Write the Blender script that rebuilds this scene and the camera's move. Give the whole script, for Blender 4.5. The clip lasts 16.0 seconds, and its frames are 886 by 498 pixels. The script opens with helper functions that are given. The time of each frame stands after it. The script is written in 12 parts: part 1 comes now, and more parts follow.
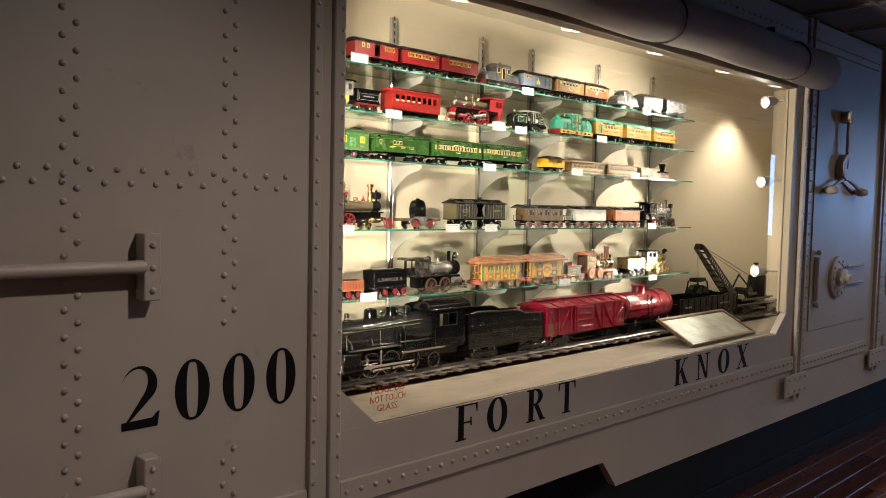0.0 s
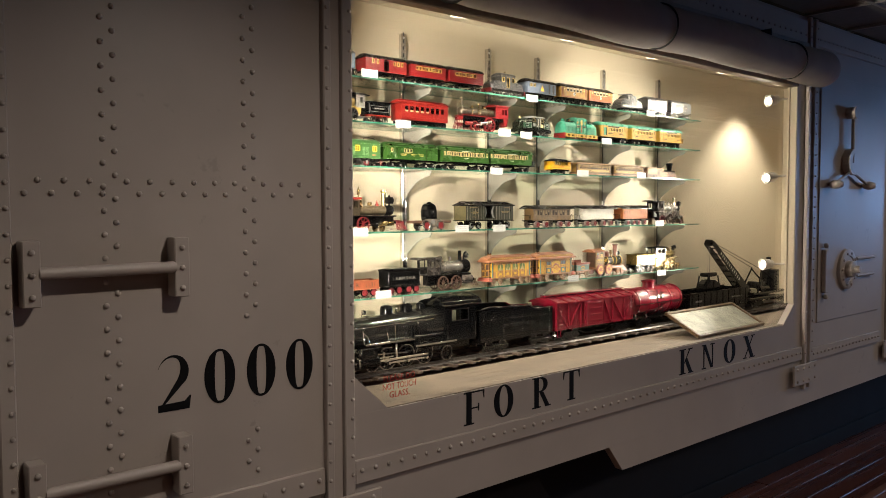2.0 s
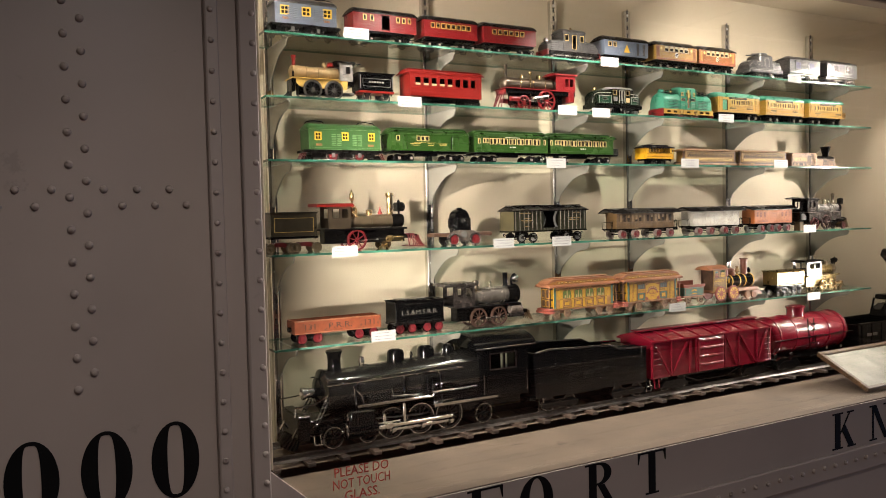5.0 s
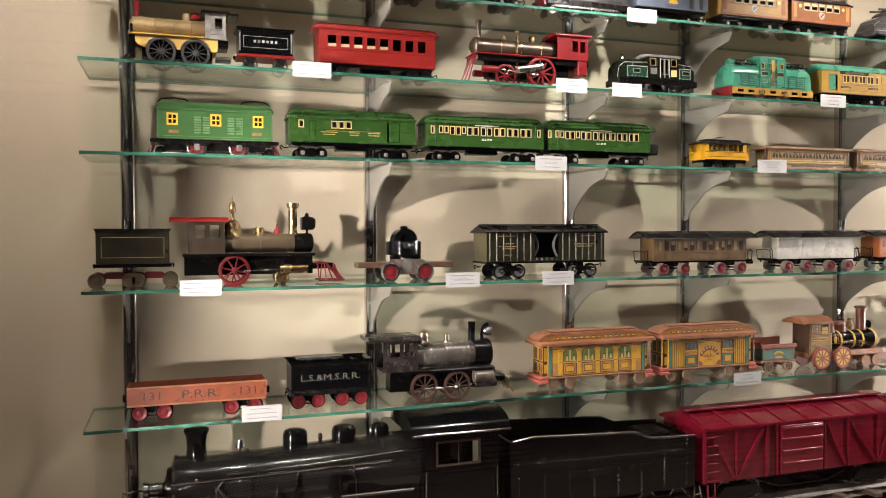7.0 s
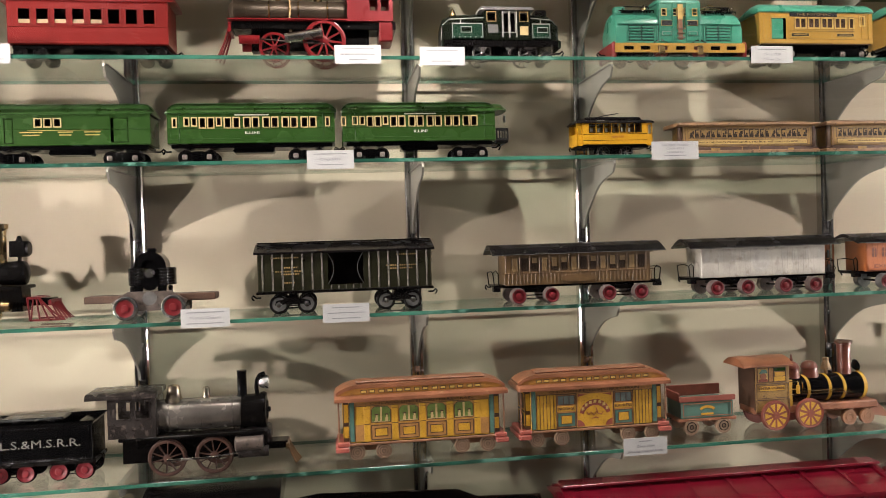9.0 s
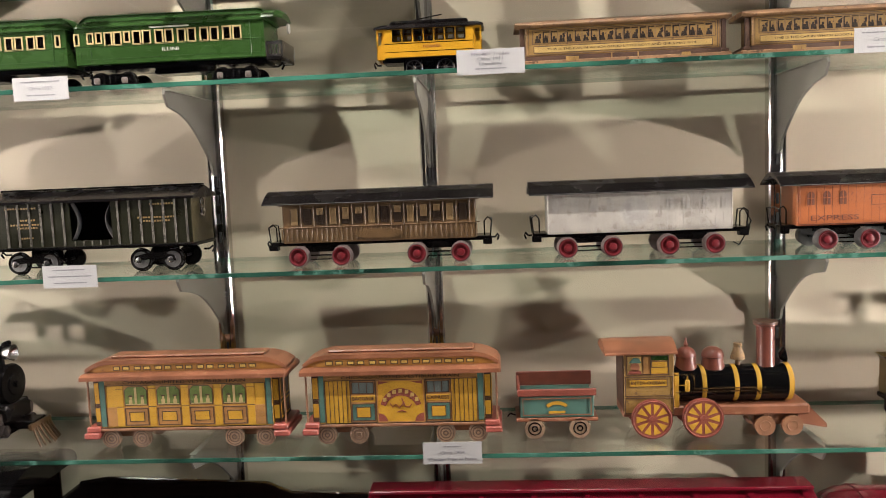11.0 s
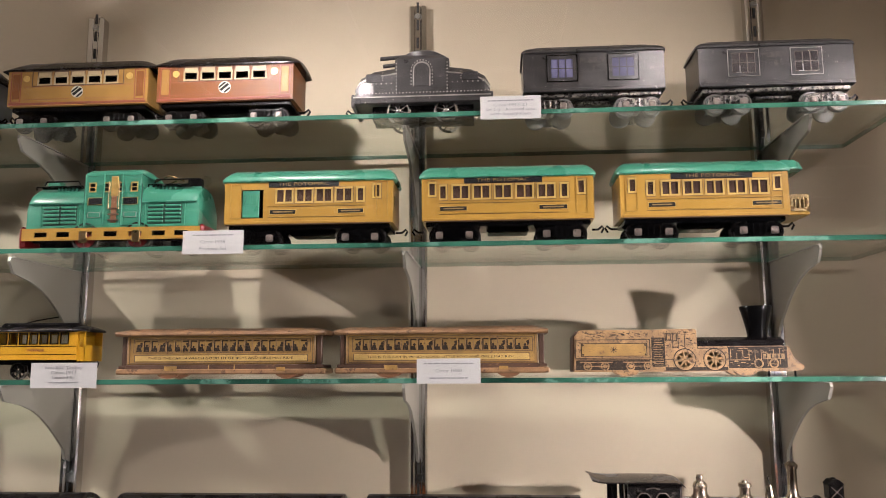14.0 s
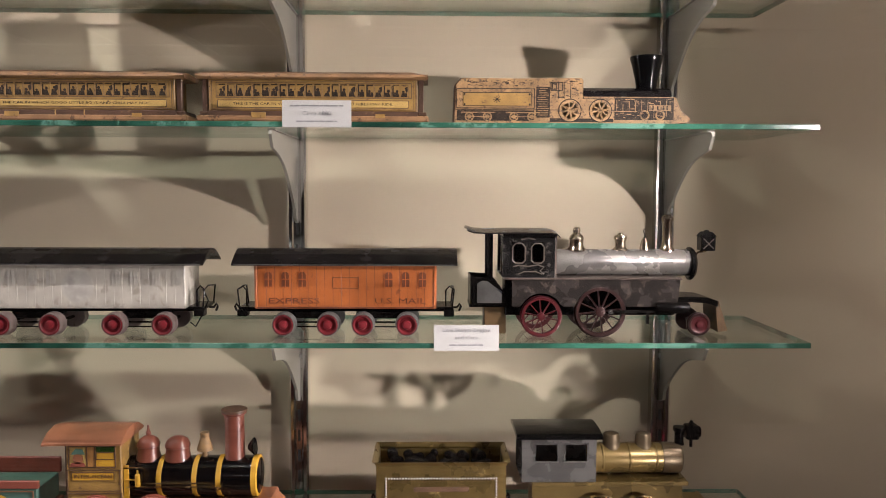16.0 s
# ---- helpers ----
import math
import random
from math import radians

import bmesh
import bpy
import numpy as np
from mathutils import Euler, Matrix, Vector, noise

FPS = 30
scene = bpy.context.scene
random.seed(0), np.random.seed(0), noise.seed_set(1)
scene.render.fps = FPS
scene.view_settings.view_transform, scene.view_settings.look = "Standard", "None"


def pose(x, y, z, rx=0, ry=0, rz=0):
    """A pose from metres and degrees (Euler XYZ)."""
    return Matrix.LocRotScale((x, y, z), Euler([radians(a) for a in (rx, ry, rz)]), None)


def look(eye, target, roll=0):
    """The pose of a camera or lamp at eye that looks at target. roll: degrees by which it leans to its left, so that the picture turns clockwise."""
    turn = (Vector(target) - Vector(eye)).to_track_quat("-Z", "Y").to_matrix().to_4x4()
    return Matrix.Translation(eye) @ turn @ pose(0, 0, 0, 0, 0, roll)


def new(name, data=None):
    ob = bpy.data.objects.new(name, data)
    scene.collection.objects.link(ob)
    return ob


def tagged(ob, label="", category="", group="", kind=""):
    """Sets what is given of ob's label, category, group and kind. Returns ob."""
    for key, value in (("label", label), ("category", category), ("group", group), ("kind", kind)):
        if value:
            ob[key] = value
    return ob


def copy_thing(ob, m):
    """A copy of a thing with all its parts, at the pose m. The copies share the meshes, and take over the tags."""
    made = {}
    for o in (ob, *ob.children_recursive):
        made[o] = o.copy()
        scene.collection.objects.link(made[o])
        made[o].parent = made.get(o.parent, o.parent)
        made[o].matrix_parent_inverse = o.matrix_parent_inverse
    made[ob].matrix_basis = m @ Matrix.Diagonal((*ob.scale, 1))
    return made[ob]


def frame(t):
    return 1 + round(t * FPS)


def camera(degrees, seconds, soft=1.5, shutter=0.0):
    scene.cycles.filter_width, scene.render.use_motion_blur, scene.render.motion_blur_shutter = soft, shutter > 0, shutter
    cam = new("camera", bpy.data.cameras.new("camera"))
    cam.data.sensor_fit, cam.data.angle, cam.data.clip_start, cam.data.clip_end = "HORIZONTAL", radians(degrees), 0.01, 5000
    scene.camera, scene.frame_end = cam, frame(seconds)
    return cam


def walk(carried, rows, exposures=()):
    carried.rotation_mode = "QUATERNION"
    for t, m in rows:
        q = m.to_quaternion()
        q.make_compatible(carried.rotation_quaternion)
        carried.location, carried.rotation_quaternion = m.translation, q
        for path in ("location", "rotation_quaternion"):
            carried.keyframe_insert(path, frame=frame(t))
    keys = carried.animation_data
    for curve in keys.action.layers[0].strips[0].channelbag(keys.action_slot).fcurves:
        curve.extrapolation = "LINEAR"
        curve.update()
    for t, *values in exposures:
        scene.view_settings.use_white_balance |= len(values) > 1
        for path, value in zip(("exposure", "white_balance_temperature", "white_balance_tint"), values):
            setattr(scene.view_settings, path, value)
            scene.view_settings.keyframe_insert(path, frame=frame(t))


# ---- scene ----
cam = camera(59.03, 16.0, soft=0.55)
PATH = [
    (0, (0.071, 0.093, 1.479), (1.441, 1.546, 1.365), 1.24),
    (0.5, (0.034, -0.019, 1.463), (1.402, 1.435, 1.343), 1.07),
    (1, (-0.008, -0.088, 1.470), (1.350, 1.376, 1.354), 0.76),
    (1.5, (-0.018, -0.112, 1.471), (1.310, 1.380, 1.372), 0.38),
    (2, (0.010, -0.093, 1.470), (1.317, 1.417, 1.369), -0.19),
    (2.5, (0.083, -0.004, 1.477), (1.389, 1.505, 1.359), -0.65),
    (3, (0.160, 0.078, 1.484), (1.471, 1.584, 1.368), -1.29),
    (3.5, (0.278, 0.122, 1.480), (1.615, 1.605, 1.367), -2.30),
    (4, (0.466, 0.115, 1.488), (1.789, 1.611, 1.380), -2.67),
    (4.5, (0.627, 0.158, 1.486), (1.723, 1.830, 1.400), -2.12),
    (4.7, (0.688, 0.205, 1.480), (1.720, 1.916, 1.395), -1.77),
    (6.8, (1.396, 0.641, 1.483), (2.064, 2.524, 1.388), -0.02),
    (7, (1.443, 0.695, 1.492), (2.088, 2.587, 1.440), -0.18),
    (7.5, (1.581, 0.771, 1.499), (2.199, 2.673, 1.476), -0.73),
    (8, (1.793, 0.799, 1.502), (2.297, 2.734, 1.486), -1.25),
    (8.2, (1.853, 0.817, 1.502), (2.340, 2.756, 1.485), -1.27),
    (10.5, (2.532, 1.096, 1.496), (2.393, 3.086, 1.352), -2.63),
    (11, (2.620, 1.149, 1.503), (2.485, 3.134, 1.304), -2.33),
    (11.5, (2.722, 1.226, 1.493), (2.653, 3.217, 1.312), -1.99),
    (12, (2.833, 1.246, 1.508), (2.792, 3.240, 1.360), -1.77),
    (12.5, (2.943, 1.236, 1.522), (2.948, 3.236, 1.530), -1.51),
    (13, (3.013, 1.218, 1.556), (3.022, 3.215, 1.669), -0.55),
    (13.5, (3.069, 1.212, 1.599), (2.980, 3.201, 1.790), -0.23),
    (14, (3.091, 1.193, 1.628), (2.955, 3.167, 1.922), -0.33),
    (14.5, (3.091, 1.191, 1.642), (2.956, 3.151, 2.014), -0.41),
    (15, (3.103, 1.196, 1.632), (3.002, 3.161, 1.991), -0.08),
    (15.3, (3.115, 1.210, 1.597), (3.061, 3.190, 1.875), 0.20),
    (15.5, (3.126, 1.223, 1.577), (3.101, 3.213, 1.779), 0.20),
    (15.8, (3.140, 1.240, 1.559), (3.143, 3.240, 1.590), 0.22),
    (16, (3.148, 1.250, 1.550), (3.185, 3.243, 1.396), 0.23),
]
# the clip's camera darkens its picture once the lit case fills it
EXPOSURES = [(0, 0.0, 6350, 2), (3.4, 0.0, 6350, 4), (4.6, -0.3, 6250, 8), (6.5, -0.66, 5900, 13), (7.3, -0.74, 5890, 13), (8.2, -0.96, 5880, 13), (10.5, -0.68, 5800, 14), (11.5, -0.7, 5800, 14), (12.5, -0.85, 5800, 17), (14, -0.97, 5780, 18), (15.3, -1.03, 5800, 17), (16, -1.02, 5800, 17)]
walk(cam, [(t, look(eye, target, roll)) for t, eye, target, roll in PATH], EXPOSURES)

# ---- world and light ----
world = bpy.data.worlds.new("world")
scene.world = world
world.use_nodes = True
wn = world.node_tree.nodes
sky = wn.new("ShaderNodeTexSky")
sky.sky_type, sky.sun_disc, sky.sun_elevation, sky.sun_rotation = "NISHITA", False, radians(35), radians(60)
world.node_tree.links.new(sky.outputs["Color"], wn["Background"].inputs["Color"])
wn["Background"].inputs["Strength"].default_value = 0.12


def lamp(name, kind, eye, target, watts, colour, size=0.05, cone=60.0, blend=0.5):
    data = bpy.data.lights.new(name, kind)
    data.energy, data.color = watts, colour
    if kind == "AREA":
        data.size = size
    else:
        data.shadow_soft_size = size
    if kind == "SPOT":
        data.spot_size, data.spot_blend = radians(cone), blend
    ob = new(name, data)
    ob.matrix_basis = look(eye, target)
    return ob


CEIL = 2.37            # ceiling of the visitors' room
WARM = (1.0, 0.86, 0.72)
# three spotlights up each front corner of the case, aimed across at the shelves
SPOTS = [(3.70, 1.74, 1.99, (2.55, 2.2, 1.78)), (3.69, 1.74, 1.62, (2.40, 2.2, 1.42)), (3.67, 1.74, 1.20, (2.5, 2.2, 1.2)),
         (1.14, 1.70, 1.99, (2.6, 2.2, 2.05)), (1.14, 1.70, 1.62, (2.75, 2.2, 1.5)), (1.14, 1.70, 1.20, (2.65, 2.2, 1.38))]
SPOT_WATTS = [26, 58, 50, 58, 88, 60]
SPOT_CONES = [104, 106, 84, 66, 88, 98]
for (sx, sy, sz, aim), watts, cone in zip(SPOTS, SPOT_WATTS, SPOT_CONES):
    d = (Vector(aim) - Vector((sx, sy, sz))).normalized()
    lamp("spot_light", "SPOT", Vector((sx, sy, sz)) + d * 0.034, aim, watts, WARM, 0.010, cone, 0.9)
# small lamp heads hung along the front of the case's ceiling, and one close to the back wall
DOWN = [(1.30, 1.78), (1.71, 1.78), (2.25, 1.78), (2.785, 1.78), (3.335, 1.78), (3.865, 1.78)]
DOWN_WATTS = (20, 17, 45, 22, 4, 5)
DOWN_CONES = (150, 116, 112, 142, 146, 150)
for (dx, dy), watts, cone in zip(DOWN, DOWN_WATTS, DOWN_CONES):
    lamp("hung_light", "SPOT", (dx, dy + 0.01, 2.068), (dx + (0.16 if 2.6 < dx < 3.0 else 0.0), 2.16, 1.70 if 2.6 < dx < 3.0 else 1.28), watts, WARM, 0.010, cone, 0.85)
WASH = (4.23, 1.985)
lamp("wash_light", "SPOT", (WASH[0], WASH[1], 2.176), (WASH[0], WASH[1], 1.0), 54, WARM, 0.015, 104, 0.6)
lamp("next_case_light", "SPOT", (6.3, 1.8, 2.17), (6.3, 2.1, 1.2), 40, WARM, 0.02, 130, 0.5)
# assumed, unseen recessed ceiling lamps of the visitors' room, and daylight in the end window
# first placed from the rail shadows, the rest added to brighten the car side
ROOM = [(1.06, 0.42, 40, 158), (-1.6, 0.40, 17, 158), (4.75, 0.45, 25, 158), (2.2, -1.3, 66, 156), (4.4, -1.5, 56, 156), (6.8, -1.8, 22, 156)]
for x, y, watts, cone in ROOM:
    lamp("assumed_room_light", "SPOT", (x, y, CEIL - 0.03), (x, y, 0), watts, (1.0, 0.84, 0.74), 0.03, cone, 0.75)
lamp("window_light", "AREA", (8.90, -0.25, 1.66), (4.4, 1.4, 1.5), 26, (0.25, 0.48, 1.0), 0.9)

# ---- materials ----
def mat(name, colour, rough=0.5, metal=0.0, vary=0.10, scale=30.0, grain=0.0, grain_scale=400.0, wear=None, wear_at=0.66, wear_scale=60.0, coat=0.0, per_object=0.0, spec=0.5):
    """A surface with broad mottling, fine relief and, where given, worn spots of another colour."""
    m = bpy.data.materials.new(name)
    m.use_nodes = True
    nodes, links = m.node_tree.nodes, m.node_tree.links
    b = nodes["Principled BSDF"]
    b.inputs["Roughness"].default_value, b.inputs["Metallic"].default_value = rough, metal
    b.inputs["Specular IOR Level"].default_value = spec
    b.inputs["Coat Weight"].default_value = coat
    b.inputs["Coat Roughness"].default_value = 0.12
    at = nodes.new("ShaderNodeTexCoord")
    n1 = nodes.new("ShaderNodeTexNoise")
    n1.inputs["Scale"].default_value, n1.inputs["Detail"].default_value = scale, 5
    links.new(at.outputs["Object"], n1.inputs["Vector"])
    ramp = nodes.new("ShaderNodeValToRGB")
    c0 = [max(0.0, c * (1 - vary)) for c in colour]
    c1 = [min(1.0, c * (1 + vary)) for c in colour]
    ramp.color_ramp.elements[0].color, ramp.color_ramp.elements[0].position = (*c0, 1), 0.3
    ramp.color_ramp.elements[1].color, ramp.color_ramp.elements[1].position = (*c1, 1), 0.7
    links.new(n1.outputs["Fac"], ramp.inputs["Fac"])
    out = ramp.outputs["Color"]
    if per_object:
        info, hsv = nodes.new("ShaderNodeObjectInfo"), nodes.new("ShaderNodeHueSaturation")
        rng = nodes.new("ShaderNodeMapRange")
        rng.inputs["To Min"].default_value, rng.inputs["To Max"].default_value = 1 - per_object, 1 + per_object
        links.new(info.outputs["Random"], rng.inputs["Value"])
        links.new(rng.outputs["Result"], hsv.inputs["Value"])
        links.new(out, hsv.inputs["Color"])
        out = hsv.outputs["Color"]
    n2 = nodes.new("ShaderNodeTexNoise")
    n2.inputs["Scale"].default_value, n2.inputs["Detail"].default_value = grain_scale, 4
    links.new(at.outputs["Object"], n2.inputs["Vector"])
    if wear:
        n3 = nodes.new("ShaderNodeTexNoise")
        n3.inputs["Scale"].default_value, n3.inputs["Detail"].default_value, n3.inputs["Roughness"].default_value = wear_scale, 8, 0.7
        links.new(at.outputs["Object"], n3.inputs["Vector"])
        edge = nodes.new("ShaderNodeValToRGB")
        edge.color_ramp.elements[0].position, edge.color_ramp.elements[1].position = wear_at, wear_at + 0.035
        links.new(n3.outputs["Fac"], edge.inputs["Fac"])
        mix = nodes.new("ShaderNodeMix")
        mix.data_type = "RGBA"
        mix.inputs["B"].default_value = (*wear, 1)
        links.new(edge.outputs["Color"], mix.inputs["Factor"])
        links.new(out, mix.inputs["A"])
        out = mix.outputs["Result"]
    links.new(out, b.inputs["Base Color"])
    r = nodes.new("ShaderNodeMapRange")
    r.inputs["To Min"].default_value, r.inputs["To Max"].default_value = max(0.03, rough - 0.1), min(1, rough + 0.12)
    links.new(n1.outputs["Fac"], r.inputs["Value"])
    links.new(r.outputs["Result"], b.inputs["Roughness"])
    if grain:
        bump = nodes.new("ShaderNodeBump")
        bump.inputs["Strength"].default_value, bump.inputs["Distance"].default_value = grain, 0.001
        links.new(n2.outputs["Fac"], bump.inputs["Height"])
        links.new(bump.outputs["Normal"], b.inputs["Normal"])
    return m


def clear(name, tint, gloss=1.0):
    """Clear sheet glass: lets light through, with the mirror image that its angle gives."""
    m = bpy.data.materials.new(name)
    m.use_nodes = True
    nodes, links = m.node_tree.nodes, m.node_tree.links
    nodes.remove(nodes["Principled BSDF"])
    t, g, f, p, k, mix = (nodes.new("ShaderNode" + n) for n in ("BsdfTransparent", "BsdfGlossy", "LayerWeight", "Math", "Math", "MixShader"))
    t.inputs["Color"].default_value = (*tint, 1)
    g.inputs["Roughness"].default_value = 0.01
    g.inputs["Color"].default_value = (gloss, gloss, gloss, 1)
    f.inputs["Blend"].default_value = 0.5
    p.operation, p.inputs[1].default_value = "POWER", 5.0
    k.operation, k.inputs[1].default_value, k.inputs[2].default_value = "MULTIPLY_ADD", 0.93, 0.035
    links.new(f.outputs["Facing"], p.inputs[0])
    links.new(p.outputs["Value"], k.inputs[0])
    links.new(k.outputs["Value"], mix.inputs["Fac"])
    links.new(t.outputs["BSDF"], mix.inputs[1])
    links.new(g.outputs["BSDF"], mix.inputs[2])
    links.new(mix.outputs["Shader"], nodes["Material Output"].inputs["Surface"])
    return m


def glow(name, colour, strength):
    m = bpy.data.materials.new(name)
    m.use_nodes = True
    b = m.node_tree.nodes["Principled BSDF"]
    b.inputs["Base Color"].default_value = (0.8, 0.8, 0.8, 1)
    b.inputs["Emission Color"].default_value, b.inputs["Emission Strength"].default_value = (*colour, 1), strength
    return m


def planks(name, colour, rough):
    """Floor boards: stretched grain along x, each board its own shade."""
    m = mat(name, colour, rough, 0, 0.3, 3.0, 0.3, 60, per_object=0.25)
    n = m.node_tree.nodes
    mp = n.new("ShaderNodeMapping")
    mp.inputs["Scale"].default_value = (0.25, 8, 8)
    tex = [k for k in n if k.type == "TEX_NOISE"]
    co = [k for k in n if k.type == "TEX_COORD"][0]
    m.node_tree.links.new(co.outputs["Object"], mp.inputs["Vector"])
    for k in tex:
        m.node_tree.links.new(mp.outputs["Vector"], k.inputs["Vector"])
    return m


FACADE = mat("grey_enamel", (0.455, 0.395, 0.352), 0.42, 0, 0.06, 4.0, 0.06, 300, (0.40, 0.345, 0.305), 0.64, 7)
CANVAS = mat("canvas", (0.36, 0.32, 0.30), 0.85, 0, 0.10, 8.0, 0.35, 900)
BLACKVOID = mat("black_base_paint", (0.012, 0.011, 0.011), 0.75, 0, 0.2, 6)
BOARDS = planks("stained_floorboard", (0.10, 0.035, 0.022), 0.28)
TILE = mat("ceiling_tile", (0.16, 0.155, 0.15), 0.95, 0, 0.10, 30, 0.5, 500)
TBAR = mat("ceiling_grid_paint", (0.30, 0.29, 0.28), 0.6, 0, 0.05, 8)
ROOMWALL = mat("dim_wall_paint", (0.075, 0.062, 0.052), 0.8, 0, 0.08, 3, 0.15, 300)
CREAM = mat("cream_wall_paint", (0.50, 0.432, 0.318), 0.7, 0, 0.04, 2.5, 0.15, 350)
CASEFLOOR = mat("tan_case_floor", (0.150, 0.116, 0.085), 0.65, 0, 0.20, 9, 0.2, 300, (0.105, 0.08, 0.06), 0.60, 12)
LETTER = mat("black_letter_paint", (0.006, 0.006, 0.007), 0.5, 0, 0.1, 30, spec=0.2)
WOODTRIM = mat("brown_trim", (0.16, 0.10, 0.06), 0.5, 0, 0.2, 20, 0.2, 200)
PANE = clear("case_glass", (0.985, 0.99, 0.985))
SHELFGLASS = clear("shelf_glass", (0.945, 0.985, 0.965))
GREENEDGE = mat("green_glass_edge", (0.030, 0.105, 0.072), 0.16, 0, 0.8, 9, 0.3, 60, (0.10, 0.22, 0.17), 0.56, 14, coat=0.2, spec=0.3)
CHROME = mat("chrome", (0.60, 0.59, 0.58), 0.13, 1.0, 0.05, 20, 0.05, 200)
STEEL = mat("brushed_steel", (0.50, 0.50, 0.49), 0.34, 1.0, 0.08, 30, 0.1, 600)
BRACKET = mat("grey_bracket", (0.245, 0.232, 0.200), 0.4, 0.25, 0.06, 20)
SLOT = mat("dark_slot", (0.02, 0.02, 0.02), 0.6, 0, 0.2, 30)
CARD = mat("white_card", (0.43, 0.43, 0.42), 0.6, 0, 0.04, 40)
INK = mat("card_ink", (0.20, 0.20, 0.21), 0.7, 0, 0.1, 50)
REDINK = mat("red_letter", (0.42, 0.05, 0.04), 0.5, 0, 0.1, 50)
LAMPLENS = glow("lamp_lens", (1.0, 0.84, 0.62), 28.0)
DAYLIGHT = glow("blue_daylight", (0.16, 0.42, 0.95), 1.3)
WHITEMETAL = mat("white_lamp_enamel", (0.50, 0.46, 0.41), 0.30, 0, 0.05, 30)
# train finishes
BLACK = mat("black_enamel", (0.0022, 0.0022, 0.0024), 0.16, 0, 0.25, 40, 0.06, 500, (0.08, 0.07, 0.06), 0.68, 130, spec=0.12)
GLOSSBLACK = mat("gloss_black", (0.0022, 0.0022, 0.0024), 0.085, 0, 0.2, 20, 0.02, 300, spec=0.32)
OLDBLACK = mat("worn_black_paint", (0.003, 0.0027, 0.0026), 0.22, 0, 0.35, 50, 0.2, 400, (0.13, 0.11, 0.10), 0.65, 150, spec=0.12)
ROOFBLACK = mat("dull_black_roof", (0.0060, 0.0050, 0.0052), 0.25, 0, 0.4, 30, 0.18, 300, (0.16, 0.14, 0.125), 0.65, 150, spec=0.16)
DARKIRON = mat("dark_iron", (0.0085, 0.0075, 0.007), 0.26, 0.35, 0.35, 60, 0.25, 500, (0.16, 0.145, 0.13), 0.645, 170, spec=0.2)
NICKEL = mat("tarnished_nickel", (0.40, 0.385, 0.365), 0.24, 1.0, 0.25, 50, 0.15, 500, (0.13, 0.12, 0.11), 0.65, 80)
BRASS = mat("aged_brass", (0.37, 0.262, 0.128), 0.25, 1.0, 0.22, 40, 0.12, 500, (0.20, 0.13, 0.07), 0.67, 80)
DULLBRASS = mat("dull_bronze_boiler", (0.125, 0.094, 0.058), 0.36, 0.7, 0.25, 30, 0.15, 500, (0.055, 0.042, 0.03), 0.66, 60)
RED = mat("red_enamel", (0.118, 0.007, 0.008), 0.30, 0, 0.18, 30, 0.08, 400, (0.085, 0.022, 0.018), 0.66, 90, spec=0.3)
BRIGHTRED = mat("worn_bright_red", (0.132, 0.0085, 0.0065), 0.32, 0, 0.16, 25, 0.1, 400, (0.11, 0.022, 0.016), 0.66, 100, spec=0.3)
MAROON = mat("maroon_enamel", (0.130, 0.004, 0.013), 0.20, 0, 0.16, 12, 0.04, 300, (0.09, 0.01, 0.012), 0.68, 60, coat=0.2)
WHEELRED = mat("red_wheel", (0.105, 0.008, 0.010), 0.30, 0, 0.25, 60, 0.15, 500, (0.045, 0.02, 0.018), 0.61, 120)
GREEN = mat("green_enamel", (0.020, 0.051, 0.0095), 0.26, 0, 0.14, 20, 0.05, 400, (0.045, 0.07, 0.02), 0.71, 120, coat=0.1, spec=0.35)
DARKGREEN = mat("dark_green_roof", (0.021, 0.052, 0.011), 0.28, 0, 0.15, 30, 0.05, 400, spec=0.35)
LOCOGREEN = mat("light_green_enamel", (0.037, 0.092, 0.028), 0.30, 0, 0.14, 25, 0.08, 400, (0.10, 0.10, 0.05), 0.69, 110, spec=0.35)
TURQ = mat("turquoise_enamel", (0.045, 0.200, 0.130), 0.28, 0, 0.12, 20, 0.04, 400, (0.028, 0.10, 0.07), 0.69, 110, coat=0.06)
POTYELLOW = mat("mustard_enamel", (0.315, 0.185, 0.032), 0.30, 0, 0.14, 25, 0.05, 400, (0.16, 0.085, 0.022), 0.66, 130, coat=0.12)
GOLDPAINT = mat("yellow_gilt_paint", (0.50, 0.33, 0.075), 0.38, 0.15, 0.2, 30, 0.1, 400, (0.25, 0.17, 0.06), 0.66, 80)
LITHOTAN = mat("tan_litho_tin", (0.28, 0.160, 0.040), 0.45, 0, 0.16, 40, 0.05, 500, (0.20, 0.11, 0.034), 0.66, 140, spec=0.3)
LITHOORANGE = mat("orange_litho_tin", (0.165, 0.060, 0.015), 0.45, 0, 0.18, 40, 0.05, 500, (0.11, 0.034, 0.016), 0.66, 140, spec=0.3)
GREYPAINT = mat("grey_gunmetal_paint", (0.062, 0.060, 0.060), 0.30, 0.5, 0.32, 45, 0.3, 240, (0.36, 0.34, 0.31), 0.635, 210)
BLUEGREY = mat("blue_grey_enamel", (0.10, 0.12, 0.16), 0.35, 0.1, 0.15, 30, 0.08, 400, (0.22, 0.21, 0.2), 0.70, 110)
LITHOYELLOW = mat("yellow_paper_litho", (0.46, 0.255, 0.016), 0.5, 0, 0.16, 60, 0.12, 500, (0.28, 0.14, 0.03), 0.67, 160)
LITHOOCHRE = mat("ochre_litho", (0.34, 0.17, 0.045), 0.55, 0, 0.2, 60, 0.1, 500)
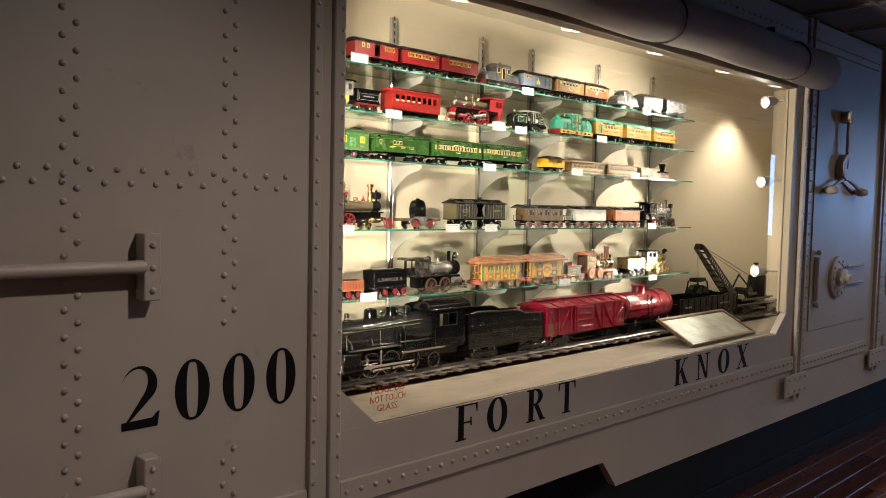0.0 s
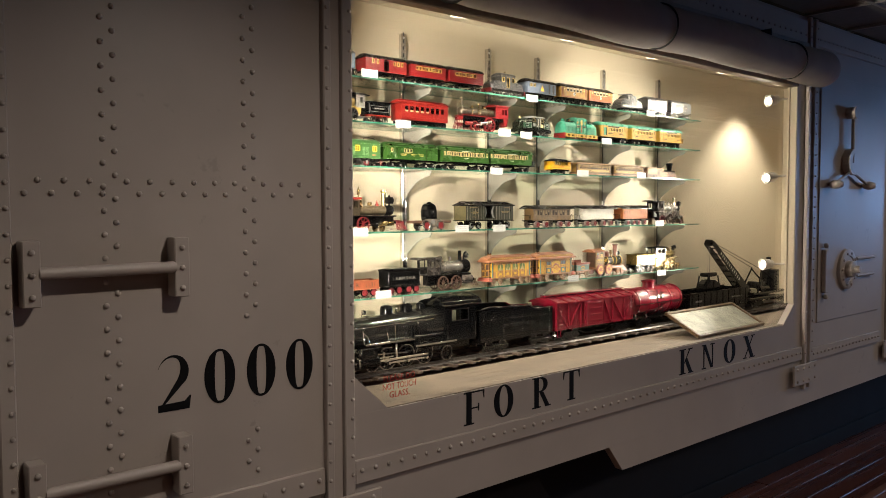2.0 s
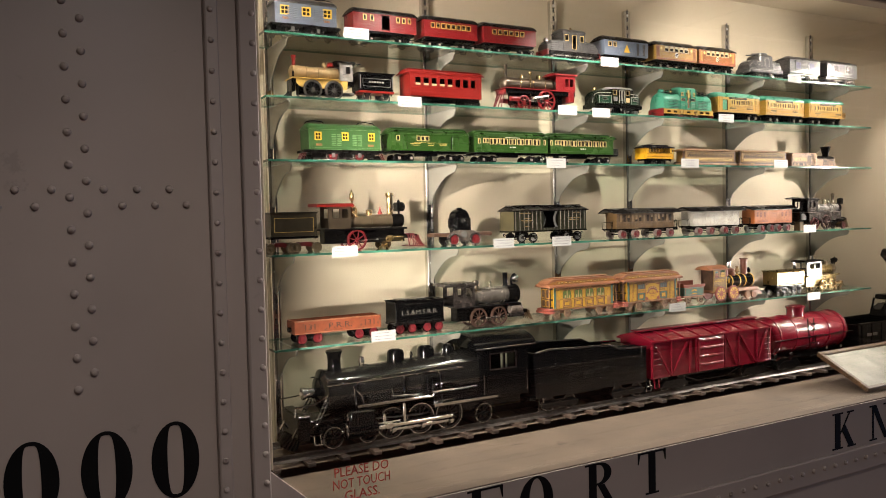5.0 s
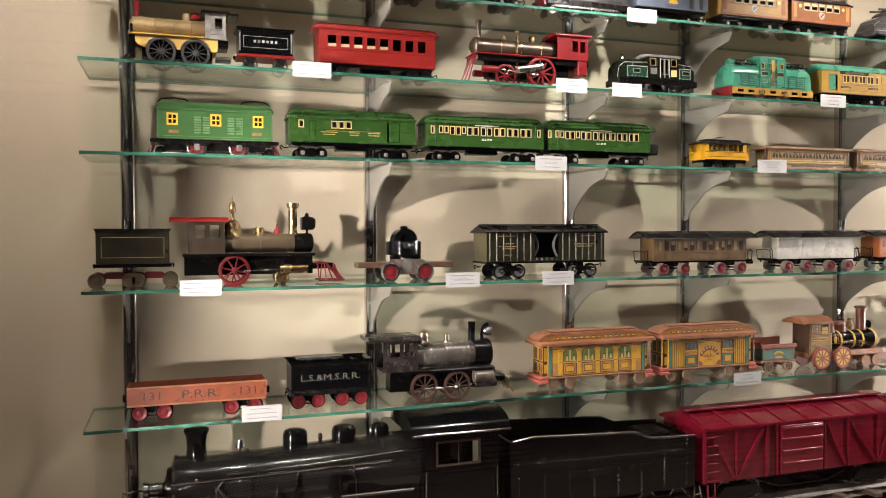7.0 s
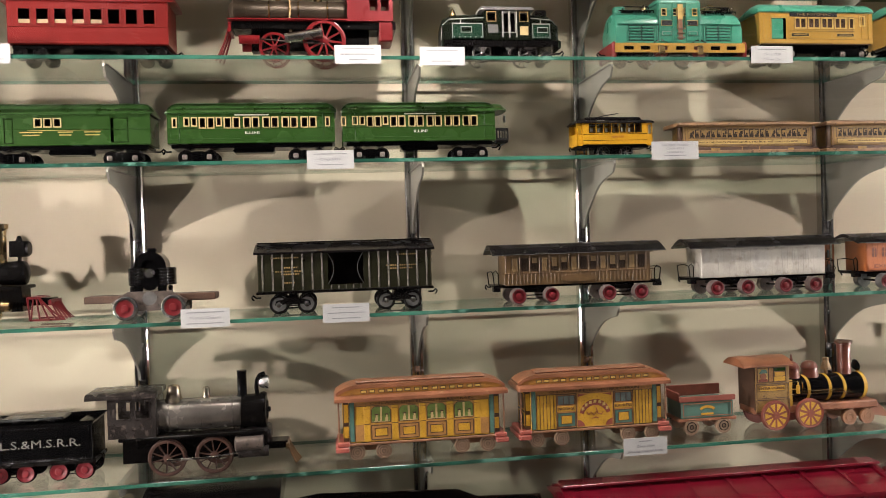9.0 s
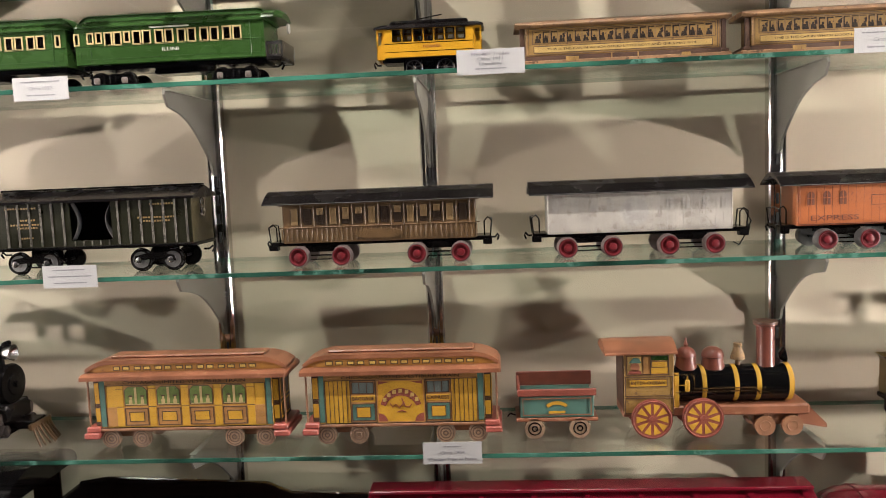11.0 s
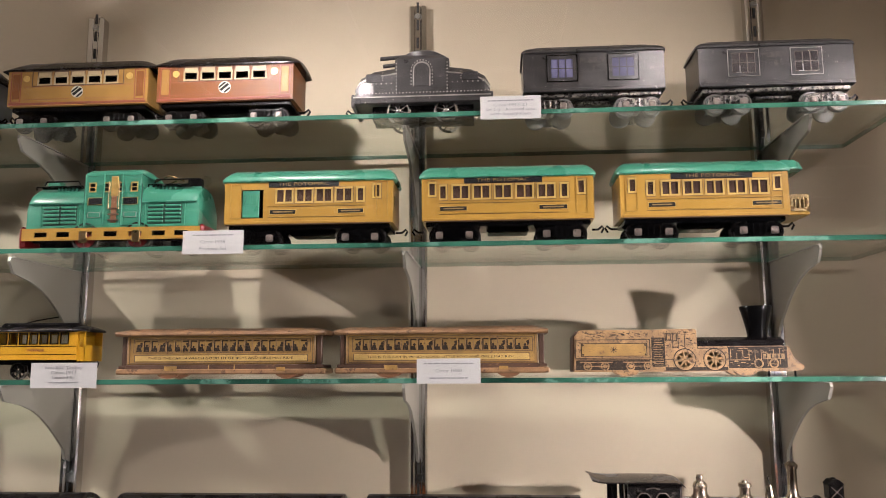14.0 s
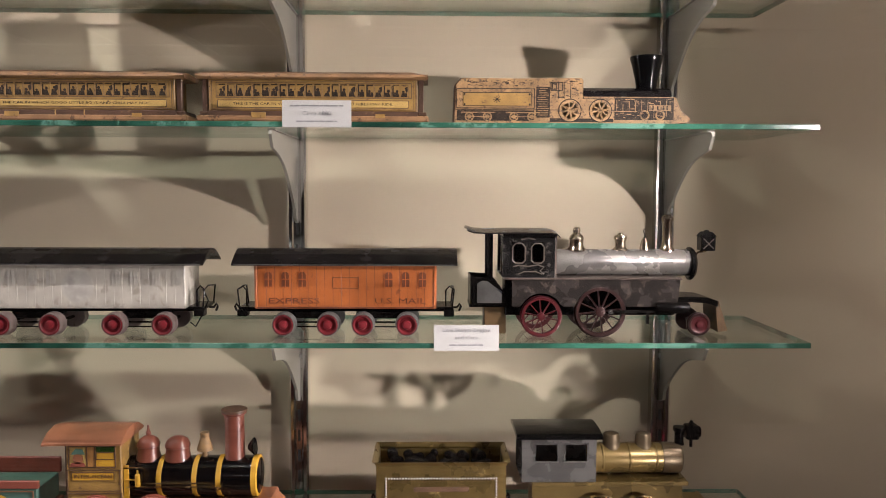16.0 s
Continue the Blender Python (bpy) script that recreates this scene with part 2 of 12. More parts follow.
LITHOTEAL = mat("teal_litho", (0.065, 0.140, 0.110), 0.5, 0, 0.25, 60, 0.1, 500, (0.14, 0.11, 0.04), 0.64, 160)
LITHOPINK = mat("faded_red_wood", (0.225, 0.088, 0.042), 0.42, 0, 0.32, 35, 0.2, 300, (0.33, 0.18, 0.09), 0.61, 70)
LITHORED = mat("dark_red_litho", (0.20, 0.05, 0.03), 0.55, 0, 0.2, 60)
PAPERTAN = mat("tan_paper_on_wood", (0.235, 0.140, 0.034), 0.6, 0, 0.22, 45, 0.12, 500, (0.095, 0.048, 0.02), 0.585, 150)
PAPERLIGHT = mat("pale_yellow_paper", (0.42, 0.285, 0.085), 0.6, 0, 0.16, 60, 0, 400, (0.22, 0.13, 0.045), 0.62, 160)
PAPERDARK = mat("brown_print", (0.085, 0.05, 0.028), 0.65, 0, 0.3, 90)
OLDWOOD = mat("old_brown_wood", (0.20, 0.092, 0.040), 0.55, 0, 0.3, 60, 0.25, 400, (0.30, 0.16, 0.08), 0.64, 110)
PRINTINK = mat("faded_black_print", (0.020, 0.014, 0.010), 0.6, 0, 0.45, 120, 0.1, 500, (0.105, 0.064, 0.034), 0.575, 330, spec=0.2)
GOLDPAPER = mat("gold_tan_paper", (0.255, 0.150, 0.036), 0.55, 0, 0.25, 60, 0.12, 500, (0.12, 0.062, 0.022), 0.60, 170)
BUFFPAPER = mat("buff_paper_worn_off", (0.225, 0.134, 0.056), 0.6, 0, 0.35, 70, 0.2, 500, (0.095, 0.055, 0.026), 0.545, 230)
DARKWOOD = mat("dark_stained_wood", (0.062, 0.030, 0.016), 0.5, 0, 0.35, 50, 0.25, 400, (0.15, 0.08, 0.04), 0.62, 120)
AGEDNICKEL = mat("brownish_nickel", (0.36, 0.305, 0.235), 0.22, 1.0, 0.3, 60, 0.15, 500, (0.12, 0.09, 0.065), 0.62, 120)
DIMTRIM = mat("rubbed_tin_edge", (0.115, 0.092, 0.078), 0.34, 0.4, 0.35, 80, 0.1, 300, (0.04, 0.034, 0.03), 0.58, 180)
SIDETIN = mat("brown_black_scuffed_tin", (0.026, 0.022, 0.020), 0.26, 0.25, 0.45, 45, 0.3, 300, (0.085, 0.068, 0.058), 0.56, 95, spec=0.4)
PALEWOOD = mat("pale_worn_wood", (0.205, 0.112, 0.050), 0.55, 0, 0.35, 45, 0.3, 300, (0.085, 0.042, 0.02), 0.565, 120)
BROWNTIN = mat("brown_painted_tin", (0.100, 0.058, 0.022), 0.42, 0.05, 0.35, 40, 0.15, 400, (0.055, 0.030, 0.012), 0.60, 110)
PALETIN = mat("worn_white_tin", (0.43, 0.405, 0.355), 0.40, 0.1, 0.18, 40, 0.12, 400, (0.31, 0.285, 0.24), 0.56, 90)
PALETRIM = mat("grey_worn_print", (0.150, 0.138, 0.122), 0.36, 0.3, 0.3, 60, 0.1, 300, (0.06, 0.053, 0.05), 0.62, 150)
ORANGETIN = mat("orange_painted_tin", (0.34, 0.100, 0.024), 0.40, 0, 0.18, 30, 0.1, 400, (0.21, 0.062, 0.022), 0.62, 90)
ORANGEDARK = mat("brown_print_on_orange", (0.125, 0.036, 0.015), 0.5, 0, 0.25, 60)
BLACKGREEN = mat("green_black_enamel", (0.0045, 0.0062, 0.0036), 0.18, 0, 0.2, 30, 0.05, 400, (0.07, 0.07, 0.05), 0.68, 130, spec=0.16)
GILT = mat("gilt_line", (0.46, 0.32, 0.10), 0.34, 0.4, 0.25, 60, 0, 400, (0.22, 0.14, 0.05), 0.66, 150)
CREAMTRIM = mat("cream_trim", (0.40, 0.30, 0.135), 0.45, 0, 0.12, 50)
YELLOWTRIM = mat("yellow_trim", (0.55, 0.34, 0.03), 0.4, 0, 0.12, 50)
TRAMYELLOW = mat("tram_yellow_tin", (0.43, 0.225, 0.008), 0.30, 0, 0.14, 30, 0.05, 400, (0.28, 0.13, 0.01), 0.68, 130, coat=0.2)
PALELETTER = mat("pale_letter", (0.52, 0.50, 0.44), 0.5, 0, 0.1, 60)
# near-black for added sheets that paint the shade inside cars and cabs
INSIDESHADE = mat("interior_shade", (0.006, 0.0035, 0.003), 0.8, 0, 0.2, 30, spec=0.08)
DARKPANE = mat("dark_pane", (0.05, 0.045, 0.045), 0.12, 0, 0.3, 60)
BLUEPANE = mat("bluish_pane", (0.12, 0.12, 0.20), 0.10, 0, 0.3, 60)
BULB = clear("bulb_glass", (0.95, 0.95, 0.93))
RAILSTEEL = mat("rail_steel", (0.075, 0.066, 0.058), 0.42, 0.7, 0.4, 40, 0.2, 200, (0.20, 0.18, 0.16), 0.62, 60)
TIE = mat("brown_wood_tie", (0.050, 0.032, 0.022), 0.7, 0, 0.4, 60, 0.3, 300, (0.11, 0.075, 0.05), 0.60, 80, per_object=0.35)
ENGRAVING = mat("faded_engraving_paper", (0.23, 0.225, 0.18), 0.55, 0, 0.35, 14)
IRONGREY = mat("grey_iron_wheel", (0.052, 0.048, 0.046), 0.34, 0.5, 0.35, 60, 0.2, 500, (0.15, 0.13, 0.12), 0.60, 150)
PANELGREEN = mat("dark_green_side_enamel", (0.010, 0.028, 0.016), 0.22, 0, 0.2, 30, 0.05, 400, (0.05, 0.06, 0.045), 0.66, 130, spec=0.3)
BROWNSILVER = mat("brownish_worn_silver_tin", (0.19, 0.172, 0.15), 0.24, 0.65, 0.35, 35, 0.2, 300, (0.06, 0.05, 0.042), 0.60, 100)
RUSTWHEEL = mat("rusty_brown_wheel", (0.058, 0.030, 0.022), 0.36, 0.3, 0.35, 60, 0.2, 500, (0.13, 0.085, 0.06), 0.60, 140)
WORNLETTER = mat("worn_brown_black_stencil", (0.030, 0.016, 0.012), 0.55, 0, 0.4, 90, 0, 400, (0.150, 0.040, 0.018), 0.57, 190)
# paler green that puts the louvres' highlight into their colour
LOUVREPALE = mat("green_highlight_and_rubbed_edge", (0.105, 0.185, 0.085), 0.3, 0.1, 0.3, 80)
GONDOLA = mat("worn_orange_red_tin", (0.185, 0.048, 0.019), 0.45, 0, 0.25, 40, 0.15, 400, (0.085, 0.032, 0.02), 0.585, 110)
GREYTIN = mat("worn_dark_grey_tin", (0.13, 0.125, 0.12), 0.38, 0.3, 0.3, 50, 0.15, 400, (0.36, 0.34, 0.31), 0.66, 120)
# for printed lines, and for shadow lines painted on the mustard cars
PRINTSHADEBROWN = mat("dark_brown_print_and_shade_line", (0.075, 0.038, 0.018), 0.6, 0, 0.3, 90)
# for rubbed edges, and for rivets whose caught light is painted on
WORNLITGREY = mat("rubbed_and_lit_pale_grey_edge", (0.34, 0.325, 0.30), 0.34, 0.6, 0.3, 80)
WORNSILVER = mat("worn_silver_tin", (0.215, 0.205, 0.192), 0.26, 0.55, 0.3, 35, 0.2, 300, (0.09, 0.08, 0.075), 0.63, 110)
GOLDBOILER = mat("rubbed_gold_boiler", (0.24, 0.165, 0.075), 0.42, 0.4, 0.25, 40, 0.15, 400, (0.12, 0.085, 0.05), 0.64, 90)
PALEPRINT = mat("faint_grey_print", (0.40, 0.385, 0.35), 0.5, 0.1, 0.25, 60, 0, 400, (0.48, 0.46, 0.42), 0.55, 160)
REDBROWN = mat("red_brown_turned_wood", (0.135, 0.042, 0.027), 0.30, 0, 0.3, 40, 0.15, 300, (0.25, 0.10, 0.06), 0.66, 90)
BLINDTAN = mat("tan_window_blind", (0.175, 0.112, 0.045), 0.5, 0, 0.25, 60)
PALEGREYLETTER = mat("pale_grey_stencil", (0.095, 0.088, 0.075), 0.5, 0, 0.35, 120, 0, 400, (0.03, 0.028, 0.025), 0.58, 260)
DARKBRONZE = mat("dark_bronze_paint", (0.060, 0.045, 0.030), 0.30, 0.6, 0.3, 40, 0.15, 400, (0.14, 0.10, 0.06), 0.67, 90)
BLACKBRONZE = mat("black_bronze_paint", (0.022, 0.018, 0.011), 0.30, 0.2, 0.3, 40, 0.1, 400, (0.07, 0.055, 0.035), 0.67, 110)
CREAMWHEEL = mat("worn_tan_wood_wheel", (0.25, 0.165, 0.10), 0.5, 0, 0.3, 60, 0.2, 300, (0.12, 0.07, 0.04), 0.60, 130)
REDIRON = mat("dull_red_iron_wheel_face", (0.062, 0.0075, 0.010), 0.30, 0.1, 0.35, 60, 0.2, 500, (0.10, 0.05, 0.045), 0.62, 140)
SCUFFED = mat("scuffed_black_tin", (0.0095, 0.009, 0.009), 0.24, 0.1, 0.4, 40, 0.25, 300, (0.070, 0.062, 0.056), 0.57, 130, spec=0.25)
STEAMWHEEL = mat("brown_black_iron_wheel", (0.030, 0.012, 0.011), 0.30, 0.3, 0.4, 60, 0.2, 500, (0.15, 0.10, 0.09), 0.60, 150)
CABTIN = mat("grey_painted_cab_tin", (0.105, 0.102, 0.098), 0.26, 0.55, 0.3, 40, 0.15, 300, (0.05, 0.047, 0.044), 0.63, 110)
TENDERBRASS = mat("dark_lacquered_brass", (0.165, 0.115, 0.040), 0.28, 0.6, 0.35, 25, 0.12, 300, (0.36, 0.26, 0.10), 0.60, 45)
# greyer than GLOSSBLACK: the boiler's reflections are put into its colour
BOILERGREY = mat("black_boiler_enamel_with_painted_sheen", (0.015, 0.014, 0.013), 0.13, 0.35, 0.25, 20, 0.03, 300, spec=0.7)

PALERIM = mat("worn_pinkish_grey_rim", (0.165, 0.128, 0.118), 0.38, 0.25, 0.35, 60, 0.2, 400, (0.10, 0.07, 0.06), 0.60, 160)
HUBRED = mat("dull_red_wheel_centre", (0.125, 0.010, 0.014), 0.36, 0, 0.35, 70, 0.2, 500, (0.05, 0.018, 0.018), 0.60, 160)
WINBROWN = mat("dark_brown_window_opening", (0.020, 0.011, 0.005), 0.6, 0, 0.3, 80, spec=0.2)
OLIVETIN = mat("dark_olive_tin", (0.0125, 0.0125, 0.0060), 0.30, 0, 0.3, 40, 0.1, 400, (0.045, 0.040, 0.020), 0.66, 120, spec=0.3)
OLIVEEND = mat("olive_brown_tin_end", (0.060, 0.050, 0.022), 0.38, 0.1, 0.2, 30, 0.1, 400, (0.10, 0.085, 0.04), 0.66, 90)
RIBGREY = mat("rubbed_grey_rib", (0.105, 0.098, 0.078), 0.42, 0.3, 0.5, 120, 0.1, 400, (0.03, 0.027, 0.02), 0.55, 200)
CLERES = mat("orange_printed_clerestory", (0.30, 0.135, 0.022), 0.5, 0, 0.25, 60, 0.1, 400, (0.19, 0.07, 0.02), 0.62, 130)
STEPRED = mat("rose_painted_wood_step", (0.30, 0.075, 0.052), 0.45, 0, 0.25, 50, 0.2, 300, (0.16, 0.05, 0.035), 0.62, 110)
VESTIBULE = mat("dark_brown_printed_end", (0.050, 0.022, 0.012), 0.5, 0, 0.4, 90, 0, 400, (0.17, 0.09, 0.02), 0.60, 240)
GLASSGREEN = mat("green_printed_window", (0.105, 0.150, 0.030), 0.5, 0, 0.3, 90, 0, 400, (0.05, 0.075, 0.03), 0.60, 240)
BLUEGLASS = mat("blue_grey_printed_window", (0.100, 0.125, 0.115), 0.5, 0, 0.25, 90)
DIMGILT = mat("dulled_gilt_lettering", (0.20, 0.135, 0.05), 0.45, 0.2, 0.4, 160)

JOURNAL = mat("worn_grey_journal_box", (0.21, 0.175, 0.155), 0.34, 0.45, 0.3, 90, 0.2, 400, (0.07, 0.06, 0.05), 0.58, 220)
BLINDPALE = mat("pale_tin_window_blind", (0.33, 0.265, 0.150), 0.5, 0, 0.2, 60)
SMOKEPANE = mat("smoky_celluloid_pane", (0.060, 0.038, 0.030), 0.16, 0, 0.4, 60, spec=0.4)
# shaded copy of TURQ, for painted shade on the turquoise locomotive
DARKTURQ = mat("painted_turquoise_shade", (0.010, 0.040, 0.027), 0.5, 0, 0.2, 60)

TRUCKMETAL = mat("pitted_cast_truck_metal", (0.20, 0.185, 0.17), 0.30, 0.8, 0.3, 60, 0.3, 300, (0.018, 0.016, 0.015), 0.50, 260)
FRAMEWOOD = mat("dark_gilt_edged_frame_wood", (0.075, 0.042, 0.020), 0.35, 0.1, 0.35, 30, 0.15, 300, (0.22, 0.14, 0.05), 0.60, 120)

# ---- mesh tools ----
class M:
    """Gathers faces for one mesh."""

    def __init__(self):
        self.v, self.f, self.s = [], [], []

    def add(self, vs, fs, smooth=False):
        n = len(self.v)
        self.v += [tuple(p) for p in vs]
        self.f += [tuple(i + n for i in f) for f in fs]
        self.s += [smooth] * len(fs)
        return self

    def box(self, x0, x1, y0, y1, z0, z1, c=0.0):
        """A box with chamfered edges."""
        if c <= 0:
            vs = [(x, y, z) for x in (x0, x1) for y in (y0, y1) for z in (z0, z1)]
            return self.add(vs, [(0, 1, 3, 2), (4, 6, 7, 5), (0, 4, 5, 1), (2, 3, 7, 6), (0, 2, 6, 4), (1, 5, 7, 3)])
        c = min(c, abs(x1 - x0) * 0.45, abs(y1 - y0) * 0.45, abs(z1 - z0) * 0.45)
        vs, idx = [], {}
        for i, x in enumerate((x0, x1)):
            for j, y in enumerate((y0, y1)):
                for k, z in enumerate((z0, z1)):
                    ix, iy, iz = x + (c if i == 0 else -c), y + (c if j == 0 else -c), z + (c if k == 0 else -c)
                    for a, p in enumerate(((x, iy, iz), (ix, y, iz), (ix, iy, z))):
                        idx[i, j, k, a] = len(vs)
                        vs.append(p)
        g, fs = idx, []
        for i in (0, 1):
            fs.append([g[i, 0, 0, 0], g[i, 0, 1, 0], g[i, 1, 1, 0], g[i, 1, 0, 0]][:: 1 if i == 0 else -1])
            fs.append([g[0, i, 0, 1], g[1, i, 0, 1], g[1, i, 1, 1], g[0, i, 1, 1]][:: 1 if i == 0 else -1])
            fs.append([g[0, 0, i, 2], g[0, 1, i, 2], g[1, 1, i, 2], g[1, 0, i, 2]][:: 1 if i == 0 else -1])
        for j in (0, 1):
            for k in (0, 1):
                fs.append([g[0, j, k, 1], g[1, j, k, 1], g[1, j, k, 2], g[0, j, k, 2]])
                fs.append([g[j, 0, k, 0], g[j, 1, k, 0], g[j, 1, k, 2], g[j, 0, k, 2]])
                fs.append([g[j, k, 0, 0], g[j, k, 1, 0], g[j, k, 1, 1], g[j, k, 0, 1]])
        fs += [[g[i, j, k, a] for a in range(3)] for i in (0, 1) for j in (0, 1) for k in (0, 1)]
        return self.add(vs, fs)

    def cyl(self, p, q, r, r2=None, n=16, caps=True):
        p, q = Vector(p), Vector(q)
        r2 = r if r2 is None else r2
        w = (q - p).normalized()
        u = w.orthogonal().normalized()
        t = w.cross(u)
        vs, fs = [], []
        for k in range(n):
            a = 2 * math.pi * k / n
            d = u * math.cos(a) + t * math.sin(a)
            vs += [p + d * r, q + d * r2]
        self.add(vs, [(2 * k, 2 * ((k + 1) % n), 2 * ((k + 1) % n) + 1, 2 * k + 1) for k in range(n)], True)
        if caps:
            for end, rad in ((0, r), (1, r2)):
                if rad > 1e-6:
                    self.add([vs[2 * k + end] for k in range(n)], [tuple(range(n))])
        return self

    def lathe(self, o, axis, prof, n=20):
        """prof: (radius, height along axis) from o."""
        o, w = Vector(o), Vector(axis).normalized()
        u = w.orthogonal().normalized()
        t = w.cross(u)
        vs = [o + w * h + (u * math.cos(2 * math.pi * k / n) + t * math.sin(2 * math.pi * k / n)) * max(r, 1e-5) for r, h in prof for k in range(n)]
        fs = [(i * n + k, i * n + (k + 1) % n, (i + 1) * n + (k + 1) % n, (i + 1) * n + k) for i in range(len(prof) - 1) for k in range(n)]
        self.add(vs, fs, True)
        for i in (0, len(prof) - 1):
            if prof[i][0] > 1e-4 and prof[0] != prof[-1]:
                self.add(vs[i * n:(i + 1) * n], [tuple(range(n))])
        return self

    def prism(self, pts, a, b, plane="xz"):
        """A flat outline drawn through from a to b along the third axis."""
        place = {"xz": lambda p, d: (p[0], d, p[1]), "yz": lambda p, d: (d, p[0], p[1]), "xy": lambda p, d: (p[0], p[1], d)}[plane]
        n = len(pts)
        vs = [place(p, a) for p in pts] + [place(p, b) for p in pts]
        return self.add(vs, [tuple(range(n)), tuple(range(2 * n - 1, n - 1, -1))] + [(k, (k + 1) % n, n + (k + 1) % n, n + k) for k in range(n)])

    def loft(self, rings, smooth=True):
        n = len(rings[0])
        self.add([p for ring in rings for p in ring], [(i * n + k, i * n + (k + 1) % n, (i + 1) * n + (k + 1) % n, (i + 1) * n + k) for i in range(len(rings) - 1) for k in range(n)], smooth)
        for ring in (rings[0], rings[-1]):
            self.add(ring, [tuple(range(n))])
        return self

    def ball(self, c, r, n=12, squash=1.0, half=False):
        prof = [(r * math.cos(a), squash * r * math.sin(a)) for a in [(-math.pi / 2 if not half else 0) + k * (math.pi if not half else math.pi / 2) / 8 for k in range(9)]]
        return self.lathe(c, (0, 0, 1), prof, n)

    def tube(self, path, r, n=8):
        path = [Vector(p) for p in path]
        rings = []
        for i, p in enumerate(path):
            w = (path[min(i + 1, len(path) - 1)] - path[max(i - 1, 0)]).normalized()
            u = w.cross(Vector((0.123, 0.456, 0.88))).normalized()
            t = w.cross(u)
            rings.append([p + (u * math.cos(2 * math.pi * k / n) + t * math.sin(2 * math.pi * k / n)) * r for k in range(n)])
        return self.loft(rings)

    def ring(self, c, axis, R, r, n=24, m=8):
        c, w = Vector(c), Vector(axis).normalized()
        u = w.orthogonal().normalized()
        t = w.cross(u)
        vs = []
        for k in range(n):
            a = 2 * math.pi * k / n
            d = u * math.cos(a) + t * math.sin(a)
            vs += [c + d * (R + r * math.cos(2 * math.pi * j / m)) + w * r * math.sin(2 * math.pi * j / m) for j in range(m)]
        return self.add(vs, [(k * m + j, ((k + 1) % n) * m + j, ((k + 1) % n) * m + (j + 1) % m, k * m + (j + 1) % m) for k in range(n) for j in range(m)], True)

    def pierced(self, x0, x1, z0, z1, holes, y, th):
        """An upright sheet across x and z with rectangular holes (xa, xb, za, zb), from y to y + th."""
        xs = sorted({x0, x1, *[h[0] for h in holes], *[h[1] for h in holes]})
        zs = sorted({z0, z1, *[h[2] for h in holes], *[h[3] for h in holes]})
        solid = lambda i, k: 0 <= i < len(xs) - 1 and 0 <= k < len(zs) - 1 and not any(h[0] - 1e-7 <= xs[i] and xs[i + 1] <= h[1] + 1e-7 and h[2] - 1e-7 <= zs[k] and zs[k + 1] <= h[3] + 1e-7 for h in holes)
        for i in range(len(xs) - 1):
            for k in range(len(zs) - 1):
                if not solid(i, k):
                    continue
                a, b, c, d = xs[i], xs[i + 1], zs[k], zs[k + 1]
                vs = [(a, y, c), (b, y, c), (b, y, d), (a, y, d), (a, y + th, c), (b, y + th, c), (b, y + th, d), (a, y + th, d)]
                fs = [(0, 1, 2, 3), (7, 6, 5, 4)]
                if not solid(i - 1, k): fs.append((0, 3, 7, 4))
                if not solid(i + 1, k): fs.append((1, 5, 6, 2))
                if not solid(i, k - 1): fs.append((0, 4, 5, 1))
                if not solid(i, k + 1): fs.append((3, 2, 6, 7))
                self.add(vs, fs)
        return self

    def mesh(self, name, material):
        me = bpy.data.meshes.new(name)
        me.from_pydata(self.v, [], self.f)
        me.polygons.foreach_set("use_smooth", self.s)
        me.materials.append(material)
        bm = bmesh.new()
        bm.from_mesh(me)
        bmesh.ops.remove_doubles(bm, verts=bm.verts, dist=1e-6)
        bmesh.ops.recalc_face_normals(bm, faces=bm.faces)
        bm.to_mesh(me)
        bm.free()
        if any(self.s):
            me.set_sharp_from_angle(angle=radians(40))
        me.update()
        return me


def part(name, m, material, parent, label="", at=None):
    """One mesh object under a thing or a part. m: an M, or mesh data to share."""
    ob = new(name, m.mesh(name, material) if isinstance(m, M) else m)
    ob.parent = parent
    if at is not None:
        ob.matrix_basis = at if isinstance(at, Matrix) else Matrix.Translation(at)
    return tagged(ob, label)


def thing(name, label, category, x=0.0, y=0.0, z=0.0, rz=0.0, group="", kind="", k=1.0):
    ob = new(name)
    ob.empty_display_size = 0.05
    ob.matrix_basis = pose(x, y, z, 0, 0, rz) @ Matrix.Scale(k, 4)
    return tagged(ob, label, category, group, kind)


def solid(name, m, material, label="", category="", kind="", group=""):
    return tagged(new(name, m.mesh(name, material)), label, category, group, kind)


TEXTS = {}


def words(text, size, material, width=None, depth=0.0002):
    """Mesh of a line of writing in the built-in font, standing in the xz plane, centred."""
    key = (text, size, material.name, width)
    if key not in TEXTS:
        cu = bpy.data.curves.new("writing", "FONT")
        cu.body, cu.size, cu.align_x, cu.align_y, cu.extrude, cu.resolution_u = text, size, "CENTER", "CENTER", depth, 2
        ob = bpy.data.objects.new("writing", cu)
        scene.collection.objects.link(ob)
        me = bpy.data.meshes.new_from_object(ob.evaluated_get(bpy.context.evaluated_depsgraph_get()))
        bpy.data.objects.remove(ob)
        me.transform(Matrix.Rotation(math.pi / 2, 4, "X"))
        if width:
            xs = [v.co.x for v in me.vertices]
            if xs:
                me.transform(Matrix.Diagonal((width / (max(xs) - min(xs)), 1, 1, 1)))
        me.materials.clear()
        me.materials.append(material)
        TEXTS[key] = me
    return TEXTS[key]


def arc(cx, cz, r, a0, a1, n=8):
    return [(cx + r * math.cos(radians(a0 + (a1 - a0) * k / n)), cz + r * math.sin(radians(a0 + (a1 - a0) * k / n))) for k in range(n + 1)]

# ---- the setting ----
FY = 1.611            # outer face of the car side
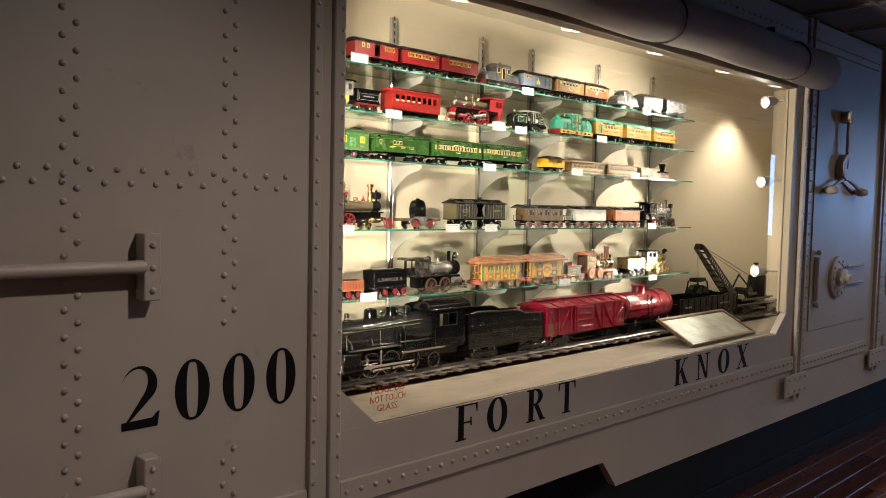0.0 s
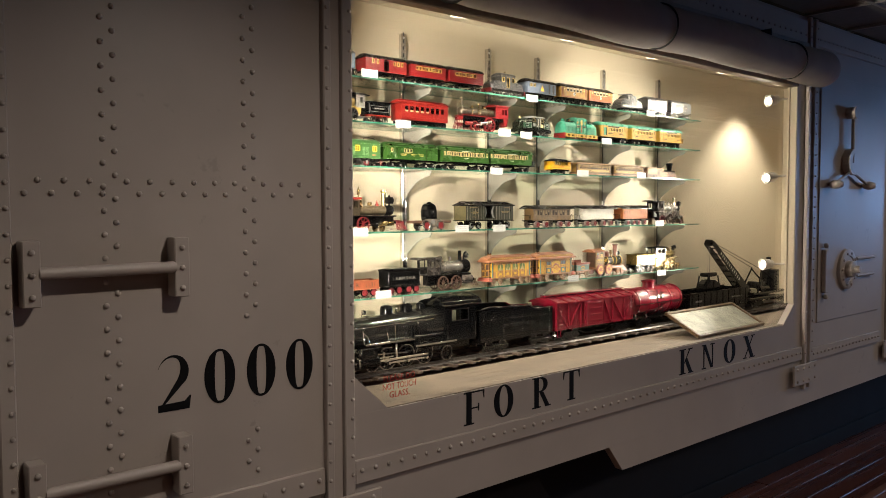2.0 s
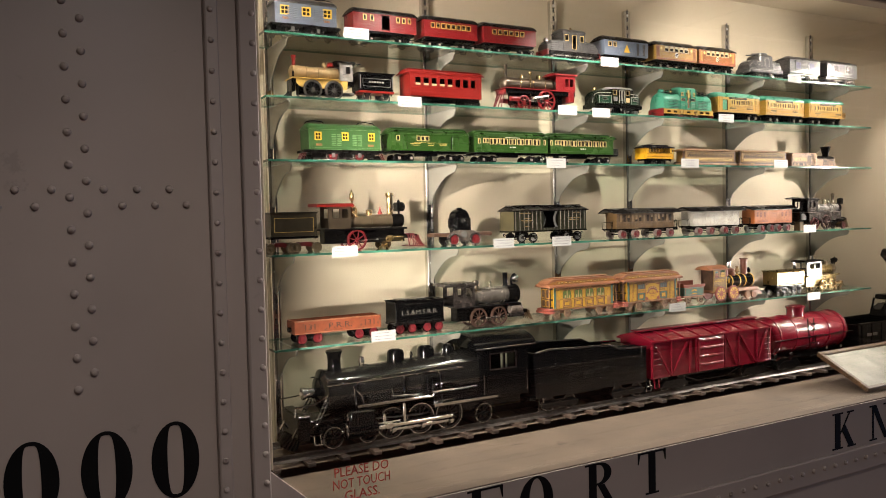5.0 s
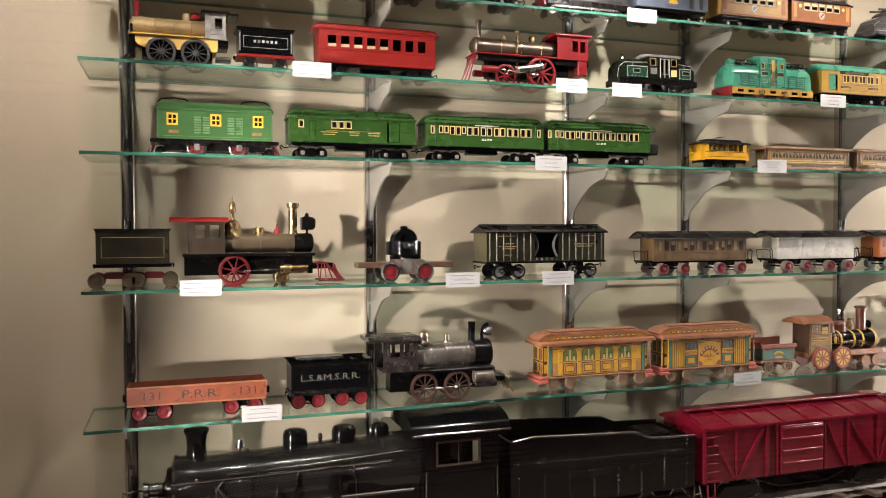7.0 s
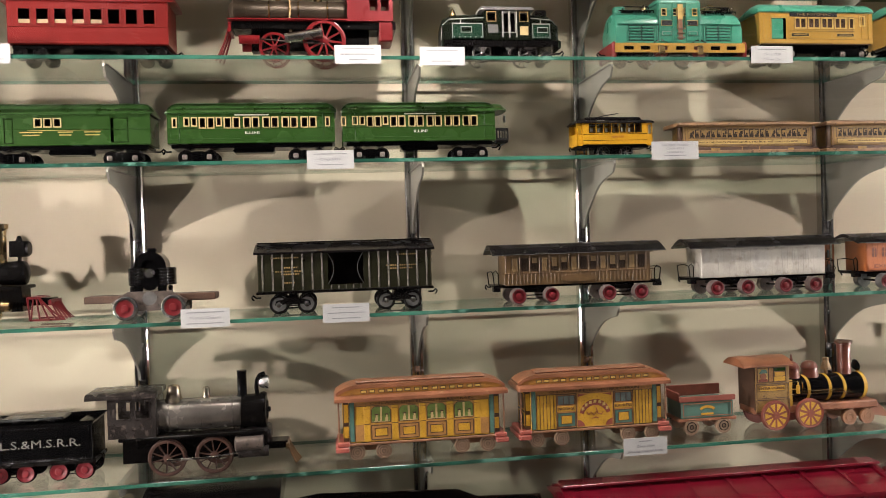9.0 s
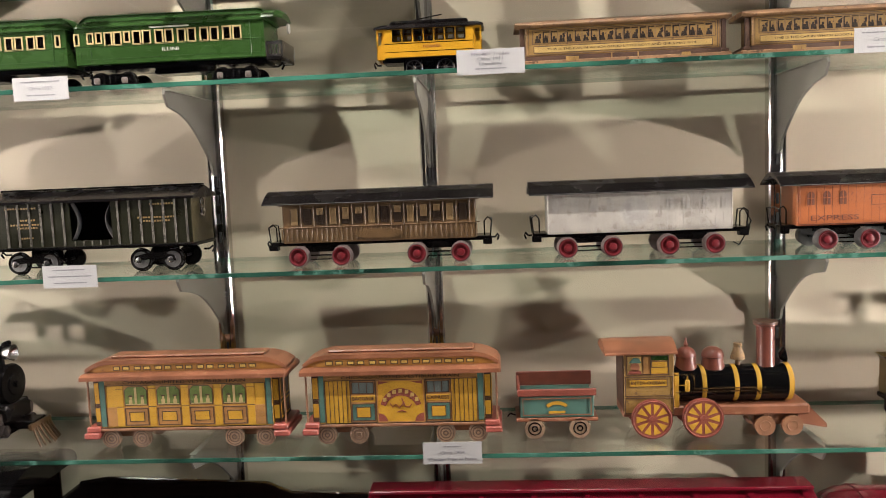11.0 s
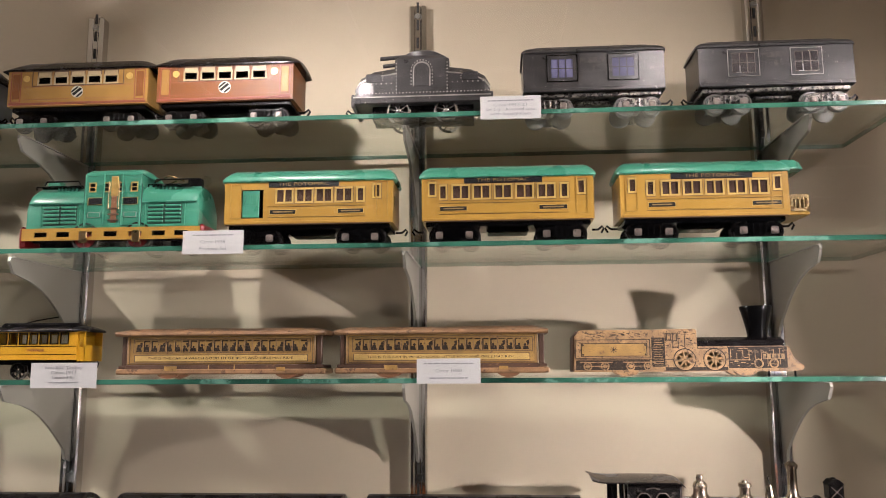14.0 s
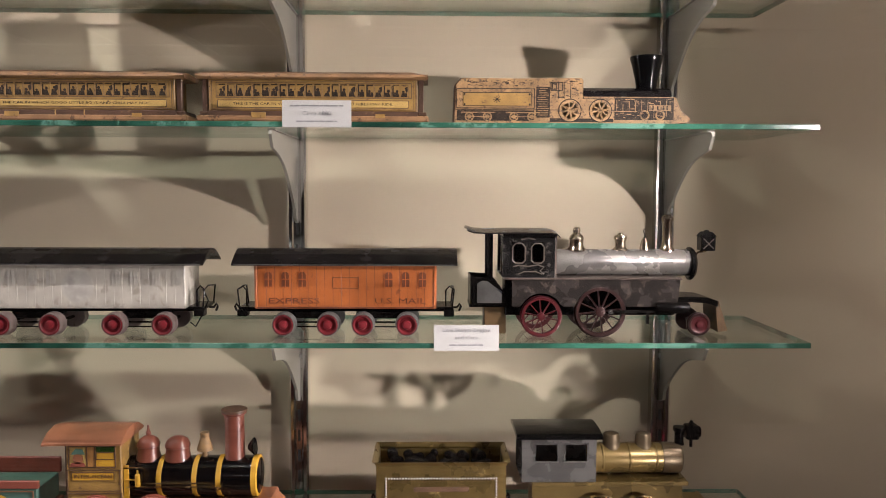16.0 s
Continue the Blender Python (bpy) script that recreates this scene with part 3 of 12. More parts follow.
WIN = (1.166, 3.685, 0.925, 2.06)
WIN2 = (5.00, 7.40, 0.925, 2.06)
BACK = 2.215          # back wall of the display case

wall = M()
wall.pierced(-4.0, 9.0, 0.615, CEIL, [WIN, WIN2], FY, 0.03)
wall.prism([(2.27, 0.6148), (2.35, 0.515), (9.0, 0.515), (9.0, 0.6148)], FY, FY + 0.03)
for w in (WIN, WIN2):
    wall.prism([(w[0], w[2]), (w[0] + 0.119, w[2]), (w[0], w[2] + 0.110)], FY + 0.0005, FY + 0.0295)
    wall.prism([(w[1], w[2]), (w[1], w[2] + 0.090), (w[1] - 0.105, w[2])], FY + 0.0005, FY + 0.0295)
wall_north = solid("wall_north", wall, FACADE, "grey painted steel side of a locomotive car with riveted seams", "wall", "structure")

tiles = M()
for i in range(23):
    for j in range(9):
        tx, ty = -4.0 + 0.48 * i + 0.06, 1.31 - 0.56 * (j - 1)
        tiles.box(tx + 0.008, tx + 0.472, max(-3.0, ty - 0.552), min(ty - 0.008, FY), CEIL + 0.012, CEIL + 0.03, 0.003)
solid("ceiling", tiles, TILE, "dark suspended ceiling of square fibre tiles", "ceiling", "structure")
grid = M()
for i in range(24):
    grid.box(-3.948 + 0.48 * i, -3.932 + 0.48 * i, -3.0, FY, CEIL, CEIL + 0.014)
for j in range(9):
    grid.box(-4.0, 9.0, 1.302 - 0.56 * (j - 1), 1.318 - 0.56 * (j - 1), CEIL - 0.001, CEIL + 0.015)
solid("ceiling_grid", grid, TBAR, "grey metal grid of the suspended ceiling", "ceiling grid", "structure")
slab = M().box(-4.2, 9.2, -3.2, 2.6, CEIL + 0.05, CEIL + 0.12)
solid("ceiling_slab", slab, ROOMWALL, "plain slab above the suspended ceiling", "ceiling", "structure")

floor = solid("floor", M().box(-4.2, 9.2, -3.2, 2.3, -0.08, -0.016), BLACKVOID, "dark stained wooden floor boards", "floor", "structure")
solid("wall_base", M().box(-4.0, 9.0, 1.96, 2.02, 0.0, 0.9), BLACKVOID, "black recessed wall under the car side", "wall", "structure")
solid("soffit", M().box(-4.0, 9.0, FY + 0.03, 1.96, 0.60, 0.63), BLACKVOID, "black underside of the car side", "soffit", "structure")
solid("baseboard", M().box(-4.0, 9.0, 1.945, 1.958, 0.0, 0.09, 0.003), BLACKVOID, "black baseboard along the recessed wall", "baseboard", "structure")
solid("wall_south", M().box(-4.2, 9.2, -3.2, -3.0, 0.0, CEIL + 0.05), ROOMWALL, "dim plain painted wall", "wall", "structure")
solid("wall_west", M().box(-4.2, -4.0, -3.0, 2.3, 0.0, CEIL + 0.05), ROOMWALL, "dim plain painted wall", "wall", "structure")
EW = (-0.80, 0.30, 1.20, 2.12)
end = M()
end.box(9.0, 9.2, -3.0, EW[0], 0.0, CEIL + 0.05).box(9.0, 9.2, EW[1], 2.3, 0.0, CEIL + 0.05)
end.box(9.0, 9.2, EW[0], EW[1], 0.0, EW[2]).box(9.0, 9.2, EW[0], EW[1], EW[3], CEIL + 0.05)
solid("wall_east", end, ROOMWALL, "dim plain wall with a daylit window", "wall", "structure")
win = thing("window_1", "bright window with white glazing bars and blue daylight", "window", 9.05, 0, 0, kind="structure")
fr = M()
for k in range(4):
    y = EW[0] + (EW[1] - EW[0]) * k / 3
    fr.box(-0.02, 0.02, y - 0.018, y + 0.018, EW[2], EW[3], 0.003)
for k in range(5):
    z = EW[2] + (EW[3] - EW[2]) * k / 4
    fr.box(-0.019, 0.019, EW[0], EW[1], z - 0.015, z + 0.015, 0.003)
part("window_frame", fr, WHITEMETAL, win)
part("pane", M().box(0.03, 0.035, EW[0], EW[1], EW[2], EW[3]), PANE, win)
solid("backdrop", M().box(9.5, 9.52, -1.9, 1.1, 0.3, 2.7), DAYLIGHT, "plain blue daylight outside the window", "backdrop", "structure")

# the display case behind the car side
def case_shell(x0, x1, tag):
    solid("wall_case_back", M().box(x0 - 0.1, x1 + 0.1, BACK, BACK + 0.08, 0.80, 2.26), CREAM, "cream painted back wall of the display case", "wall", "structure")
    solid("wall_case_side", M().box(x0 - 0.06, x0, FY + 0.03, BACK, 0.80, 2.26), CREAM, "cream painted side wall of the display case", "wall", "structure")
    solid("wall_case_side", M().box(x1, x1 + 0.06, FY + 0.03, BACK, 0.80, 2.26), CREAM, "cream painted side wall of the display case", "wall", "structure")
    solid("ceiling_case", M().box(x0, x1, FY + 0.03, BACK, 2.205, 2.26), CREAM, "cream painted ceiling of the display case", "ceiling", "structure")
    solid("floor_case", M().box(x0, x1, FY + 0.031, BACK, 0.84, 0.90), CASEFLOOR, "tan painted floor board of the display case", "floor", "structure")


case_shell(1.06, 4.80, 1)
case_shell(4.93, 7.60, 2)
for n, w in ((1, WIN), (2, WIN2)):
    ob = thing("display_window", "large clear glass pane in a thin brown and cream frame", "window", kind="structure")
    x0, x1, z0, z1 = w
    pane = part("pane", M().box(x0 - 0.02, x1 + 0.02, FY + 0.042, FY + 0.048, z0 - 0.02, z1 + 0.03), PANE, ob)
    pane.visible_shadow = False
    part("head_trim", M().box(x0, x1, FY - 0.006, FY + 0.04, z1 - 0.022, z1 + 0.012, 0.003), WOODTRIM, ob, "brown painted strip")
    part("sill_board", M().box(x0 + 0.112, x1 - 0.100, FY + 0.003, FY + 0.0298, z0 + 0.0005, z0 + 0.0035, 0.001), CASEFLOOR, ob, "tan painted sill board")
    part("jamb_trim", M().box(x1 - 0.006, x1 - 0.0005, FY + 0.001, FY + 0.0415, z0 + 0.093, z1 - 0.023, 0.0015).box(x1 - 0.016, x1 - 0.0062, FY + 0.031, FY + 0.0412, z0 + 0.093, z1 - 0.023, 0.0015), CREAM, ob, "cream jamb strip")
    part("jamb_trim", M().box(x0 + 0.0005, x0 + 0.006, FY + 0.001, FY + 0.0415, z0 + 0.112, z1 - 0.023, 0.0015), CREAM, ob, "cream jamb strip")

# raised strips and columns of the car side
def rivet_mesh(r):
    return M().lathe((0, 0, 0), (0, -1, 0), [(r, 0), (r * 0.97, r * 0.35), (r * 0.76, r * 0.75), (r * 0.4, r * 0.98), (0, r * 1.05)], 12).mesh("rivet", FACADE)


RIVET, SMALLRIVET = rivet_mesh(0.0064), rivet_mesh(0.0052)
RIVETS = []           # laid at the end of the file: (x, y of the face, z, mesh, parent)


def row(parent, x0, x1, z0, z1, n, y, me=None):
    for k in range(n):
        a = k / max(1, n - 1)
        RIVETS.append((x0 + (x1 - x0) * a, y, z0 + (z1 - z0) * a, me or RIVET, parent))


def strip(x0, x1, z0, z1, y, n=0, z=None, label="grey steel strip with a row of rivets", me=None):
    ob = solid("trim", M().box(x0, x1, y, FY - 0.0005, z0, z1, 0.0025), FACADE, label, "trim", "structure")
    if n:
        row(ob, x0 + 0.02, x1 - 0.02, z or (z0 + z1) / 2, z or (z0 + z1) / 2, n, y, me)
    return ob


strip(-4.0, 1.074, 0.742, 0.809, FY - 0.013, 100, 0.781)
strip(1.166, 3.755, 0.742, 0.806, FY - 0.013, 58, 0.778)
strip(3.855, 4.70, 0.725, 0.784, FY - 0.013, 20, 0.757)
strip(4.99, 7.45, 0.725, 0.784, FY - 0.013, 40, 0.757)
strip(1.20, 3.745, 2.245, 2.350, FY - 0.014, 50, 2.281, me=SMALLRIVET)
strip(3.86, 4.70, 2.245, 2.350, FY - 0.014, 18, 2.278, me=SMALLRIVET)
strip(4.99, 7.45, 2.245, 2.350, FY - 0.014, 40, 2.281, me=SMALLRIVET)


def column(xc, z0=0.60, off=0.0):
    """Two riveted plates that stand proud of a sunk strip, on a gusset plate."""
    ob = thing("trim_column", "grey steel column of two riveted plates with a sunk strip between", "column", kind="structure")
    part("web", M().box(xc - 0.0205, xc + 0.012, FY - 0.006, FY - 0.0005, z0, CEIL - 0.002, 0.001), FACADE, ob)
    part("flange", M().box(xc - 0.043, xc - 0.021, FY - 0.020, FY - 0.0005, z0, CEIL - 0.002, 0.0025), FACADE, ob)
    part("flange", M().box(xc + 0.0125, xc + 0.043, FY - 0.020, FY - 0.0005, z0, CEIL - 0.002, 0.0025), FACADE, ob)
    plate = part("gusset_plate", M().box(xc - 0.12 + off, xc + 0.12 + off, FY - 0.031, FY - 0.0205, 0.628, 0.726, 0.003), FACADE, ob)
    for s in (-0.034, 0.034):
        row(ob, xc + s, xc + s, 0.775, 2.325, 32, FY - 0.020, SMALLRIVET)
    for s in (-0.09, -0.03, 0.03, 0.09):
        row(plate, xc + s + off, xc + s + off, 0.648, 0.706, 2, FY - 0.031)


for xc in (0.325, 1.119, 4.845, 7.52, -1.5):
    column(xc)
column(3.806, off=-0.045)

# riveted seams on the panel beside the window: staggered double rows
for k in range(-15, 17):
    for xa in (0.547, 0.867):
        for x, z in ((xa, 1.520 + 0.0501 * k), (xa + 0.0240, 1.545 + 0.0501 * k)):
            if 0.83 < z < 2.33 and not (xa > 0.8 and 0.95 < z < 1.21):
                RIVETS.append((x, FY, z, RIVET, wall_north))
for x0, n, z in ((0.4213, 3, 1.532), (0.5949, 6, 1.532), (0.9155, 3, 1.532), (0.3967, 4, 1.506), (0.6207, 5, 1.506), (0.9419, 3, 1.506)):
    for k in range(n):
        RIVETS.append((x0 + 0.0494 * k, FY, z, RIVET, wall_north))

# two grab rails on riveted angle brackets
def grab_rail(z):
    ob = thing("grab_rail", "grey painted round grab rail on riveted angle brackets", "rail", group="grab rails on the car side")
    part("bar", M().cyl((0.410, FY - 0.036, z), (0.682, FY - 0.036, z), 0.0125, n=20), FACADE, ob)
    for x in (0.396, 0.695):
        br = part("bracket", M().box(x - 0.0165, x + 0.0165, FY - 0.044, FY - 0.0005, z - 0.066, z + 0.064, 0.002), FACADE, ob)
        row(br, x, x, z - 0.046, z + 0.042, 3, FY - 0.044, RIVET)


grab_rail(1.347)
grab_rail(0.908)

# painted letters, drawn as serif shapes with thick and thin strokes
def glyph(ch, h, w):
    """Polygons of one letter in a box w wide and h high, from its lower left corner."""
    t, s, e = w * 0.25, w * 0.085, h * 0.045
    q = lambda a, b, c, d: [(a, b), (c, b), (c, d), (a, d)]
    serif = lambda x, z: q(x - t * 0.95, z, x + t * 0.95, z + e)
    out = []
    if ch in "0O":
        n, ring = 36, []
        inner = w * (0.17 if ch == "0" else 0.22)
        o = [(w / 2 + w / 2 * math.cos(2 * math.pi * k / n), h / 2 + h / 2 * 1.02 * math.sin(2 * math.pi * k / n)) for k in range(n)]
        pw = 0.45 if ch == "0" else 1.0
        i = [(w / 2 + inner * math.copysign(abs(math.cos(2 * math.pi * k / n)) ** pw, math.cos(2 * math.pi * k / n)), h / 2 + h * 0.462 * math.sin(2 * math.pi * k / n)) for k in range(n)]
        return [[o[k], o[(k + 1) % n], i[(k + 1) % n], i[k]] for k in range(n)]
    if ch == "2":
        top = arc(w * 0.48, h * 0.70, 1, 165, -40, 18)
        out_o = [(w * 0.48 + w * 0.46 * (x - w * 0.48), h * 0.70 + h * 0.30 * (z - h * 0.70)) for x, z in top]
        out_i = [(w * 0.44 + w * (0.44 - 0.25 * k / 18) * (x - w * 0.48), h * 0.70 + h * (0.27 - 0.03 * k / 18) * (z - h * 0.70)) for k, (x, z) in enumerate(top)]
        out = [[out_o[k], out_o[k + 1], out_i[k + 1], out_i[k]] for k in range(18)]
        out.append([out_o[18], (w * 0.20, h * 0.13), (0, h * 0.02), out_i[18]])
        out.append([(0, 0), (w * 0.94, 0), (w * 0.94, h * 0.15), (0.0, h * 0.13)][:4])
        out.append([(w * 0.94, 0), (w, h * 0.24), (w * 0.955, h * 0.24), (w * 0.80, h * 0.15)])
        return out
    x = w * 0.26
    stem = q(x - t / 2, 0, x + t / 2, h)
    if ch == "F":
        return [stem, serif(x, 0), q(x - t, h - e, w, h), q(x, h * 0.47, w * 0.72, h * 0.47 + e), [(w, h), (w * 0.90, h), (w * 0.97, h * 0.74), (w, h * 0.74)], q(w * 0.69, h * 0.38, w * 0.745, h * 0.61)]
    if ch == "T":
        x = w / 2
        return [q(x - t / 2, 0, x + t / 2, h), serif(x, 0), q(0, h - e, w, h), [(0, h), (w * 0.10, h), (w * 0.03, h * 0.74), (0, h * 0.74)], [(w, h), (w * 0.90, h), (w * 0.97, h * 0.74), (w, h * 0.74)]]
    if ch == "R":
        o = arc(w * 0.48, h * 0.75, 1, 90, -90, 12)
        po = [(w * 0.48 + w * 0.40 * (a - w * 0.48), h * 0.75 + h * 0.25 * (b - h * 0.75)) for a, b in o]
        pi = [(w * 0.44 + w * 0.20 * (a - w * 0.48), h * 0.75 + h * 0.205 * (b - h * 0.75)) for a, b in o]
        return [stem, serif(x, 0), q(x - t, h - e, w * 0.48, h), q(x, h * 0.5, w * 0.48, h * 0.5 + e)] + [[po[k], po[k + 1], pi[k + 1], pi[k]] for k in range(12)] + [[(w * 0.42, h * 0.5), (w * 0.64, h * 0.5), (w, 0.0), (w * 0.76, 0.0)], q(w * 0.74, 0, w * 1.06, e)]
    if ch == "K":
        return [stem, serif(x, 0), serif(x, h - e), [(x + t / 2, h * 0.40), (w * 0.86, h), (w * 0.78, h), (x + t / 2, h * 0.46)], [(w * 0.44, h * 0.52), (w * 0.60, h * 0.64), (w * 1.02, 0), (w * 0.77, 0)], q(w * 0.70, 0, w * 1.08, e), q(w * 0.68, h - e, w, h)]
    if ch == "N":
        return [q(w * 0.13, 0, w * 0.13 + s, h), q(w * 0.82, 0, w * 0.82 + s, h), [(w * 0.10, h), (w * 0.32, h), (w * 0.905, 0), (w * 0.72, 0)], q(0, 0, w * 0.36, e), q(w * 0.68, h - e, w * 1.04, h), q(0, h - e, w * 0.3, h)]
    if ch == "X":
        return [[(w * 0.06, h), (w * 0.34, h), (w * 0.96, 0), (w * 0.68, 0)], [(w * 0.84, h), (w * 0.92, h), (w * 0.16, 0), (w * 0.07, 0)], q(-w * 0.02, h - e, w * 0.44, h), q(w * 0.68, h - e, w * 1.03, h), q(w * 0.56, 0, w * 1.06, e), q(-w * 0.02, 0, w * 0.32, e)]
    return out


def lettering(chars, xs, w, h, z, label):
    ob = thing("lettering", label, "sign")
    for ch, x in zip(chars, xs):
        m = M()
        for n, poly in enumerate(glyph(ch, h, w)):
            d = FY - 0.0012 - 0.00004 * (n % 5)
            m.prism([(x + a, z + b) for a, b in poly], d, FY - 0.0004)
        part("letter", m, LETTER, ob)


lettering("2000", (0.651, 0.759, 0.865, 0.970), 0.076, 0.125, 1.0225, "black painted number 2000 on grey steel")
lettering("FORT", (1.563, 1.690, 1.862, 2.016), 0.086, 0.100, 0.823, "black painted word FORT in serif letters")
lettering("KNOX", (2.712, 2.878, 3.050, 3.214), 0.096, 0.100, 0.813, "black painted word KNOX in serif letters")

# red notice on the glass
notice = thing("glass_notice", "red lettered notice PLEASE DO NOT TOUCH GLASS on the pane", "sign")
for k, line in enumerate(("PLEASE DO", "NOT TOUCH", "GLASS.")):
    part("line", words(line, 0.026, REDINK, (0.112, 0.118, 0.072)[k]), REDINK, notice, at=(1.355, FY + 0.040, 0.996 - 0.0235 * k))

# rolled canvas curtain over the window, tied with cords
curtain = thing("rolled_curtain", "rolled grey canvas cab curtain tied up with cords", "curtain")
rings = []
for k in range(60):
    x = 1.17 + (3.775 - 1.17) * k / 59
    tied = min(abs(x - c) for c in (1.45, 2.41, 3.40))
    r = 0.078 + 0.003 * math.sin(9 * x) - 0.008 * math.exp(-(tied / 0.03) ** 2) - (0.012 if k in (0, 59) else 0)
    rings.append([(x, 1.522 + r * math.cos(2 * math.pi * j / 24), 2.112 + 0.004 * math.sin(5 * x) + r * 1.03 * math.sin(2 * math.pi * j / 24)) for j in range(24)])
part("canvas_roll", M().loft(rings), CANVAS, curtain)
part("hanging_flap", M().box(1.18, 3.765, FY - 0.016, FY - 0.004, 2.13, 2.246, 0.003), CANVAS, curtain)
for c in (1.45, 2.41, 3.40):
    part("cord", M().ring((c, 1.522, 2.112), (1, 0.12, 0.05), 0.078, 0.0035, 28, 6), SLOT, curtain, "black cord")
    part("hook", M().box(c - 0.105, c - 0.098, 1.55, FY - 0.0145, 2.19, 2.24, 0.001).tube([(c - 0.10, 1.585, 2.235), (c - 0.10, 1.56, 2.20), (c - 0.06, 1.53, 2.195), (c, 1.52, 2.192)], 0.003), SLOT, curtain, "black iron hook")

# panel of the neighbouring door with its fittings
panel = thing("door_1", "grey steel door panel lit blue by daylight", "door", kind="structure")
part("sheet", M().box(3.922, 4.70, FY - 0.006, FY - 0.0005, 0.905, 2.125, 0.002), FACADE, panel)
lever = thing("lever_handle", "grey cast lever handle with ball ends on the door", "handle")
part("knob", M().cyl((4.230, FY - 0.055, 1.955), (4.230, FY - 0.006, 1.955), 0.032, 0.030, 20), FACADE, lever)
part("shaft", M().cyl((4.230, FY - 0.035, 1.94), (4.234, FY - 0.035, 1.70), 0.009, n=12), FACADE, lever)
part("crescent", M().prism(arc(4.236, 1.706, 0.066, 75, 285, 14) + arc(4.262, 1.706, 0.056, 275, 85, 14), FY - 0.045, FY - 0.006), FACADE, lever)
for bx in (4.030, 4.435):
    part("arm", M().cyl((4.236, FY - 0.03, 1.66), (bx, FY - 0.035, 1.592), 0.008, n=10), FACADE, lever)
    part("ball", M().ball((bx, FY - 0.04, 1.588), 0.036, 14, 0.62), FACADE, lever)
dial = thing("dial_wheel", "grey round combination dial with a bolted rim", "dial")
part("plate", M().lathe((4.246, FY - 0.006, 1.155), (0, -1, 0), [(0.105, 0), (0.105, 0.014), (0.095, 0.02), (0.07, 0.02), (0.066, 0.014), (0, 0.014)], 32), FACADE, dial)
part("hub", M().lathe((4.246, FY - 0.02, 1.155), (0, -1, 0), [(0.045, 0), (0.042, 0.03), (0.02, 0.036), (0.018, 0.06), (0, 0.062)], 20), FACADE, dial)
for k in range(10):
    a = 2 * math.pi * k / 10
    part("bolt", M().lathe((4.246 + 0.083 * math.cos(a), FY - 0.026, 1.155 + 0.083 * math.sin(a)), (0, -1, 0), [(0.009, 0), (0.008, 0.004), (0, 0.007)], 8), FACADE, dial)
for z in (1.115, 1.205):
    part("bar", M().cyl((4.35, FY - 0.02, z), (4.575, FY - 0.02, z), 0.007, n=10), FACADE, dial)
rod = thing("bolt_rod", "grey sliding bolt in two small guides", "bolt")
part("bar", M().box(3.960, 4.000, FY - 0.028, FY - 0.0065, 1.05, 1.265, 0.004), FACADE, rod)
part("knob", M().ball((3.980, FY - 0.02, 1.285), 0.013), FACADE, rod)
part("knob", M().ball((3.980, FY - 0.02, 1.03), 0.013), FACADE, rod)

# spotlights on the inside of the front corners
for sx, sy, sz, aim in SPOTS:
    d = (Vector(aim) - Vector((sx, sy, sz))).normalized()
    p = Vector((sx, sy, sz))
    ob = thing("spotlight", "small white enamel spotlight, switched on, in the corner of the case", "spotlight", group="spotlights in the case")
    part("head", M().lathe(p - d * 0.036, d, [(0.005, 0), (0.018, 0.005), (0.024, 0.024), (0.027, 0.060), (0.029, 0.064), (0.0265, 0.064), (0.024, 0.057)], 20), WHITEMETAL, ob)
    part("lens", M().lathe(p + d * 0.0218, d, [(0.017, 0), (0.014, 0.003), (0, 0.0045)], 20), LAMPLENS, ob, "glowing lamp lens")
    part("arm", M().tube([p - d * 0.04, p - d * 0.05 + Vector((0.02 if sx > 2 else -0.02, -0.02, 0.0)), Vector((sx + (0.10 if sx > 2 else -0.04), FY + 0.03, sz))], 0.006), WHITEMETAL, ob)
    part("mount", M().cyl((sx + (0.10 if sx > 2 else -0.04), FY + 0.0305, sz), (sx + (0.10 if sx > 2 else -0.04), FY + 0.045, sz), 0.025), WHITEMETAL, ob)
for dx, dy in DOWN:
    ob = thing("hung_lamp", "small white lamp head hung on a stem from the case ceiling", "lamp", dx, dy, 2.205, group="lamp heads of the case")
    part("stem", M().cyl((0, 0, 0), (0, 0, -0.075), 0.006, n=10), WHITEMETAL, ob)
    part("head", M().lathe((0, 0, -0.070), (0, 0.18, -0.98), [(0.012, 0), (0.026, 0.008), (0.034, 0.045), (0.034, 0.052), (0.030, 0.052), (0.027, 0.042)], 20), WHITEMETAL, ob)
    part("bulb", M().lathe((0, 0.0095, -0.112), (0, 0.18, -0.98), [(0.026, 0), (0.016, 0.005), (0, 0.007)], 16), LAMPLENS, ob, "lit bulb")
ob = thing("recessed_lamp", "small recessed round ceiling lamp with a white rim", "lamp", WASH[0], WASH[1], 2.205)
part("rim", M().lathe((0, 0, 0), (0, 0, -1), [(0.034, 0), (0.036, 0.012), (0.030, 0.020), (0.026, 0.016)], 20), WHITEMETAL, ob)
part("bulb", M().lathe((0, 0, -0.0165), (0, 0, -1), [(0.024, 0), (0.015, 0.004), (0, 0.005)], 16), LAMPLENS, ob, "lit bulb")
# rims for the assumed room lamps, none of them in view
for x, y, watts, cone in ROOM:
    ob = thing("ceiling_lamp", "assumed round recessed lamp in the suspended ceiling, out of view", "lamp", x, y, CEIL + 0.012, group="ceiling lamps of the room")
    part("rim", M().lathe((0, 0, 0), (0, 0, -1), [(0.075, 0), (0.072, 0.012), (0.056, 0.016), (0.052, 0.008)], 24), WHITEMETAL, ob)

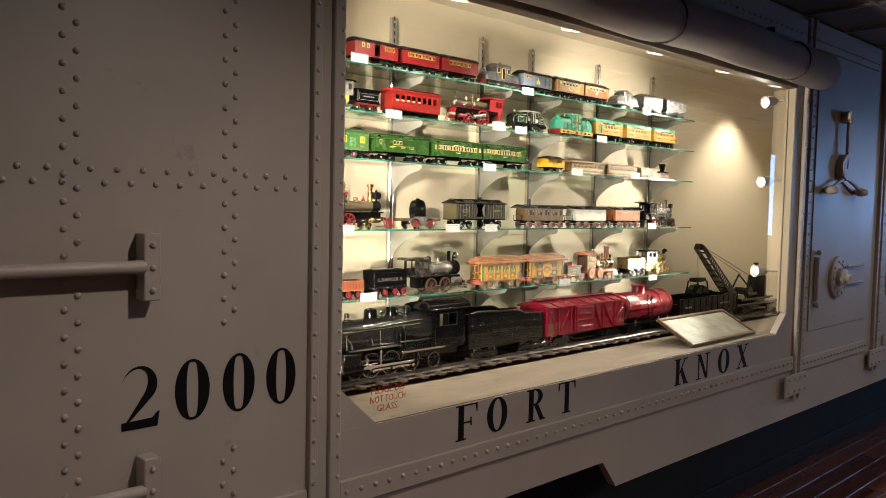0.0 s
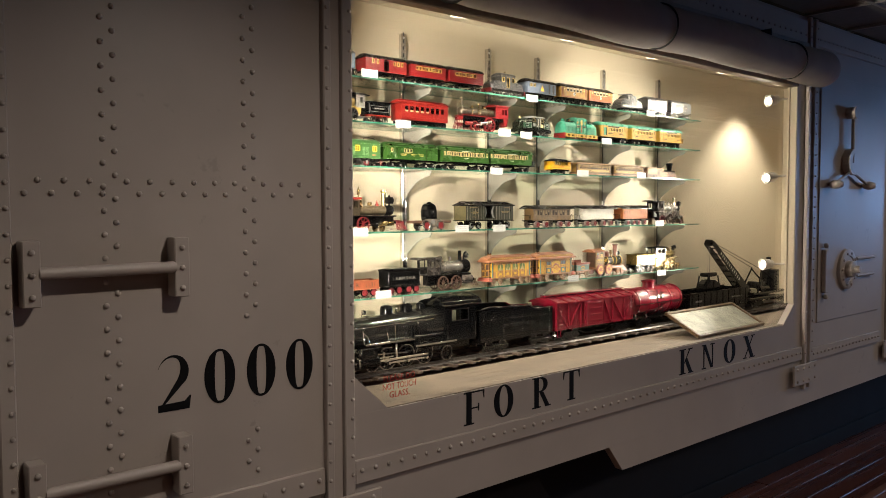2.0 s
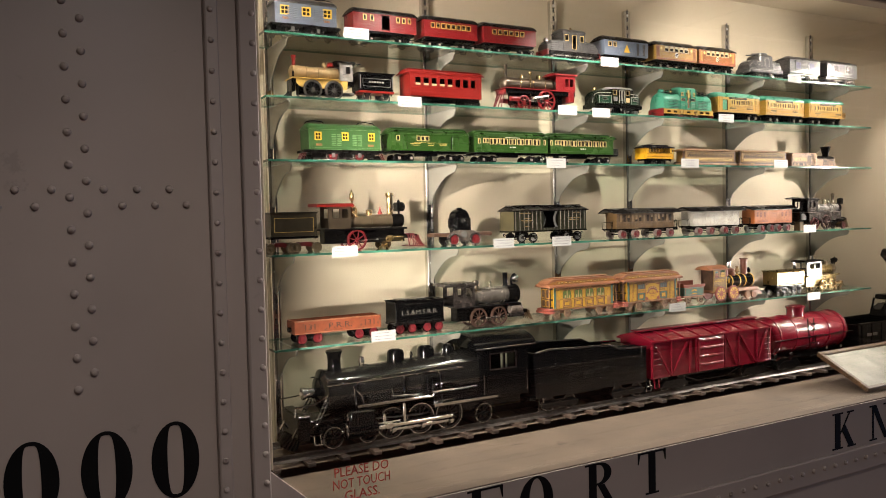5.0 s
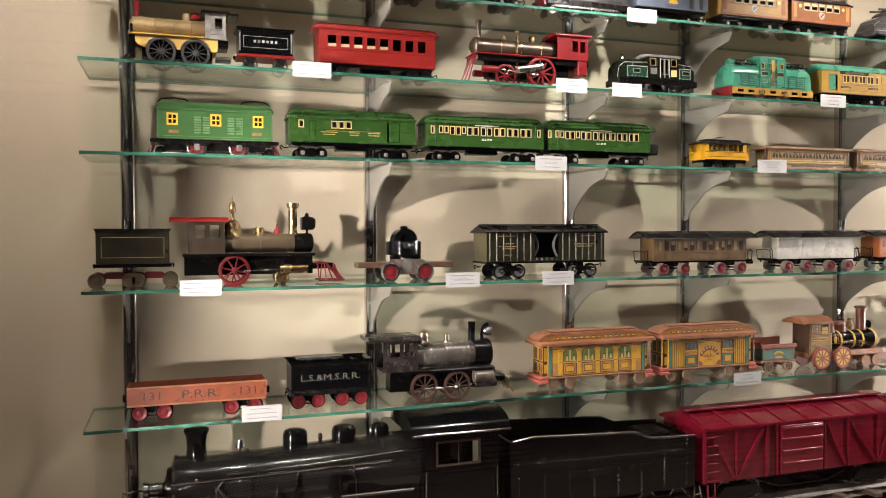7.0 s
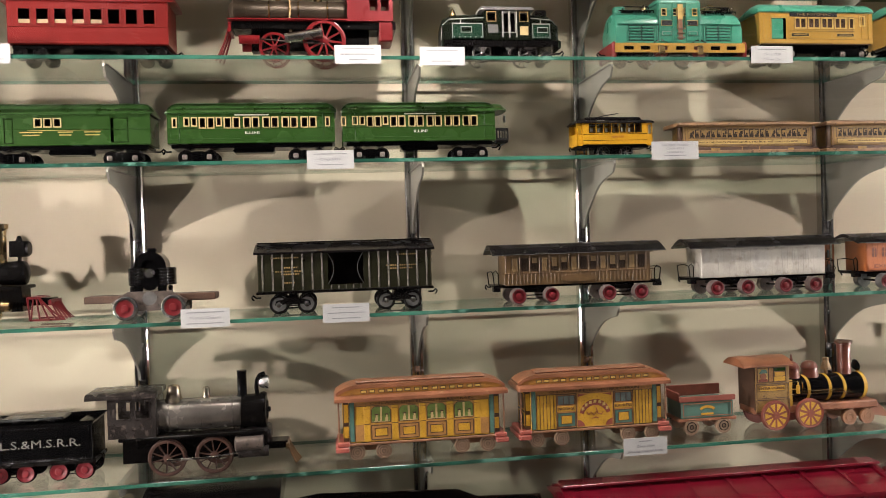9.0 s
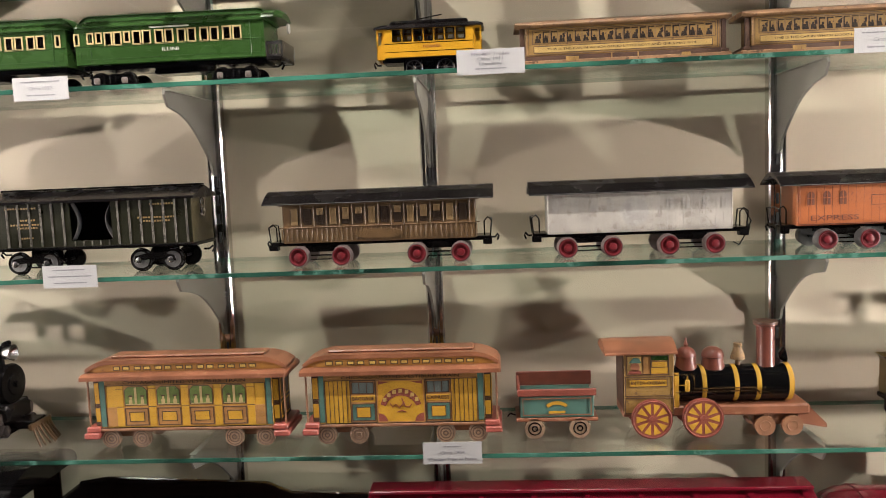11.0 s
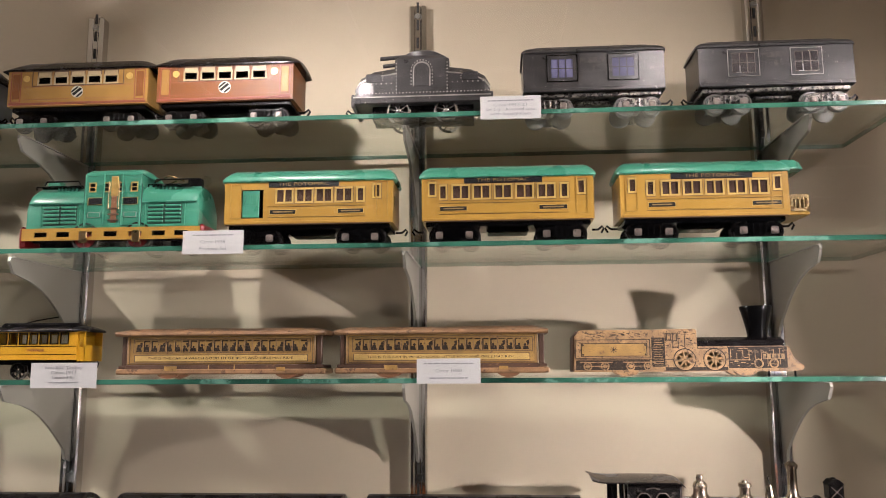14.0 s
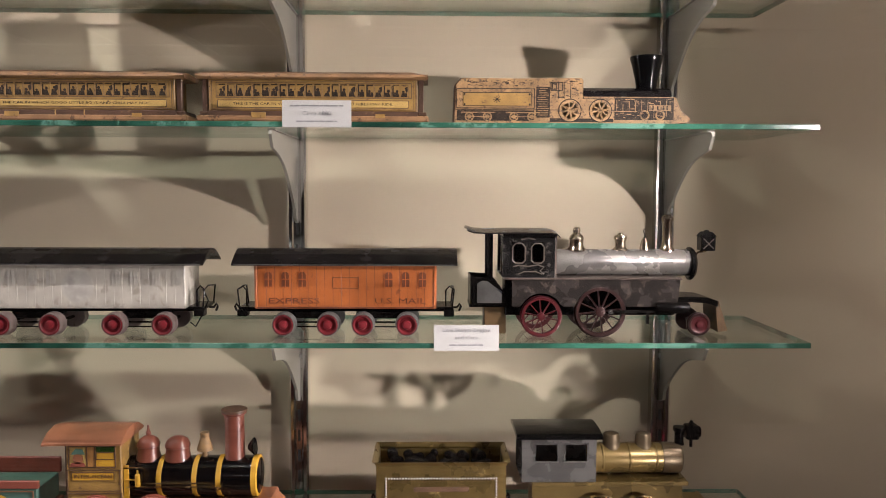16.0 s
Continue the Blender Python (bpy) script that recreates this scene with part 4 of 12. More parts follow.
# ---- shelves ----
SHELF = [1.902, 1.757, 1.612, 1.393, 1.174]
STANDARDS = [1.362, 1.806, 2.243, 2.535, 2.989, 3.436]
SX0, SX1, SFRONT, TH = 1.303, 3.534, 2.023, 0.0052
slot = M()
for k in range(48):
    slot.box(-0.0016, 0.0016, -0.0008, 0.0006, 0.012 + 0.0255 * k, 0.026 + 0.0255 * k)
slot_mesh = slot.mesh("slots", SLOT)
for x in STANDARDS:
    ob = thing("shelf_standard", "slotted chrome shelf standard screwed to the cream wall", "shelf standard", x, 2.2, 0.895, group="shelf standards")
    part("channel", M().box(-0.0115, -0.0035, -0.004, 0.0145, 0, 1.22, 0.0022).box(0.0035, 0.0115, -0.004, 0.0145, 0, 1.22, 0.0022).box(-0.0036, 0.0036, -0.0010, 0.0145, 0, 1.22), CHROME, ob)
    part("slots", slot_mesh, SLOT, ob, "row of dark slots", at=(0, -0.0012, 0))
    for z in (0.45, 1.205):
        part("screw", M().lathe((0, -0.0015, z), (0, -1, 0), [(0.004, 0), (0.003, 0.0015), (0, 0.002)], 10), STEEL, ob)
outline = [(2.1985, -0.0045), (2.045, -0.0045), (2.043, -0.009), (2.052, -0.022)] + [(2.062 + 0.118 * a, -0.026 - 0.060 * (1 - math.cos(a * math.pi / 2)) ** 1.1) for a in (0.2, 0.4, 0.55, 0.7, 0.82, 0.92, 1.0)] + [(2.185, -0.100), (2.1985, -0.105)]
brack = M().prism(outline, -0.0016, 0.0016, "yz").box(-0.004, 0.004, 2.05, 2.195, -0.0046, -0.0033)
brack_mesh = brack.mesh("shelf_bracket", BRACKET)
for z in SHELF:
    for x in STANDARDS:
        ob = tagged(new("shelf_bracket", brack_mesh), "grey steel curved shelf bracket hooked into a standard", "bracket", "shelf brackets")
        ob.matrix_basis = Matrix.Translation((x, 0, z - TH / 2 + 0.0032))
    ob = thing("glass_shelf", "clear glass shelf with polished green edges on steel brackets", "shelf", group="glass shelves")
    part("sheet", M().box(SX0, SX1, SFRONT + 0.0012, 2.196, z - TH / 2, z + TH / 2), SHELFGLASS, ob)
    part("front_edge", M().box(SX0, SX1, SFRONT, SFRONT + 0.001, z - TH / 2, z + TH / 2, 0.0004), GREENEDGE, ob, "green polished glass edge")
    part("back_edge", M().box(SX0, SX1, 2.1962, 2.1972, z - TH / 2, z + TH / 2, 0.0004), GREENEDGE, ob, "green polished glass edge")
    part("end_edge", M().box(SX1 + 0.0002, SX1 + 0.001, SFRONT + 0.001, 2.196, z - TH / 2, z + TH / 2), GREENEDGE, ob, "green polished glass edge")
    part("end_edge", M().box(SX0 - 0.001, SX0 - 0.0002, SFRONT + 0.001, 2.196, z - TH / 2, z + TH / 2), GREENEDGE, ob, "green polished glass edge")
TOP = [z + TH / 2 for z in SHELF]


def card(x, z, lines, w=0.065, h=0.026, tilt=0.0):
    """A printed label standing against the front edge of a shelf. Lines of writing, or of plain bars given by their width."""
    ob = thing("label_card", "small white printed card on the edge of a glass shelf", "label", x, SFRONT - 0.0012, z, group="label cards")
    part("paper", M().box(-w / 2, w / 2, -0.0008, 0.0, -h / 2, h / 2), CARD, ob)
    for k, line in enumerate(lines):
        zz = h * (0.30 - 0.58 * k / max(1, len(lines) - 1)) if len(lines) > 1 else 0
        if isinstance(line, str):
            part("print", words(line, 0.0055 if len(lines) < 4 else 0.0046, INK, min(w * 0.82, 0.0028 * len(line)), 0.0001), INK, ob, at=(0, -0.0010, zz))
        else:
            bars, u, j = M(), -line / 2, 0
            while u < line / 2 - 0.001:
                v = min(line / 2, u + 0.0030 + 0.0021 * ((j * 5 + int(w * 4000) + k * 3) % 4))
                bars.box(u, v, -0.0011, -0.0009, zz - 0.0007, zz + 0.0007)
                u, j = v + 0.0011, j + 1
            part("print_bar", bars, INK, ob)
    return ob


card(1.525, 1.916, (0.04, 0.03, 0.045))
card(2.306, 1.905, (0.04, 0.032, 0.05))
card(3.109, 1.907, (0.05, "Circa 1917-21", "Set 215 - Armored Loco", "with Supply Cars"), 0.066)
card(1.663, 1.7605, (0.045, 0.028, 0.05))
card(2.153, 1.761, (0.045, 0.05, 0.03))
card(2.273, 1.759, (0.046, 0.03))
card(2.781, 1.763, (0.046, "Circa 1928", "Potomac Set"), 0.068)
flat_card = card(1.430, 1.619, (0.04, 0.03), 0.046, 0.022)
flat_card.matrix_basis = pose(1.446, 2.042, TOP[2] + 0.0004, -90, 0, 4)
card(2.110, 1.614, (0.046, "Circa 1927", 0.034))
card(2.621, 1.6195, ("No. 801 Trolley", "Circa 1911", "Loaned by", 0.034), 0.074, 0.027)
card(3.039, 1.622, (0.052, "Circa 1880", 0.040), 0.067)
card(1.480, 1.397, (0.05, 0.055, 0.04))
card(1.933, 1.3995, (0.05, "Trolley Chassis", 0.05))
card(2.125, 1.398, (0.04, 0.052, 0.04))
card(3.186, 1.4015, ("Live Steam Engine", "and Cars", 0.034))
card(1.575, 1.185, (0.034, 0.048, 0.05))
card(2.562, 1.179, (0.02, "Circa 1904", "Wooden Train w/ Puzzle"), 0.068)
card(3.207, 1.1675, (0.04, 0.05, 0.03), 0.068)

# framed engraving lying tilted on the floor of the case
frame_at = Matrix.Translation((3.06, 1.735, 0.903)) @ Matrix.Rotation(radians(27), 4, "X")
pic = thing("framed_picture", "framed faded engraving leaning low on the case floor", "picture")
pic.matrix_basis = frame_at
fm = M()
for a in ((0, 0.58, 0, 0.014), (0, 0.58, 0.181, 0.195), (0, 0.014, 0.0141, 0.1809), (0.566, 0.58, 0.0141, 0.1809)):
    fm.box(a[0], a[1], a[2], a[3], 0.0, 0.016, 0.002)
part("frame", fm, FRAMEWOOD, pic, "thin dark wooden frame")
part("print", M().box(0.0141, 0.5659, 0.0141, 0.1809, 0.002, 0.008), ENGRAVING, pic, "faded grey-green engraving")
part("stand", M().prism([(0.186, 0.0), (0.1895, 0.0), (0.190, -0.088), (0.1865, -0.0925)], 0.28, 0.30, "yz"), BLACK, pic)

# ---- train-building kit: local x along the track, the side shown to visitors at -y, z from the support ----
WHEELS = {}


def wheel_mesh(r, style, material, t=0.006):
    key = (round(r, 5), style, material.name)
    if key in WHEELS:
        return WHEELS[key]
    m = M()
    if style.startswith(("spoke", "thin")):
        thin = style.startswith("thin")
        n = int(style.strip("spokethin") or 10)
        prof = [(r * 0.84, -t / 2), (r * 0.97, -t / 2), (r * 0.97, t * 0.2), (r * 1.05, t * 0.3), (r * 1.05, t / 2), (r * 0.84, t / 2), (r * 0.84, -t / 2)]
        m.lathe((0, 0, 0), (0, 1, 0), prof, 28)
        m.lathe((0, 0, 0), (0, -1, 0), [(r * 0.20, -t * 0.5), (r * 0.20, t * 0.5), (r * 0.13, t * 0.62), (0, t * 0.64)], 12)
        for k in range(n):
            a = 2 * math.pi * k / n
            c, s = math.cos(a), math.sin(a)
            w = r * (0.034 if thin else 0.055)
            pts = [(r * 0.15 * c - w * s, r * 0.15 * s + w * c), (r * 0.15 * c + w * s, r * 0.15 * s - w * c), (r * 0.88 * c + w * 0.7 * s, r * 0.88 * s - w * 0.7 * c), (r * 0.88 * c - w * 0.7 * s, r * 0.88 * s + w * 0.7 * c)]
            m.prism(pts, -t * 0.3, t * 0.25)
    elif style == "face":
        m.lathe((0, 0, 0), (0, -1, 0), [(r * 0.93, t * 0.2), (r * 0.93, t * 0.56), (r * 0.80, t * 0.58), (r * 0.72, t * 0.40), (r * 0.36, t * 0.38), (r * 0.30, t * 0.66), (r * 0.12, t * 0.74), (0, t * 0.76)], 20)
    elif style == "dish":
        m.lathe((0, 0, 0), (0, -1, 0), [(r * 0.90, t * 0.3), (r * 0.90, t * 0.52), (r * 0.80, t * 0.54), (r * 0.66, t * 0.36), (r * 0.42, t * 0.34), (r * 0.34, t * 0.58), (r * 0.14, t * 0.64), (0, t * 0.65)], 20)
    elif style == "hub":
        m.lathe((0, 0, 0), (0, -1, 0), [(r * 0.60, t * 0.2), (r * 0.60, t * 0.48), (r * 0.50, t * 0.52), (r * 0.34, t * 0.38), (r * 0.26, t * 0.66), (r * 0.12, t * 0.74), (0, t * 0.76)], 18)
    elif style == "centre":
        m.lathe((0, 0, 0), (0, -1, 0), [(r * 0.76, t * 0.2), (r * 0.75, t * 0.40), (r * 0.62, t * 0.30), (r * 0.34, t * 0.30), (r * 0.30, t * 0.62), (r * 0.12, t * 0.70), (0, t * 0.72)], 18)
    else:
        m.lathe((0, 0, 0), (0, -1, 0), [(0, -t * 0.5), (r * 1.06, -t * 0.5), (r * 1.06, -t * 0.25), (r * 0.97, -t * 0.15), (r * 0.97, t * 0.5), (r * 0.80, t * 0.5), (r * 0.72, t * 0.22), (r * 0.3, t * 0.22), (r * 0.22, t * 0.55), (0, t * 0.6)], 22)
    WHEELS[key] = m.mesh("wheel", material)
    return WHEELS[key]


def wheels(th, x, r, gauge, style, material, centre=None, t=0.006, axle=True, z=None, face="centre"):
    """A pair of wheels on one axle."""
    z = r if z is None else z
    for s in (-1, 1):
        turn = Matrix.Rotation(math.pi if s > 0 else 0.0, 4, "Z") @ Matrix.Rotation(radians((x * 9173) % 30), 4, "Y")
        w = part("wheel", wheel_mesh(r, style, material, t), material, th, at=Matrix.Translation((x, s * gauge, z)) @ turn)
        if centre:
            part("wheel_centre", wheel_mesh(r, face, centre, t), centre, w, centre.name.replace("_", " "))
    if axle:
        part("axle", M().cyl((x, -gauge, z), (x, gauge, z), min(0.0018, r * 0.2), n=8), DARKIRON, th)


def bogie(th, x, gap, r, half, style, wmat, fmat, centre=None):
    """A four-wheel truck. style: journal (cast side frames outside the wheels), rods (wheels outside, thin rods), hang (plain hanger)."""
    g = half * (0.70 if style == "journal" else 0.80)
    for s in (-1, 1):
        wheels(th, x + s * gap / 2, r, g, "disc", wmat, centre, face="dish" if centre is HUBRED else "centre")
    m = M()
    if style == "journal":
        for s in (-1, 1):
            y0, y1 = sorted((s * (g + 0.0045), s * (g + 0.008)))
            a = gap / 2
            m.prism([(x - a - r * 0.8, r * 0.75), (x - a - r * 0.6, r * 1.5), (x - a * 0.4, r * 1.7), (x + a * 0.4, r * 1.7), (x + a + r * 0.6, r * 1.5), (x + a + r * 0.8, r * 0.75), (x + a * 0.45, r * 0.80), (x + a * 0.25, r * 0.45), (x - a * 0.25, r * 0.45), (x - a * 0.45, r * 0.80)], y0, y1)
            for q in (-1, 1):
                part("journal_box", M().box(x + q * a - r * 0.34, x + q * a + r * 0.34, *sorted((s * (g + 0.008), s * (g + 0.0115))), r * 0.66, r * 1.34, 0.0012).cyl((x + q * a, s * (g + 0.0115), r), (x + q * a, s * (g + 0.0125), r), r * 0.2, n=8), JOURNAL, th)
            for q in (-0.5, 0, 0.5):
                m.cyl((x + q * a * 0.8, s * (g + 0.0095), r * 0.75), (x + q * a * 0.8, s * (g + 0.0095), r * 1.55), 0.0012, n=8)
        m.box(x - gap * 0.2, x + gap * 0.2, -g + 0.004, g - 0.004, r * 1.1, r * 1.9)
    elif style == "rods":
        m.box(x - gap * 0.16, x + gap * 0.16, -g * 0.9, g * 0.9, r * 1.0, r * 2.1, 0.001)
        for s in (-1, 1):
            m.cyl((x - gap * 0.5, s * (g - 0.006), r * 1.0), (x + gap * 0.5, s * (g - 0.006), r * 1.0), 0.0012, n=6)
            m.cyl((x - gap * 0.5, s * (g - 0.006), r * 0.55), (x + gap * 0.5, s * (g - 0.006), r * 0.55), 0.0010, n=6)
    else:
        for s in (-1, 1):
            m.prism([(x - gap * 0.5 - 0.003, r * 0.9), (x - gap * 0.22, r * 2.1), (x + gap * 0.22, r * 2.1), (x + gap * 0.5 + 0.003, r * 0.9), (x + gap * 0.2, r * 1.25), (x - gap * 0.2, r * 1.25)], s * (g - 0.0085), s * (g - 0.0065))
        m.box(x - gap * 0.22, x + gap * 0.22, -g + 0.008, g - 0.008, r * 1.5, r * 2.1)
    part("truck", m, fmat, th)


def roof(th, x0, x1, hw, z0, h, style, material, taper=0.0, name="roof", label=""):
    """A roof drawn along x. style: arch, cler (raised clerestory), peak, flat."""
    if style == "hip":
        prof = [(hw, -0.0016), (hw, 0.0), (hw * 0.80, h * 0.42), (hw * 0.50, h * 0.86), (hw * 0.2, h * 0.99), (0, h)]
    elif style == "cler":
        prof = [(hw, -0.002), (hw, 0.0), (hw * 0.88, h * 0.28), (hw * 0.62, h * 0.50), (hw * 0.56, h * 0.52), (hw * 0.56, h * 0.80), (hw * 0.62, h * 0.82), (hw * 0.40, h * 0.95), (0, h)]
    elif style == "peak":
        prof = [(hw, -0.003), (hw, 0.0), (0, h)]
    elif style == "flat":
        prof = [(hw, -0.003), (hw, h * 0.4), (hw * 0.85, h), (0, h)]
    else:
        prof = [(hw, -0.0016)] + [(hw * math.cos(a), h * math.sin(a)) for a in [math.pi / 2 * k / 9 for k in range(10)]]
    full = prof + [(-y, z) for y, z in prof[::-1] if y > 1e-6]
    L = abs(x1 - x0)
    stations = [(0, 1, 1), (L, 1, 1)] if not taper else [(0, 0.90, 0.25), (taper * 0.25, 0.97, 0.62), (taper * 0.6, 1, 0.88), (taper, 1, 1), (L - taper, 1, 1), (L - taper * 0.6, 1, 0.88), (L - taper * 0.25, 0.97, 0.62), (L, 0.90, 0.25)]
    rings = [[(x0 + a, y * sy, z0 + max(z, 0) * sz + min(z, 0)) for y, z in full] for a, sy, sz in stations]
    return part(name, M().loft(rings), material, th, label)


def spread(n, xa, xb, z0, z1, w):
    return [(xa + (xb - xa) * (k + 0.5) / n - w / 2, xa + (xb - xa) * (k + 0.5) / n + w / 2, z0, z1) for k in range(n)]


def shell(th, x0, x1, hw, z0, z1, holes, material, name="body", end_holes=True, label=""):
    """A hollow car body: two pierced sides, two ends, a floor and a ceiling."""
    t = 0.0012
    m = M().pierced(x0, x1, z0, z1, holes, -hw, t).pierced(x0, x1, z0, z1, holes, hw - t, t)
    for x in (x0, x1 - t):
        m.box(x, x + t, -hw + t, hw - t, z0, z1)
    m.box(x0 + t, x1 - t, -hw + t, hw - t, z0, z0 + t).box(x0 + t, x1 - t, -hw + t, hw - t, z1 - t, z1)
    return part(name, m, material, th, label)


FRAMES = {}


def window_frames(th, holes, hw, material, bars=(0, 0), b=0.0012, pane=None, sides=(-1,), name="window"):
    for xa, xb, za, zb in holes:
        w, h = xb - xa, zb - za
        key = (round(w, 5), round(h, 5), bars, b, material.name)
        if key not in FRAMES:
            m = M()
            m.box(-w / 2 - b, w / 2 + b, -0.0007, 0.0004, -h / 2 - b, -h / 2 + b * 0.3).box(-w / 2 - b, w / 2 + b, -0.0007, 0.0004, h / 2 - b * 0.3, h / 2 + b)
            m.box(-w / 2 - b, -w / 2 + b * 0.3, -0.0007, 0.0004, -h / 2 + b * 0.3, h / 2 - b * 0.3).box(w / 2 - b * 0.3, w / 2 + b, -0.0007, 0.0004, -h / 2 + b * 0.3, h / 2 - b * 0.3)
            for k in range(bars[0]):
                x = -w / 2 + w * (k + 1) / (bars[0] + 1)
                m.box(x - b * 0.4, x + b * 0.4, -0.0003, 0.0006, -h / 2 + b * 0.3, h / 2 - b * 0.3)
            for k in range(bars[1]):
                z = -h / 2 + h * (k + 1) / (bars[1] + 1)
                m.box(-w / 2 + b * 0.3, w / 2 - b * 0.3, -0.0002, 0.0007, z - b * 0.4, z + b * 0.4)
            FRAMES[key] = m.mesh(name, material)
        for s in sides:
            ob = part(name, FRAMES[key], material, th, at=Matrix.Translation(((xa + xb) / 2, s * hw, (za + zb) / 2)) @ Matrix.Rotation(0 if s < 0 else math.pi, 4, "Z"))
            if pane:
                part("pane", M().box(-w / 2, w / 2, 0.0013, 0.0018, -h / 2, h / 2), pane, ob)


def plates(th, rects, hw, material, name="panel", lift=0.0006, label="", sides=(-1,)):
    """Thin raised or printed rectangles on the side: (xa, xb, za, zb)."""
    for xa, xb, za, zb in rects:
        for s in sides:
            part(name, M().box(xa, xb, *sorted((s * (hw - 0.0004), s * (hw + lift))), za, zb, min(lift, 0.0005)), material, th, label)


def outline_plates(th, rects, hw, material, b=0.0008, lift=0.0004, name="printed_line"):
    m = M()
    for xa, xb, za, zb in rects:
        y0, y1 = -hw - lift, -hw + 0.0003
        m.box(xa, xb, y0, y1, za, za + b).box(xa, xb, y0, y1, zb - b, zb).box(xa, xa + b, y0, y1, za + b, zb - b).box(xb - b, xb, y0, y1, za + b, zb - b)
    part(name, m, material, th)


def writing(th, text, x, z, hw, size, material, width=None, name="lettering"):
    part(name, words(text, size, material, width), material, th, at=(x, -hw - 0.0003, z))


def coupler(th, x, z, s, material=DARKIRON, L=0.012):
    part("coupler", M().tube([(x, 0, z), (x + s * L * 0.6, 0, z), (x + s * L, 0, z + 0.004), (x + s * L * 1.15, 0, z + 0.001), (x + s * L * 0.9, 0, z - 0.004)], 0.0013, 6), material, th)


def place(x0, x1, level, y=None, rz=0.0):
    y = y or (2.080, 2.083, 2.100, 2.108, 2.108)[level]
    return dict(x=(x0 + x1) / 2, y=y, z=TOP[level], rz=rz, k=0.98 if level < 2 else 1.0)


def steam_dome(th, x, z, r, h, material, name="dome"):
    part(name, M().lathe((x, 0, z - r * 0.4), (0, 0, 1), [(r * 1.25, 0), (r * 1.1, r * 0.4), (r, r * 0.55), (r, h * 0.72 + r * 0.4), (r * 0.86, h * 0.9 + r * 0.4), (r * 0.45, h + r * 0.4), (0, h + r * 0.42)], 16), material, th)


def stack(th, x, z, prof, material, label=""):
    part("smokestack", M().lathe((x, 0, z), (0, 0, 1), prof, 18), material, th, label)


def pilot(th, x0, x1, hw, z0, z1, material, n=5):
    """A slatted cowcatcher from x0 (high) to x1 (low and pointed)."""
    m = M().box(*sorted((x0 - 0.002, x0 + 0.002)), -hw, hw, z0 + (z1 - z0) * 0.75, z1)
    for k in range(n):
        y = -hw + 2 * hw * k / (n - 1)
        tip = x1 - (x1 - x0) * 0.35 * abs(y / hw)
        m.tube([(x0, y * 0.8, z1 - 0.002), ((x0 + tip) / 2, y * 0.9, (z0 + z1) * 0.48), (tip, y, z0 + 0.002)], 0.0014, 6)
    part("cowcatcher", m, material, th)


def headlamp(th, x, z, s, size, material, facing=1):
    m = M().box(x - size * 0.5, x + size * 0.5, -size * 0.5, size * 0.5, z, z + size * 1.1, size * 0.06)
    m.cyl((x + facing * size * 0.5, 0, z + size * 0.55), (x + facing * size * 0.68, 0, z + size * 0.55), size * 0.42, size * 0.46, 14)
    m.cyl((x, 0, z + size * 1.1), (x, 0, z + size * 1.45), size * 0.22, size * 0.12, 8).box(x - size * 0.1, x + size * 0.1, -size * 0.1, size * 0.1, z - size * 0.7, z)
    part("headlamp", m, material, th)


def cab(th, x0, x1, hw, z0, z1, wall_mat, roof_mat, holes, roof_over=(0.006, 0.006), roof_h=0.006, style="arch"):
    part("cab", M().pierced(x0, x1, z0, z1, holes, -hw, 0.0012).pierced(x0, x1, z0, z1, holes, hw - 0.0012, 0.0012).box(max(x0, x1) - 0.0012, max(x0, x1), -hw + 0.0012, hw - 0.0012, z0, z1).box(x0, x1, -hw + 0.0012, hw - 0.0012, z0, z0 + 0.0015), wall_mat, th)
    roof(th, x0 - roof_over[0], x1 + roof_over[1], hw + 0.005, z1, roof_h, style, roof_mat, name="cab_roof")

